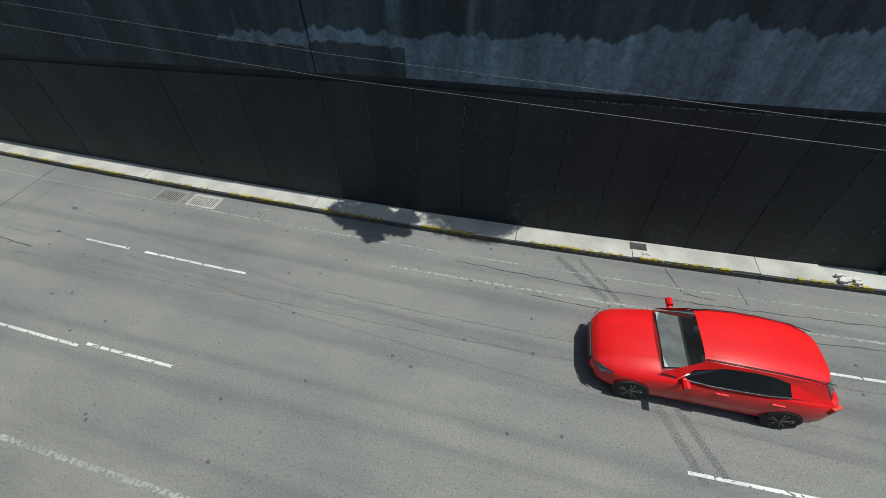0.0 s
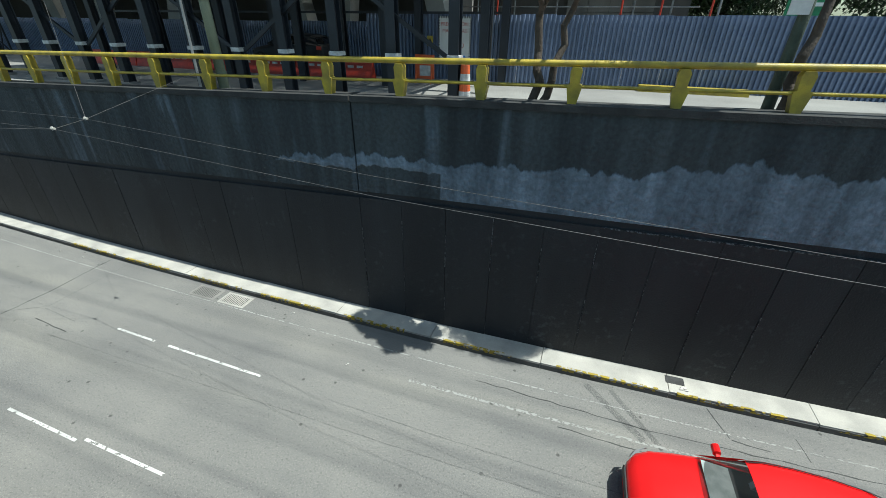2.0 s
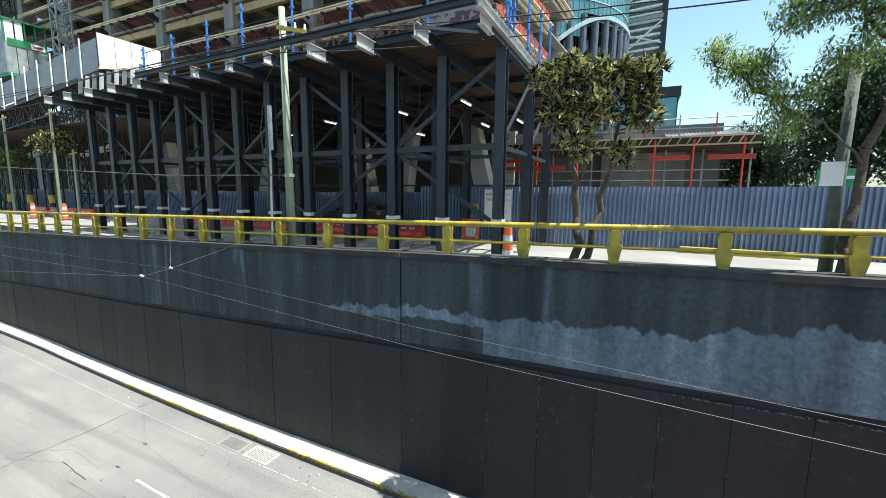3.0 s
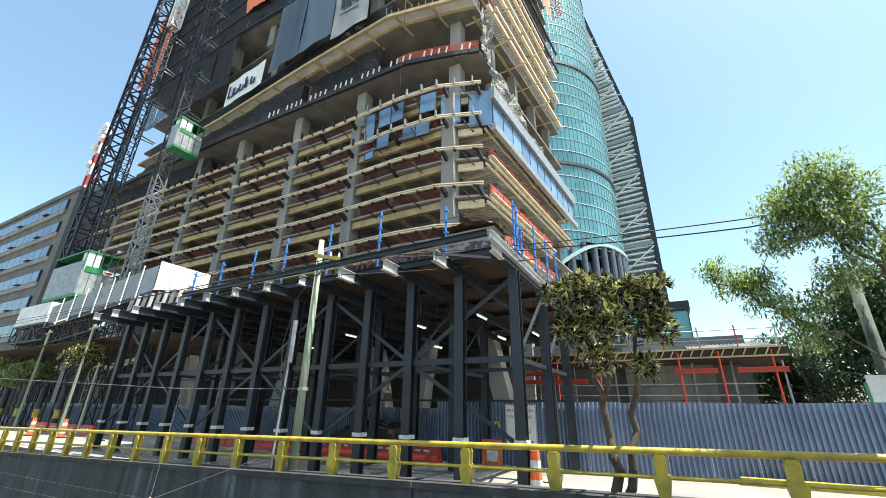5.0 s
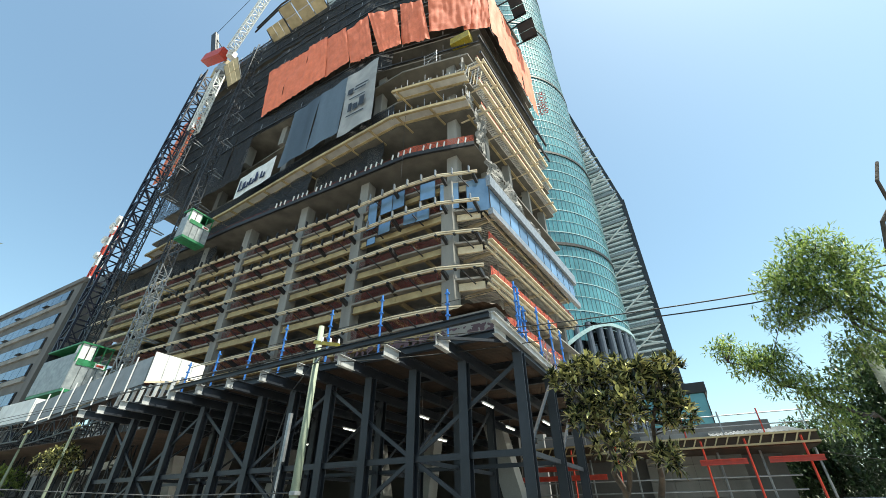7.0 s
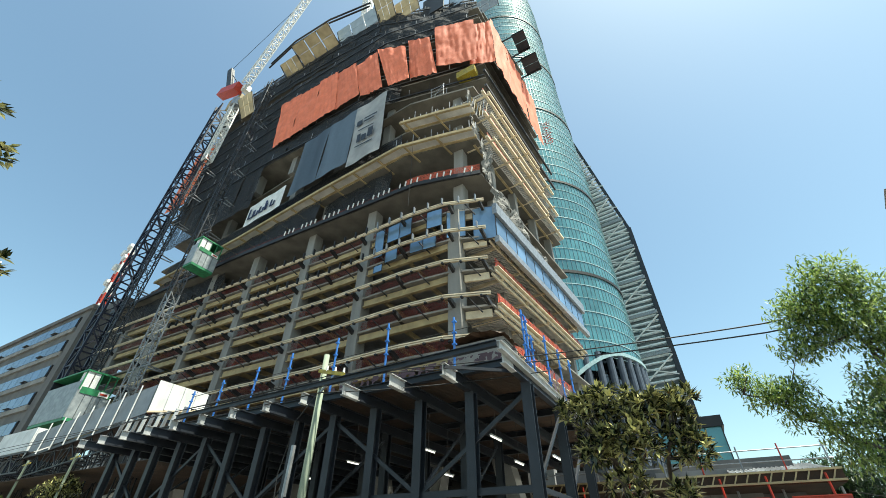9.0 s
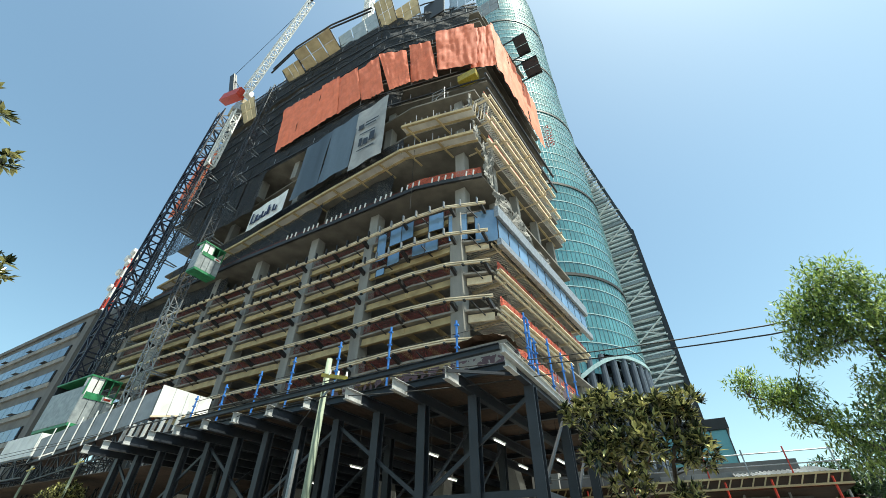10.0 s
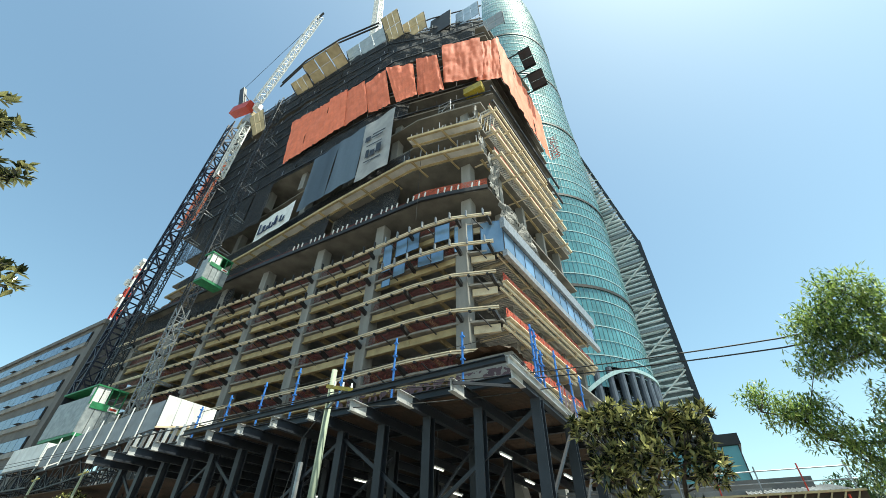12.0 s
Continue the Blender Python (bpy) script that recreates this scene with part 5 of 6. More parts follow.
# tan screens and platforms along the top
TAN = mat("plywood_screen", (0.50, 0.41, 0.26), (0.38, 0.31, 0.19), 0.8, 0.8, 0, 0.3, 12, 0.6, 0.3)
BLUESC = mat("pale_blue_screen", (0.36, 0.45, 0.55), (0.28, 0.36, 0.45), 0.8, 0.6, 0, 0.2, 12, 0.6, 0.2)
def screen(a, b, z, h, material, lean, label):
    s = thing("edge_screen", label, "screen", "screens on the tower top")
    a, b = Vector(a), Vector(b)
    d = b - a
    for i in range(3):
        for j in range(2):
            q = [a + d * ((i + t) / 3) for t in (0.03, 0.97)]
            f = lambda k: Vector((0, -lean * k, h * k))
            vs = [Vector((*q[0], z)) + f((j + 0.03) / 2), Vector((*q[1], z)) + f((j + 0.03) / 2), Vector((*q[1], z)) + f((j + 0.97) / 2), Vector((*q[0], z)) + f((j + 0.97) / 2)]
            vs += [v + Vector((0, 0.1, 0)) for v in vs]
            part("screen_panel", Mesh().add(vs, [(0, 1, 2, 3), (7, 6, 5, 4), (0, 4, 5, 1), (1, 5, 6, 2), (2, 6, 7, 3), (3, 7, 4, 0)]), material, s)
    for t in (0.0, 1.0):
        q = a + d * t
        part("strongback", Mesh().beam((q.x, q.y + 0.15, z - 0.6), (q.x, q.y - lean + 0.15, z + h), 0.16, 0.16), DARKST, s)


GREYSC = mat("grey_mesh_screen", (0.30, 0.32, 0.34), (0.22, 0.24, 0.26), 0.8, 0.6, 0, 0.2, 12, 0.6, 0.2)
for a, b, z, h, m_, ln in (((-58.4, 26.8), (-52.9, 26.8), 90.6, 1.4, TAN, 2.8), ((-53.0, 26.8), (-42.2, 26.8), 91.1, 1.3, TAN, 4.5), ((-42.8, 27.4), (-31.7, 27.4), 92.0, 2.8, BLUESC, 1.8),
                           ((-32.0, 28.0), (-27.7, 28.0), 91.0, 5.2, TAN, 3.6), ((-28.9, 29.5), (-22.9, 29.5), 91.7, 4.0, TAN, 1.8), ((-17.6, 33.0), (-12.2, 33.0), 92.2, 6.2, BLUESC, 0.3),
                           ((-12.8, 34.0), (-7.6, 34.0), 84.4, 4.8, GREYSC, 0.3), ((-69.5, 26.0), (-64.8, 26.0), 81.0, 4.5, TAN, 2.6)):
    screen(a, b, EYE + z, h, m_, ln, "weathered plywood edge screen on the tower top" if m_ is TAN else "pale mesh edge screen on the tower top")
# Flat dark sheet in place of a shaded opening at the top.
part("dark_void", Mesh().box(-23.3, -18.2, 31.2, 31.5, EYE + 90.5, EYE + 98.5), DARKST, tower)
top_rail = thing("top_rails", "dark steel rails round the tower top", "railing")
for dz in (93.4, 95.2):
    part("rail", Mesh().rail([(-62, 23.6, EYE + dz), (-53, 22.6, EYE + dz), (-42.6, 22.9, EYE + dz), (-32.5, 24.6, EYE + dz)], 0.3, 0.3), DARKST, top_rail)
part("rail", Mesh().rail([(-28.5, 29.2, EYE + 97), (-22.7, 30.6, EYE + 98), (-12.0, 34.2, EYE + 99)], 0.22, 0.22), DARKST, top_rail)
for i in range(26):
    x = -66 + 2.1 * i
    part("post", Mesh().tube((x, at_x(plan(93), x), EYE + 93), (x, at_x(plan(93), x), EYE + 95.4), 0.07, 0.07, 5), DARKST, top_rail)
for x1, y0, y1, z in ((-4.9, 38.7, 43.0, 80.0), (-4.2, 42.9, 47.0, 78.0)):
    s = thing("side_platform", "dark mesh outrigger platform on the tower side", "platform", "side platforms")
    for i in range(2):
        ya, yb = y0 + (y1 - y0) * i / 2, y0 + (y1 - y0) * (i + 1) / 2 - 0.1
        part("screen_panel", Mesh().box(-7.3, x1, ya, yb, EYE + z, EYE + z + 0.12), STEEL, s)
    for y in (y0 + 0.2, y1 - 0.3):
        part("arm", Mesh().beam((-10.5, y, EYE + z - 0.15), (x1, y, EYE + z - 0.15), 0.2, 0.25), DARKST, s)
# rubble skip and pale formwork by the corner, V-shaped base columns
part("formwork_block", Mesh().box(-13.5, -9.6, 25.5, 28.2, EYE + 9.9, EYE + 12.6), CONC, tower)
skip = tagged(part("timber_mound", Mesh().grid(lambda u, v: (-14.2 + 4.9 * u, 25 + 3 * v, EYE + 12.6 + 0.5 * math.sin(3.1 * u) + 0.25 * noise.noise(Vector((u * 7, v * 7, 2)))), 14, 8), WOODDK), "brown heap of boards on a concrete block", "heap")
for i in range(6):
    tagged(part("white_board", Mesh().beam((-13.4 + 0.5 * i, 25.3, EYE + 6.9), (-13.4 + 0.5 * i, 25.3, EYE + 10.2), 0.4, 0.08), PANELW), "white board leaning on the canopy roof", "board", "white boards")
WHITEC = mat("fair_faced_concrete", (0.34, 0.335, 0.32), (0.27, 0.265, 0.25), 0.7, 0.8, 0, 0.2, 20, 0.5)
for x0, x1 in ((-9.46, -7.6), (-13.0, -14.0), (-17.6, -16.0), (-24.6, -26.5), (-31.5, -33.6), (-38.6, -36.6)):
    part("slanted_column", Mesh().beam((x1, 22.6, STREET), (x0, 22.6, EYE + 5.2), 0.95, 0.95, (0, 1, 0)), WHITEC, tower, "pale slanted concrete column")

# scaffold frames and loose steel on the upper corner decks
scaf = thing("scaffold_frame", "galvanised scaffold frame on an upper deck of the tower", "scaffold")
for x0, y0, z0 in ((-19.5, 28.2, 46.3), (-17.2, 28.8, 46.3), (-18.5, 28.6, 52.8)):
    for dx in (0, 2.0):
        for dy in (0, 1.0):
            part("standard", Mesh().tube((x0 + dx, y0 + dy, EYE + z0), (x0 + dx, y0 + dy, EYE + z0 + 3.2), 0.05, 0.05, 6), GALV, scaf)
    for k in range(4):
        part("ledger", Mesh().tube((x0 - 0.2, y0, EYE + z0 + 0.7 + 0.75 * k), (x0 + 2.2, y0, EYE + z0 + 0.7 + 0.75 * k), 0.04, 0.04, 6), GALV, scaf)
    part("diagonal_brace", Mesh().tube((x0, y0, EYE + z0 + 0.4), (x0 + 2.0, y0, EYE + z0 + 2.9), 0.035, 0.035, 6), GALV, scaf)
for i in range(7):
    x = -13.2 + 0.35 * i
    tagged(part("loose_prop", Mesh().beam((x, 29.2 + 0.2 * i, EYE + 46.3), (x + 0.4, 29.4 + 0.2 * i, EYE + 49.2 + 0.4 * (i % 3)), 0.1, 0.1), GALV if i % 2 else TIMBER), "loose steel prop leaning at the tower corner", "prop", "loose props")
crate = tagged(part("yellow_crate", Mesh().box(-14.8, -11.8, 29.6, 31.0, EYE + 57.4, EYE + 58.9), YELLOW), "yellow crate on the edge of an upper slab", "crate")
hoist_rope = tagged(part("hoist_rope", Mesh().path([(-19.6, 26.4, EYE + 41), (-19.55, 26.3, EYE + 30.6)], 0.025, 5), CABLE), "thin rope hanging down the tower front", "rope")
# ---- hoists, lattice truss, crane ----
def lattice(m, a, b, w, step, r, faces=4):
    """A square lattice mast from a to b: four chords, struts and diagonals."""
    a, b = Vector(a), Vector(b)
    d = (b - a)
    L = d.length
    d.normalize()
    s = d.cross(Vector((0, 1, 0.001))).normalized()
    t = d.cross(s)
    cs = [s * i * w / 2 + t * j * w / 2 for i, j in ((-1, -1), (1, -1), (1, 1), (-1, 1))]
    for c in cs:
        m.beam(a + c, b + c, r * 2)
    n = int(L / step)
    for k in range(n):
        p, q = a + d * (L * k / n), a + d * (L * (k + 1) / n)
        for i in range(faces):
            c, e = cs[i], cs[(i + 1) % 4]
            m.beam(p + c, p + e, r * 1.3)
            m.beam(p + (c if k % 2 else e), q + (e if k % 2 else c), r * 1.3)
    return m


MAST = mat("mast_steel", (0.03, 0.033, 0.04), (0.018, 0.02, 0.025), 2, 0.5, 0.0, 0.1, 20, 0.5)
for n_, (x, z1, lab) in enumerate(((-59.2, 86, "grey lattice hoist mast"), (-72.3, 68, "grey lattice hoist mast with rack"))):
    mast = thing("hoist_mast", lab + " fixed to the tower front", "mast", "hoist masts")
    part("lattice", lattice(Mesh(), (x, 24.6, STREET), (x, 24.6, EYE + 30), 1.3, 1.6, 0.07), MAST if n_ else GALV, mast)
    part("upper_lattice", lattice(Mesh(), (x, 24.6, EYE + 30), (x, 24.6, EYE + z1), 1.3, 1.6, 0.07), MAST, mast)
    for k in range(9):
        z = EYE + 12 + 7.5 * k
        if z < EYE + z1:
            part("wall_tie", Mesh().beam((x - 0.6, 25.1, z), (x - 0.3, 27.6, z), 0.16).beam((x + 0.6, 25.1, z), (x + 0.3, 27.6, z), 0.16).beam((x - 1.2, 25.2, z), (x + 1.2, 25.2, z), 0.14), GALV, mast)


CABG = mat("dusty_cabin_sheet", (0.33, 0.36, 0.37), (0.22, 0.245, 0.255), 1.5, 0.5, 0.2, 0.2, 20, 0.6, 0.3)
def cabin(x, y, z, L, h, label, W=1.1):
    c = thing("hoist_cabin", label, "hoist", "hoist cabins", at=pose(x, y, z, 0, 0, 90))
    part("floor_frame", Mesh().box(-L / 2, L / 2, -W, W, 0, 0.35), GREENP, c)
    for i in range(4):
        part("side_sheet", Mesh().box(-L / 2 + L / 4 * i + 0.03, -L / 2 + L / 4 * (i + 1) - 0.03, -W + 0.02, -W + 0.1, 0.35, h * 0.62), CABG, c)
    for s in (-1, 1):
        part("end_sheet", Mesh().box(s * L / 2 - 0.05, s * L / 2 + 0.05, -W + 0.1, W - 0.1, 0.35, h * 0.8), CABG, c)
    part("green_band", Mesh().box(-L / 2 + 0.2, L / 2, -W - 0.03, -W + 0.01, h * 0.55, h * 0.68), GREENP, c)
    part("lettered_plate", Mesh().box(0.4, L / 2 - 0.2, -W - 0.07, -W - 0.04, h * 0.56, h * 0.66), PANELW, c, "white plate with red print")
    part("text_bar", Mesh().box(0.6, L / 2 - 0.4, -W - 0.09, -W - 0.075, h * 0.59, h * 0.63), REDP, c)
    for i in range(5):
        xx = -L / 2 + L * i / 4
        part("stanchion", Mesh().box(xx - 0.06, xx + 0.06, -W + 0.05, -W + 0.17, h * 0.62, h), GREENP, c)
    part("mesh_wall", Mesh().box(-L / 2, L / 2, W - 0.15, W - 0.1, 0.35, h), STEEL, c)
    part("roof", Mesh().box(-L / 2 - 0.1, L / 2 + 0.1, -W - 0.05, W + 0.05, h, h + 0.2), GREENP, c)
    part("cab_box", Mesh().box(-L / 2 + 0.1, -L / 2 + 1.6, -W + 0.05, -W + 1.4, h * 0.62, h + 0.1), PANELW, c)


cabin(-53.0, 23.6, EYE + 31.4, 3.2, 4.6, "white and green site hoist cabin up on its mast", 0.95)
cabin(-69.0, 23.3, EYE + 12.6, 3.6, 6.0, "white and green site hoist cabin low on its mast", 4.6)

DARKBLUE = mat("dark_blue_steel", (0.016, 0.02, 0.04), (0.012, 0.015, 0.028), 1, 0.5, 0.1, 0.1, 20, 0.4)
truss = thing("facade_truss", "dark blue steel lattice truss along the tower's edge", "truss")
for z in range(8, 92, 6):
    tagged(part("truss_bay", lattice(Mesh(), (-80.2, 25.2, EYE + z), (-80.2, 25.2, EYE + z + 6), 2.4, 3.0, 0.16), DARKBLUE, truss), kind="stuff")

crane = thing("tower_crane", "red and white luffing tower crane on the tower top", "crane")
part("mast", lattice(Mesh(), (-71.7, 24.5, EYE + 66), (-72.2, 24.5, EYE + 86), 1.4, 2.0, 0.13), PANELW, crane, "white lattice mast")
part("machine_deck", Mesh().beam((-79.5, 23.0, EYE + 95.0), (-71.0, 23.0, EYE + 91.2), 2.0, 2.4), REDP, crane, "red machine deck")
part("slew_ring", Mesh().tube((-72.2, 24.5, EYE + 86), (-72.2, 24.5, EYE + 88.6), 1.2, 1.2, 16), GALV, crane)
part("counterweight", Mesh().box(-76.2, -71.5, 24.2, 26.6, EYE + 87.2, EYE + 91), TAN, crane)
part("cab", Mesh().box(-70.4, -69.0, 23.2, 24.8, EYE + 90.0, EYE + 92), PANELW, crane)
part("a_frame", Mesh().beam((-76.5, 23.0, EYE + 95), (-82.5, 22.8, EYE + 109), 1.0, 1.6).beam((-72.0, 23.2, EYE + 93), (-82.5, 22.8, EYE + 108.5), 0.2), DARKST, crane)
part("jib", lattice(Mesh(), (-68.5, 23.0, EYE + 91), (-57.8, 23.0, EYE + 128.0), 1.5, 1.6, 0.10), PANELW, crane, "white lattice jib")
part("jib_head", Mesh().beam((-58.6, 22.9, EYE + 127.2), (-56.6, 22.9, EYE + 129), 0.5, 0.7), DARKST, crane)
part("pendant", Mesh().path([(-82.5, 22.8, EYE + 109), (-59.2, 22.9, EYE + 126)], 0.06, 5), CABLE, crane)
crane2 = thing("far_crane", "pale lattice jib of a second crane behind the tower top", "crane")
part("jib", lattice(Mesh(), (-42.0, 34, EYE + 88), (-48.6, 34, EYE + 160), 2.0, 2.2, 0.14), PANELW, crane2, "white lattice jib")

# ---- ramp of white hoarding on scaffold at the left ----
# White sheet in its shaded tone: the shade is put into the colour.
SHADESHEET = mat("shaded_white_sheet", (0.26, 0.28, 0.30), (0.20, 0.215, 0.23), 1.0, 0.6, 0, 0.2, 20, 0.5, 0.15)
ramp = thing("site_walkway", "raised walkway with white sheet sides on scaffold", "walkway")
def P(x, z):
    return (x, 16.0, EYE + z)
for i in range(8):
    a, b = i / 8, (i + 1) / 8 - 0.006
    f = lambda t: (-51.5 + 17.4 * t, 7.0 + 1.2 * t)
    hs = lambda t: 1.65 + 0.45 * t
    (xa, za), (xb, zb) = f(a), f(b)
    part("side_sheet", Mesh().add([P(xa, za), P(xb, zb), P(xb, zb + hs(b)), P(xa, za + hs(a))] + [(x, y + 0.06, z) for x, y, z in (P(xa, za), P(xb, zb), P(xb, zb + hs(b)), P(xa, za + hs(a)))], [(0, 1, 2, 3), (7, 6, 5, 4), (3, 2, 6, 7), (0, 4, 5, 1)]), SHADESHEET, ramp, "white sheet toned grey for shade")
    part("post", Mesh().beam((xa, 15.9, EYE + za - 0.4), (xa + 0.1, 15.9, EYE + za + hs(a) + 0.4), 0.08, 0.08), PANELW, ramp)
part("walk_deck", Mesh().beam((-51.5, 17, EYE + 6.7), (-34.2, 17, EYE + 8.0), 2.0, 0.25), STEEL, ramp)
for i in range(4):
    ya, yb = 16.0 + 1.03 * i, 17.0 + 1.03 * i
    part("end_sheet", Mesh().box(-34.06, -34.0, ya, yb, EYE + 8.35 + 0.3 * i, EYE + 10.6), PANELW, ramp, "white sheet in full sun")
part("end_rail", Mesh().beam((-33.95, 15.9, EYE + 8.25), (-33.95, 20.2, EYE + 9.3), 0.08, 0.12), TIMBER, ramp)
for i in range(4):
    part("left_box", Mesh().box(-59.0 + 1.8 * i, -57.24 + 1.8 * i, 15.9, 17.5, EYE + 7.25, EYE + 9.2), PANELW, ramp, "white sheet box")
part("scaffold", lattice(lattice(Mesh(), (-51, 17, EYE + 5.9), (-34.5, 17, EYE + 7.2), 1.5, 1.3, 0.05), (-59, 16.7, EYE + 6.3), (-51, 16.7, EYE + 6.3), 1.6, 1.4, 0.06), STEEL, ramp)
for x in (-58, -54, -50, -45, -40, -35):
    part("scaffold_leg", lattice(Mesh(), (x, 16.9, STREET), (x, 16.9, EYE + 6.2), 0.9, 1.5, 0.04), STEEL, ramp)
for i in range(9):
    x = -35.5 + 0.9 * i
    part("leaning_prop", Mesh().beam((x, 15.3, EYE + 5.6), (x + 0.4, 15.3, EYE + 7.6), 0.2, 0.12), PANELW if i % 2 else GALV, ramp)
for x, z in ((-47, 3.2), (-43, 4.4), (-52, 4.0), (-58, 3.4)):
    part("white_beam", Mesh().beam((x, 20, EYE + z), (x + 5, 20, EYE + z + 0.5), 0.3, 0.5), PANELW, ramp)

# ---- utility poles and overhead wires ----
AT8 = Matrix.Translation((0, 0, EYE)) @ Matrix.Scale(0.76, 4) @ Matrix.Translation((0, 0, -EYE))
pole = thing("utility_pole", "pale green concrete utility pole with a yellow crossarm", "pole", at=AT8 @ pose(-12.1, 11.55, STREET))
part("shaft", Mesh().tube((0, 0, -0.62), (-0.05, 0, 8.56), 0.17, 0.11, 14), POLE, pole, smooth=True)
part("crossarm", Mesh().beam((-0.15, -0.15, 7.85), (1.25, -0.2, 7.45), 0.1, 0.14), YELLOW, pole, "yellow crossarm")
part("arm_brace", Mesh().beam((0.08, -0.1, 7.0), (0.75, -0.15, 7.55), 0.07, 0.07), GALV, pole)
for x, z in ((0.3, 7.75), (0.75, 7.62), (1.2, 7.5)):
    part("insulator", Mesh().tube((x, -0.18, z), (x, -0.18, z + 0.22), 0.05, 0.03, 8), PANELW, pole)
part("drop_cable", Mesh().path([(0.0, -0.2, 6.9), (-0.7, -0.3, 6.0), (-1.1, -0.3, 4.2), (-0.95, -0.3, 3.0), (-0.75, -0.2, 2.6)], 0.018, 5), CABLE, pole)
part("clamp", Mesh().tube((0, 0, 2.5), (0, 0, 2.62), 0.19, 0.19, 12), GALV, pole)
stub = thing("lamp_post", "thin pale steel post beside the utility pole", "pole", at=AT8 @ pose(-13.6, 11.9, STREET))
part("shaft", Mesh().tube((0, 0, -0.62), (0.2, 0, 5.2), 0.05, 0.035, 8), GALV, stub)
part("box", Mesh().box(0.14, 0.26, -0.06, 0.06, 3.6, 5.3), GALV, stub)
for x, y, h in ((-35.6, 13.6, 7.2), (-34.6, 14.2, 4.6), (-44, 14, 7.5)):
    q = thing("pale_post", "pale steel street post among the street trees", "pole", "pale posts", at=pose(x, y, STREET))
    part("shaft", Mesh().tube((0, 0, 0), (0.1, 0, h), 0.10, 0.07, 8), POLE, q)
    part("bracket", Mesh().beam((-0.5, 0, h - 0.3), (0.6, 0, h - 0.2), 0.08), YELLOW, q)

# stained concrete, also darkened for the tree's shade on it
POLE2 = mat("stained_shaded_pole", (0.09, 0.115, 0.09), (0.045, 0.055, 0.045), 5, 0.85, 0, 0.5, 30, 0.9)
pole2 = thing("concrete_pole", "thick weathered green concrete pole with a white plate", "pole", at=pose(3.0, 9.2, STREET))
part("shaft", Mesh().tube((0, 0, 0), (0.05, 0, 4.3), 0.105, 0.075, 16), POLE2, pole2, smooth=True)
board = thing("street_board", "blank white board fixed to the concrete pole", "sign", at=pose(2.86, 9.03, EYE + 0.38))
part("board", Mesh().box(-0.14, 0.16, -0.03, 0.0, -0.2, 0.2), PANELW, board)


def wire(name, pts, r, material, label, sag=0.0):
    q = []
    for a, b in zip(pts[:-1], pts[1:]):
        a, b = Vector(a), Vector(b)
        for i in range(8):
            t = i / 8
            q.append(a.lerp(b, t) - Vector((0, 0, sag * 4 * t * (1 - t))))
    q.append(Vector(pts[-1]))
    return tagged(part(name, Mesh().path(q, r, 5), material), label, "cable", "overhead wires")


TZ = EYE - 2.0
wire("trolley_wire", [(-60, 5.4, TZ), (-16.5, 6.02, TZ), (-10.81, 6.21, TZ), (-2.92, 5.1, TZ), (2.5, 4.64, TZ), (60, 2.5, TZ)], 0.0034, WIRE, "thin bare contact wire strung over the road")
wire("trolley_wire", [(-60, 4.7, TZ), (-15.5, 5.12, TZ), (-10.38, 5.3, TZ), (-2.5, 4.39, TZ), (2.3, 4.12, TZ), (60, 2.0, TZ)], 0.0034, WIRE, "thin bare contact wire strung over the road")
wire("span_wire", [(-22, 0.9, TZ + 0.1), (-10.38, 5.3, TZ), (-10.81, 6.21, TZ), (-9.45, 8.45, EYE - 1.1)], 0.004, WIRE, "steel span wire tied to the guard rail")
wire("hanger_wire", [(-10.81, 6.21, TZ), (-15.2, 8.89, EYE + 0.53)], 0.004, WIRE, "steel hanger wire from the span wire")
wire("span_wire", [(-45.6, 8.89, EYE + 1.75), (-33.06, 8.89, EYE + 1.24), (-15.2, 8.89, EYE + 0.53), (-9.2, 8.78, EYE + 0.47)], 0.016, WIRE, "steel span wire tied to the utility pole")
for x, y in ((-10.81, 6.21), (-10.38, 5.3)):
    k = thing("wire_insulator", "pale ceramic insulator where the wires cross", "insulator", "wire insulators", at=pose(x, y, TZ) @ Matrix.Scale(0.55, 4))
    part("core", Mesh().tube((-0.09, 0, 0.02), (0.09, 0, 0.02), 0.05, 0.05, 8).tube((-0.03, 0, -0.05), (-0.03, 0, 0.09), 0.035, 0.035, 8), PALE, k)
    part("clamp", Mesh().beam((0.02, 0, -0.04), (0.16, 0, -0.06), 0.03), CABLE, k)
wire("power_cable", [(-60, 12.2, EYE + 6.2), (-8.36, 8.66, EYE + 4.18), (-2.8, 10.5, EYE + 4.20), (2.0, 10.0, EYE + 3.70), (40, 9, EYE + 4.4)], 0.016, CABLE, "black overhead power cable", 0.03)
wire("power_cable", [(-60, 12.2, EYE + 5.8), (-8.66, 8.66, EYE + 4.26), (-2.9, 10.5, EYE + 4.38), (2.0, 10.0, EYE + 3.90), (40, 9, EYE + 4.8)], 0.016, CABLE, "black overhead power cable", 0.03)
wire("power_cable", [(-60, 12.0, EYE + 5.0), (-9.12, 8.66, EYE + 3.8), (-2.8, 10.6, EYE + 3.95)], 0.016, CABLE, "black overhead power cable", 0.1)
wire("power_cable", [(5.5, 27.5, EYE + 2.4), (9.8, 14, EYE + 0.2), (40, 12, EYE + 0.4)], 0.014, CABLE, "thin overhead cable by the trees", 0.2)

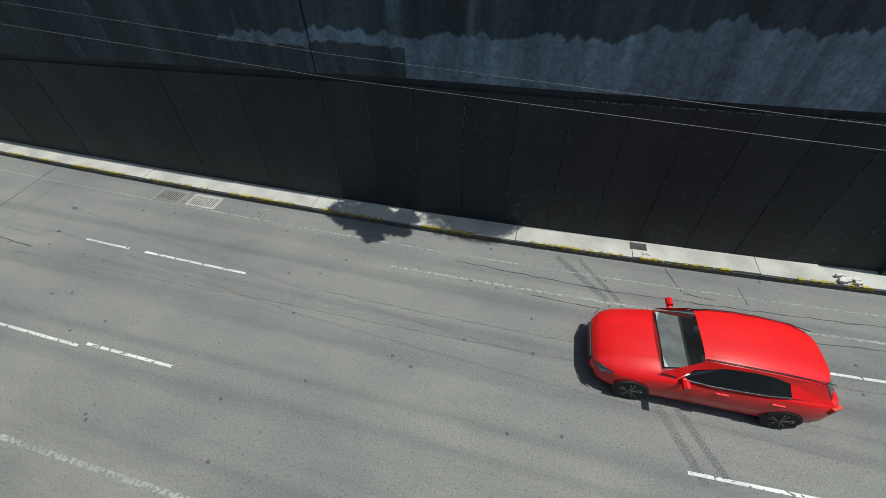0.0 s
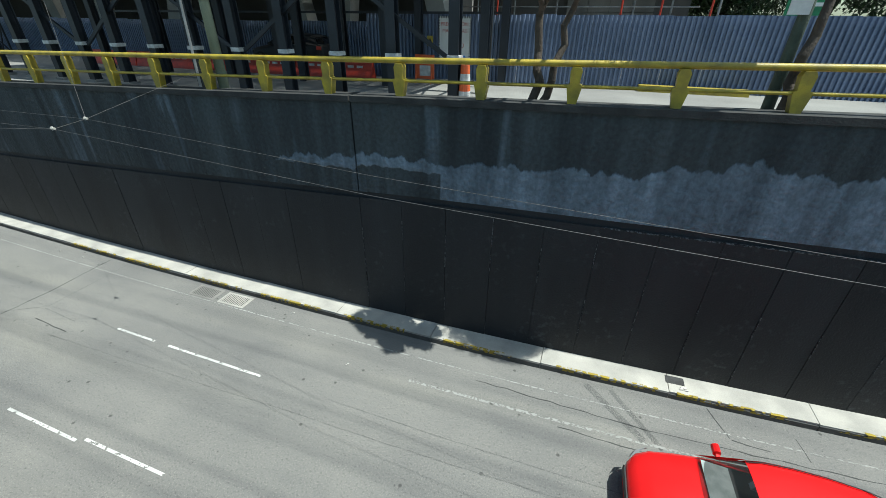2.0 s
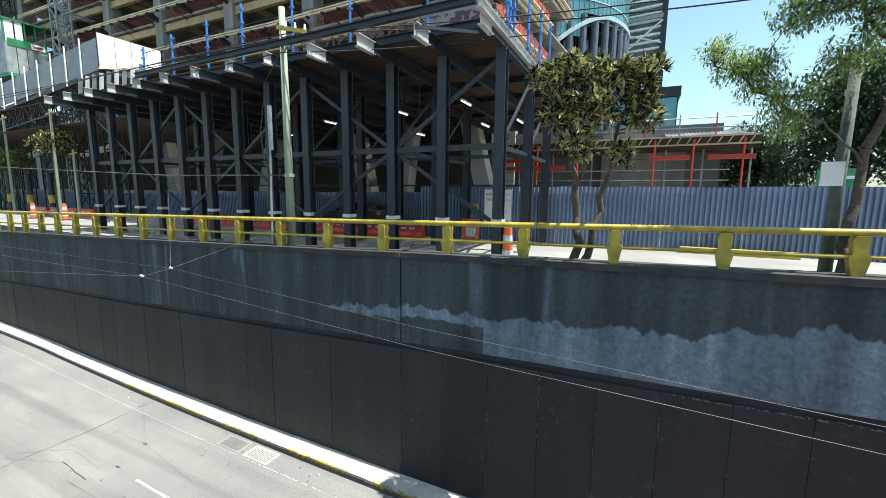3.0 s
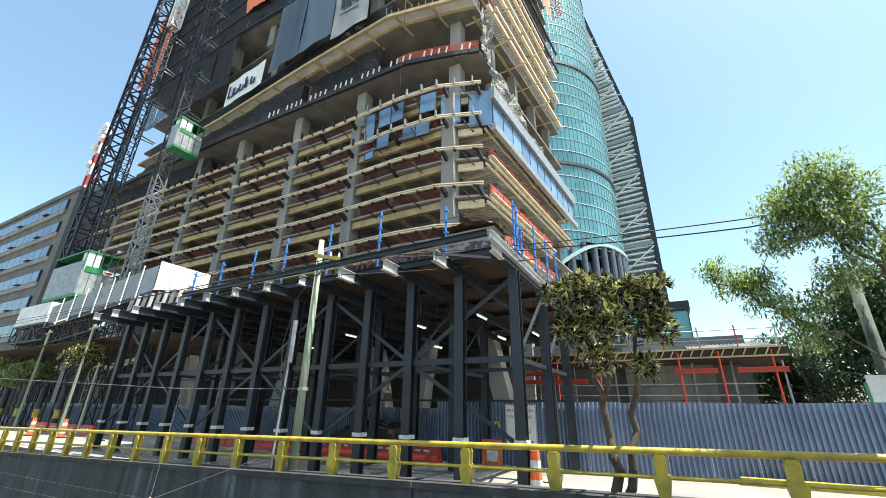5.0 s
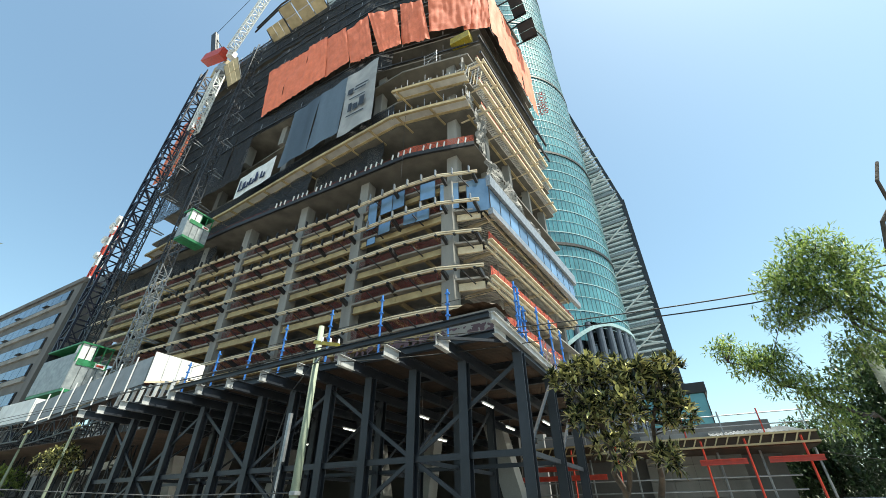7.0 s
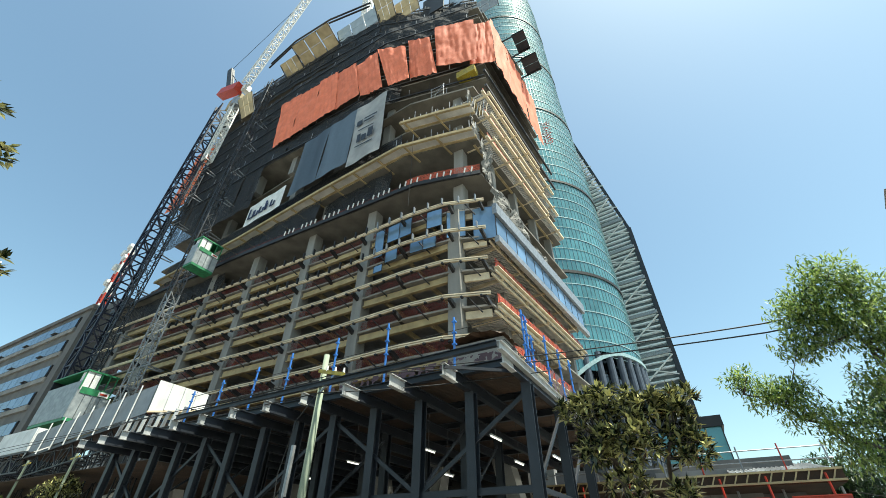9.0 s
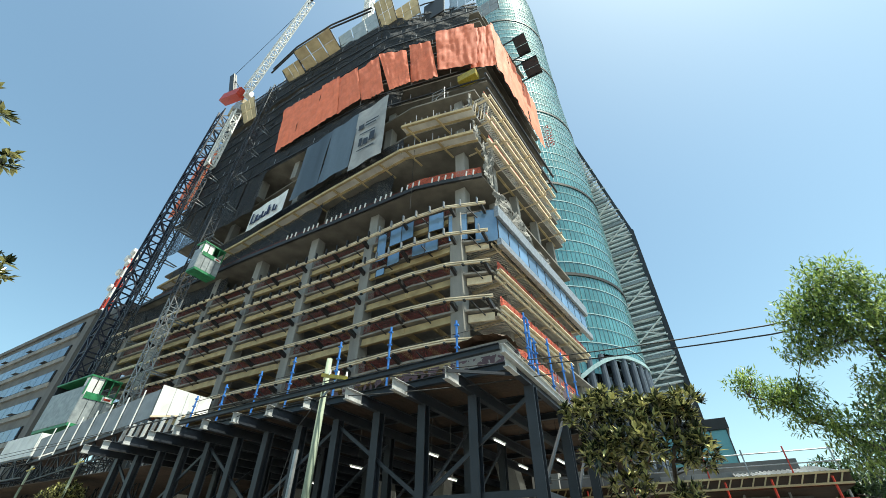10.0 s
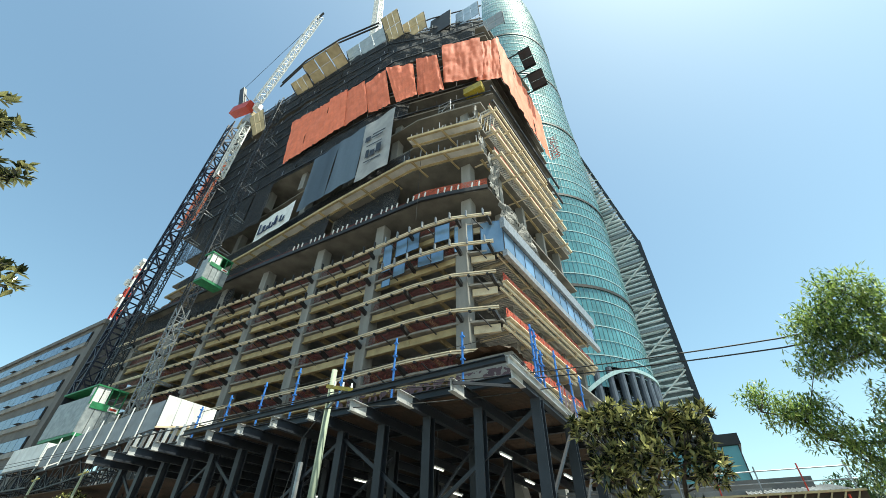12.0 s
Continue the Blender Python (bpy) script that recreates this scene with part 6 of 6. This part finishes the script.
# ---- green glass tower and its lattice wing ----
GCOL0 = mat("blue_grey_tube", (0.075, 0.095, 0.125), (0.055, 0.07, 0.095), 1, 0.5, 0, 0, 10, 0.4)
gt = thing("glass_tower", "distant tower with a curved green glass front", "building")
CXG, CYG, RG = -34.3, 130.0, 28.0
Z0, Z1 = EYE + 38, EYE + 376
rad = lambda z: RG - 1.6 * min(1, max(0, (z - EYE - 120) / 60)) - 26.0 * (1 - math.sqrt(max(0.0, 1 - max(0, (z - EYE - 265) / 113) ** 2)))
a0, a1 = radians(-95), radians(25)
rows_ = 38
for j in range(rows_):
    za, zb = Z0 + (Z1 - Z0) * j / rows_, Z0 + (Z1 - Z0) * (j + 1) / rows_
    for i in range(0, 10):
        t0, t1 = a0 + (a1 - a0) * i / 10, a0 + (a1 - a0) * (i + 1) / 10
        za = max(Z0 + (Z1 - Z0) * j / rows_, EYE + 43.6) if i >= 4 else Z0 + (Z1 - Z0) * j / rows_
        part("glass_pane", Mesh().grid(lambda u, v: (CXG + rad(za + (zb - za) * v) * math.cos(t0 + (t1 - t0) * u), CYG + rad(za + (zb - za) * v) * math.sin(t0 + (t1 - t0) * u), za + 0.25 + (zb - za - 0.5) * v), 3, 1), GREENGLASS, gt, smooth=True)
MULL = mat("pale_mullion", (0.34, 0.46, 0.47), (0.28, 0.39, 0.40), 1, 0.5, 0.2, 0, 10, 0.4)
for i in range(41):
    t = a0 + (a1 - a0) * i / 40
    foot = EYE + 43.6 if t > radians(-47) else Z0
    part("mullion", Mesh().rail([(CXG + (rad(z) + 0.08) * math.cos(t), CYG + (rad(z) + 0.08) * math.sin(t), z) for z in (foot + (Z1 - foot) * k / 24 for k in range(25))], 0.10, 0.10), MULL, gt)
ring = lambda z, r: [(CXG + r * math.cos(a0 + (a1 - a0) * i / 40), CYG + r * math.sin(a0 + (a1 - a0) * i / 40), z) for i in range(41)]
for j in range(1, rows_ * 2 + 1):
    z = Z0 + (Z1 - Z0) * j / (rows_ * 2)
    part("transom", Mesh().rail(ring(z, rad(z) + 0.1), 0.10, 0.28 if j % 2 == 0 else 0.14), MULL, gt)
for z in (EYE + 69, EYE + 109, EYE + 156, EYE + 200, EYE + 245):
    part("dark_band", Mesh().rail(ring(z, rad(z) + 0.2), 0.3, 1.0), CABLE, gt, "dark recessed band")
part("body", Mesh().tube((CXG, CYG + 1, STREET), (CXG, CYG + 1, EYE + 290), RG - 5, RG - 7, 48), DARKGLASS, gt)
for i in range(12):
    t = radians(-62 + 7.5 * i)
    part("base_column", Mesh().tube((CXG + (RG - 0.2) * math.cos(t), CYG + (RG - 0.2) * math.sin(t), STREET), (CXG + (RG - 0.2) * math.cos(t), CYG + (RG - 0.2) * math.sin(t), EYE + 43.4), 0.9, 0.9, 10), GCOL0, gt)
arch = [(CXG + (RG + 0.5) * math.cos(radians(-75 + 89 * i / 24)), CYG + (RG + 0.5) * math.sin(radians(-75 + 89 * i / 24)), EYE + 31 + 12.8 * math.sin(math.pi / 2 * min(1.0, i / 12.5))) for i in range(25)]
part("arch_rim", Mesh().rail(arch, 0.6, 1.0), MULL, gt, "pale arched rim")
wing = thing("lattice_wing", "grey louvred wing with white diagonal bracing behind the glass tower", "building", at=Matrix.Translation((0, 0, EYE)) @ Matrix.Scale(1.28, 4) @ Matrix.Translation((0, 0, -EYE)))
wx0, wx1 = -11.0, 2.0
WINGB = mat("grey_green_facade", (0.20, 0.24, 0.25), (0.14, 0.17, 0.18), 0.5, 0.5, 0, 0, 8, 0.5)
LOUV = mat("pale_louvre", (0.76, 0.79, 0.80), (0.66, 0.70, 0.71), 1, 0.5, 0, 0.0, 10, 0.3)
part("backing", Mesh().add([(wx0 - 2, 114.6, STREET), (wx1, 112.9, STREET), (wx1, 112.9, EYE + 80.5), (wx0, 114.4, EYE + 139), (wx0 - 2, 114.6, EYE + 138)], [(0, 1, 2, 3, 4)]), WINGB, wing)
def wing_right(z):
    return wx1 if z < 80.5 else wx1 - 10.2 * (z - 80.5) / 58
for k in range(82):
    z = 3 + 1.56 * k
    r = wing_right(z)
    if r > wx0 + 0.3:
        f = (r - wx0) / (wx1 - wx0)
        part("louvre", Mesh().beam((wx0, 113.4, EYE + z), (r, 113.4 - 1.6 * f, EYE + z), 0.8, 0.4), LOUV, wing)
part("edge_column", Mesh().beam((wx1 + 0.3, 111.8, STREET), (wx1 + 0.3, 111.8, EYE + 81), 1.2, 1.2, (0, 1, 0)), STEEL, wing)
part("edge_column", Mesh().beam((wx1 + 0.3, 111.8, EYE + 80.5), (-7.8, 112.9, EYE + 137), 0.9, 0.9), STEEL, wing)
z = 8.0
k = 0
while z < 118:
    r0, r1 = wing_right(z), wing_right(z + 10)
    a, b = (wx0, 112.7, EYE + z), (r1, 112.6 - 1.6 * (r1 - wx0) / (wx1 - wx0), EYE + z + 10)
    part("diagonal", Mesh().beam(a, b, 0.3, 0.3), PANELW, wing, "white steel diagonal")
    part("diagonal", Mesh().beam((wx0, 112.7, EYE + z + 10), (r0, 112.6 - 1.6 * (r0 - wx0) / (wx1 - wx0), EYE + z + 5), 0.26, 0.26), PANELW, wing, "white steel diagonal")
    part("floor_band", Mesh().beam((wx0, 112.8, EYE + z), (r0, 112.7 - 1.6 * (r0 - wx0) / (wx1 - wx0), EYE + z), 0.5, 0.9), GALV, wing)
    z += 11
    k += 1

# ---- old office block, far left ----
old = thing("office_block", "grey stone office block with blue strip windows", "building")
OFFGLASS = glassmat("deep_blue_window", (0.05, 0.11, 0.22), 0.08, 0.0, 0.5, 0.5)
ox = -94.5
part("wall", Mesh().box(-200, ox, 27.0, 36, STREET, EYE + 38.2), STONE, old)
part("parapet", Mesh().box(-200, ox + 0.3, 26.6, 36.3, EYE + 38.2, EYE + 39.1), STONE, old)
part("penthouse", Mesh().box(-110, ox + 1.5, 30.5, 36, EYE + 39.1, EYE + 42.4), STONE, old)
for j in range(8):
    z = EYE + 35.9 - 4.85 * j
    st_ = part("window_strip", Mesh().box(-200, -97.2, 26.75, 27.02, z - 1.15, z + 1.15), DARKST, old)
    for i in range(33):
        x = -97.4 - 3.1 * i
        part("pane", Mesh().box(x - 2.95, x, 26.66, 26.72, z - 1.0, z + 1.0), OFFGLASS, st_)
        if i % 4 == 2:
            part("open_sash", Mesh().beam((x - 2.6, 26.4, z - 0.9), (x - 0.3, 26.4, z - 0.9), 0.5, 0.06), DARKST, st_)
    part("sill_band", Mesh().box(-200, -97.0, 26.6, 27.02, z - 2.0, z - 1.15), CONC, old)
ant = thing("antenna_mast", "red and white lattice antenna mast on the office block", "antenna")
for i in range(7):
    tagged(part("section", lattice(Mesh(), (-108.4, 32.0, EYE + 42.4 + 2.8 * i), (-108.4, 32.0, EYE + 45.2 + 2.8 * i), 1.5, 1.0, 0.16), PANELW if i % 2 == 0 else REDP, ant), kind="stuff")
for x, z in ((-109.2, 51), (-109.6, 55.5), (-107.4, 57.5), (-109.2, 59.5), (-107.6, 61)):
    part("dish", Mesh().tube((x, 31.0, EYE + z), (x, 30.5, EYE + z), 1.0, 0.85, 12), PANELW, ant, "round dish")
part("spike", Mesh().tube((-108.4, 32.0, EYE + 62), (-108.4, 32.0, EYE + 67), 0.09, 0.04, 5), GALV, ant)

# ---- low building with formwork deck and red scaffold, right ----
low = thing("low_building", "low concrete building with a timber formwork deck on red scaffold", "building")
for za, zb in ((2.84, 2.93), (3.31, 3.40)):
    part("deck_flange", Mesh().box(-9.5, 5.7, 27.6, 27.72, EYE + za, EYE + zb), TIMBER2, low)
# Dark board and deck: shade behind the lattice is put into their colour.
part("deck_side", Mesh().box(-9.5, 5.7, 27.8, 27.88, EYE + 2.85, EYE + 3.38), WOODDK, low)
part("deck", Mesh().box(-9.5, 5.7, 27.9, 36, EYE + 2.8, EYE + 3.1), WOODDK, low)
for i in range(30):
    x = -9.3 + 0.5 * i
    part("web_stud", Mesh().beam((x, 27.66, EYE + 2.9), (x + 0.25, 27.66, EYE + 3.34), 0.07, 0.06), TIMBER2, low)
part("corrugated_roof", Mesh().grid(lambda u, v: (1.2 + 4.2 * u, 28.5 + 5 * v, EYE + 3.5 + 0.9 * v + 0.05 * math.sin(u * 120)), 60, 2), GALV, low)
for i in range(9):
    x = -9 + 1.8 * i
    part("guard_post", Mesh().tube((x, 27.7, EYE + 3.4), (x, 27.7, EYE + 4.6), 0.035, 0.035, 6), REDP if i % 2 else GALV, low)
for dz in (3.9, 4.45):
    part("guard_tube", Mesh().tube((-9.3, 27.7, EYE + dz), (5.6, 27.7, EYE + dz - 0.1), 0.03, 0.03, 6), GALV, low)
for x in (-8.8, -6.4, -3.8, 0.6, 2.6, 5.0):
    part("scaffold_post", Mesh().tube((x, 27.8, STREET), (x, 27.8, EYE + 3.2), 0.055, 0.055, 6), REDP, low)
    part("scaffold_post", Mesh().tube((x + 0.7, 29.6, STREET), (x + 0.7, 29.6, EYE + 2.8), 0.06, 0.06, 6), GALV, low)
for x0, x1, z in ((-9, -6, 2.2), (0.3, 2.4, 2.15), (3.3, 5.5, 2.15), (-9.5, -4.5, 1.7)):
    part("red_beam", Mesh().hbeam((x0, 27.4, EYE + z), (x1, 27.4, EYE + z), 0.2, 0.26, 0.05), REDP, low)
for z in (0.2, 0.9, 1.5):
    part("scaffold_tube", Mesh().tube((-9.3, 28.2, EYE + z), (4.5, 28.2, EYE + z), 0.035, 0.035, 6), GALV, low)
for j in range(6):
    for i in range(4):
        part("block_course", Mesh().box(-2.6 + 1.28 * i, -1.34 + 1.28 * i, 31, 31.6, EYE - 1.0 + 0.85 * j, EYE - 0.17 + 0.85 * j), CONC, low)
part("rear_wall", Mesh().box(-9, 4.5, 31.6, 36, STREET, EYE + 4.6), STONE, low)
teal = thing("glass_pavilion", "small building with teal glass and a dark roof", "building")
part("glass", Mesh().box(-3.0, 2.9, 50, 56, EYE + 6.5, EYE + 10.2), GREENGLASS, teal)
part("roof", Mesh().box(-3.3, 3.1, 49.7, 56.3, EYE + 10.2, EYE + 11.2), DARKST, teal)
part("base", Mesh().box(-4, 4.2, 49, 57, STREET, EYE + 6.5), CONC, teal)
for i in range(5):
    part("mullion", Mesh().box(-3 + 1.45 * i, -2.9 + 1.45 * i, 49.93, 49.99, EYE + 6.5, EYE + 10.2), DARKST, teal)
far_sign = thing("road_sign", "distant grey-green road sign among the trees", "sign", at=pose(8.5, 26, STREET))
part("post", Mesh().tube((0, 0, 0), (0, 0, 3.3), 0.06, 0.06, 8), GALV, far_sign)
part("plate", Mesh().box(-0.8, 0.8, -0.05, 0, 2.3, 3.3), GREENP, far_sign)
part("text_bar", Mesh().box(-0.6, 0.6, -0.07, -0.05, 2.8, 2.95), PANELW, far_sign)


# ---- trees ----
def leaf(m, c, d, up, L, w):
    """One folded leaf of length L at c pointing along d."""
    d = d.normalized()
    s = d.cross(up)
    s = s.normalized() if s.length > 1e-3 else Vector((1, 0, 0))
    n = s.cross(d) * (0.18 * w)
    k = len(m.v)
    m.v += [tuple(c), tuple(c + d * L * 0.5 + s * w / 2 + n), tuple(c + d * L), tuple(c + d * L * 0.5 - s * w / 2 + n)]
    m.f += [(k, k + 1, k + 2), (k, k + 2, k + 3)]


def rnd_dir(r):
    z, a = r.uniform(-1, 1), r.uniform(0, math.tau)
    q = math.sqrt(1 - z * z)
    return Vector((q * math.cos(a), q * math.sin(a), z))


def limb(m, a, b, r0, r1, r, wob=0.08, n=5):
    a, b = Vector(a), Vector(b)
    L = (b - a).length
    pts = [a.lerp(b, i / n) + (rnd_dir(r) * L * wob * 0.5 if 0 < i < n else Vector()) for i in range(n + 1)]
    for i in range(n):
        m.tube(pts[i], pts[i + 1] + (pts[i + 1] - pts[i]).normalized() * r0 * 0.35, r0 + (r1 - r0) * i / n, r0 + (r1 - r0) * (i + 1) / n, 8, False)
    return pts


def tree(name, label, stems, lobes, material, seed, clumps, per, L, w, whorl=True, bark=BARK, droop=0.0):
    """stems: (from, to, radius, end radius); lobes: (centre, radii, share) of the crown."""
    r = random.Random(seed)
    t = thing(name, label, "tree")
    tips = []
    for a, b, r0, r1 in stems:
        m = Mesh()
        pts = limb(m, a, b, r0, r1, r, 0.07, 7)
        part("trunk" if r0 > 0.09 else "limb", m, bark, t, smooth=True)
        tips += pts[3:]
    crown, twigs = Mesh(), Mesh()
    for c, rad, share in lobes:
        c = Vector(c)
        for _ in range(int(clumps * share)):
            d = rnd_dir(r)
            q = c + Vector((d.x * rad[0], d.y * rad[1], d.z * rad[2])) * (r.random() ** 0.45)
            near = min(tips, key=lambda p: (p - q).length)
            if r.random() < (0.3 if whorl else 0.12):
                twigs.tube(near, q, 0.014, 0.004, 4, False)
            out = (q - c).normalized() * 0.6 + Vector((0, 0, 0.5 - droop))
            for _ in range(per):
                if whorl:
                    ld = (rnd_dir(r) + out * 0.8)
                    leaf(crown, q + rnd_dir(r) * 0.02, ld, Vector((0, 0, 1)), L * r.uniform(0.7, 1.15), w * r.uniform(0.8, 1.2))
                else:
                    ld = rnd_dir(r) + out * 0.5 + Vector((0, 0, -droop))
                    leaf(crown, q + rnd_dir(r) * L * 1.3, ld, Vector((0, 0, 1)), L * r.uniform(0.7, 1.2), w * r.uniform(0.8, 1.2))
    tagged(part("branchwork", twigs, bark, t), kind="stuff")
    tagged(part("crown", crown, material, t), kind="stuff")
    return t


mb = (-1.1, 9.0, STREET)
tree("magnolia_tree", "magnolia tree with dark glossy leaves and forked trunk behind the rail",
     [(mb, (-1.24, 9.0, EYE + 0.15), 0.10, 0.07), (mb, (-0.64, 9.0, EYE + 0.25), 0.09, 0.055), ((-1.24, 9.0, EYE + 0.15), (-1.29, 7.8, EYE + 1.5), 0.06, 0.025), ((-0.64, 9.0, EYE + 0.25), (-0.32, 7.7, EYE + 1.4), 0.055, 0.025), ((-1.2, 9.0, EYE + 0.25), (-0.74, 7.6, EYE + 1.65), 0.05, 0.02)],
     [((-1.72, 7.9, EYE + 2.05), (0.30, 0.4, 0.26), 0.08), ((-1.2, 7.7, EYE + 2.12), (0.36, 0.45, 0.30), 0.13), ((-0.58, 7.6, EYE + 2.0), (0.34, 0.45, 0.28), 0.12), ((-0.08, 7.8, EYE + 1.95), (0.34, 0.4, 0.30), 0.12),
      ((-1.42, 7.8, EYE + 1.5), (0.40, 0.5, 0.32), 0.15), ((-0.72, 7.5, EYE + 1.45), (0.42, 0.5, 0.34), 0.14), ((-0.05, 7.8, EYE + 1.35), (0.32, 0.4, 0.32), 0.12), ((-1.1, 8.1, EYE + 0.92), (0.34, 0.4, 0.28), 0.08), ((-0.35, 8.0, EYE + 0.72), (0.26, 0.3, 0.22), 0.06)],
     MAG, 3, 430, 12, 0.18, 0.062)
tb = (3.05, 9.0, STREET)
tree("ash_tree", "slender tree with light green feathery leaves by the concrete pole",
     [(tb, (3.2, 8.95, EYE + 0.1), 0.10, 0.075), ((3.2, 8.95, EYE + 0.1), (3.32, 8.6, EYE + 2.4), 0.072, 0.045), ((3.32, 8.6, EYE + 2.4), (4.3, 8.3, EYE + 5.2), 0.045, 0.025), ((3.2, 8.9, EYE + 0.5), (2.5, 8.5, EYE + 1.2), 0.022, 0.014), ((2.5, 8.5, EYE + 1.15), (0.95, 8.2, EYE + 2.1), 0.025, 0.010), ((3.3, 8.6, EYE + 2.0), (2.3, 8.25, EYE + 3.6), 0.04, 0.015), ((3.35, 8.5, EYE + 2.6), (2.7, 8.2, EYE + 4.0), 0.03, 0.012)],
     [((2.75, 8.2, EYE + 3.70), (0.45, 0.5, 0.42), 0.15), ((2.2, 8.2, EYE + 3.3), (0.42, 0.5, 0.38), 0.14), ((2.65, 8.2, EYE + 2.95), (0.50, 0.5, 0.36), 0.16), ((2.0, 8.25, EYE + 2.72), (0.36, 0.4, 0.28), 0.08), ((3.15, 8.3, EYE + 3.3), (0.40, 0.5, 0.50), 0.10), ((3.05, 8.35, EYE + 2.6), (0.36, 0.4, 0.32), 0.08), ((2.75, 8.4, EYE + 2.1), (0.36, 0.4, 0.26), 0.06),
      ((0.98, 8.15, EYE + 2.30), (0.24, 0.35, 0.12), 0.04), ((1.25, 8.15, EYE + 2.02), (0.30, 0.4, 0.15), 0.06), ((1.6, 8.2, EYE + 2.08), (0.26, 0.35, 0.2), 0.05), ((1.62, 8.2, EYE + 1.72), (0.32, 0.4, 0.18), 0.06), ((1.95, 8.3, EYE + 1.5), (0.36, 0.4, 0.24), 0.07), ((2.05, 8.3, EYE + 1.12), (0.24, 0.3, 0.22), 0.04)],
     ASH, 5, 860, 15, 0.10, 0.028, False, BARK, 0.25)
for i, (x, y, h, rr) in enumerate(((4.5, 46, 8.0, 3.4), (8.5, 52, 8.5, 4.0), (1.0, 58, 7.0, 3.4), (10.5, 30, 10.5, 3.8), (15, 28, 13.5, 5.0), (20, 30, 15, 5.5), (13, 36, 12.5, 4.6), (25, 27, 13.5, 5), (8.0, 40, 8.2, 3.0))):
    tree("park_tree", "dense dark green park tree behind the hoarding",
         [((x, y, STREET), (x, y, STREET + h * 0.6), 0.25, 0.12), ((x, y, STREET + h * 0.45), (x + 1.5, y, STREET + h * 0.8), 0.12, 0.04), ((x, y, STREET + h * 0.4), (x - 1.5, y, STREET + h * 0.75), 0.12, 0.04)],
         [((x, y, STREET + h * 0.68), (rr * 0.8, rr * 0.8, h * 0.27), 0.5), ((x - rr * 0.5, y - 0.5, STREET + h * 0.45), (rr * 0.6, rr * 0.6, h * 0.24), 0.25), ((x + rr * 0.5, y - 0.5, STREET + h * 0.42), (rr * 0.6, rr * 0.6, h * 0.24), 0.25)],
         FARLEAF if i % 2 == 0 else ASH if i == 8 else FARLEAF, 20 + i, 760, 12, 0.36, 0.15, False, BARK, 0.2)
for i, (x, y, z, rr) in enumerate(((-36.8, 14.0, 3.0, 1.6), (-50, 15.5, 2.2, 2.6), (-57, 14.5, 2.6, 3.0))):
    tree("street_tree", "small street tree with dusty olive leaves" if i == 0 else "leafy green street tree near the canopy",
         [((x, y, STREET), (x, y, EYE + z), 0.13, 0.06), ((x, y, EYE + z - 1.5), (x + 0.9, y, EYE + z + 0.4), 0.05, 0.02)],
         [((x, y, EYE + z), (rr, rr * 0.8, rr * 0.5), 0.6), ((x + rr * 0.5, y, EYE + z + 0.4), (rr * 0.6, rr * 0.6, rr * 0.4), 0.4)],
         MAG if i == 0 else ASH, 40 + i, 260, 10, 0.26, 0.09, True)
# a tree on the camera's side reaches in with three sprays of leaves
tree("near_tree", "magnolia on the near pavement with a few reaching leaf sprays",
     [((-11.5, -3.6, STREET), (-11.3, -3.4, EYE + 2.5), 0.16, 0.12), ((-11.3, -3.4, EYE + 2.5), (-8.4, -0.7, EYE + 5.35), 0.06, 0.02), ((-11.3, -3.4, EYE + 2.0), (-8.6, -0.2, EYE + 4.8), 0.05, 0.02), ((-11.3, -3.4, EYE + 1.6), (-9.3, 0.5, EYE + 3.55), 0.05, 0.02)],
     [((-7.75, -0.5, EYE + 5.35), (0.5, 0.35, 0.22), 0.3), ((-8.0, -0.1, EYE + 4.8), (0.5, 0.35, 0.25), 0.35), ((-8.65, 0.85, EYE + 3.53), (0.45, 0.35, 0.18), 0.25)],
     MAG, 77, 52, 12, 0.2, 0.075)
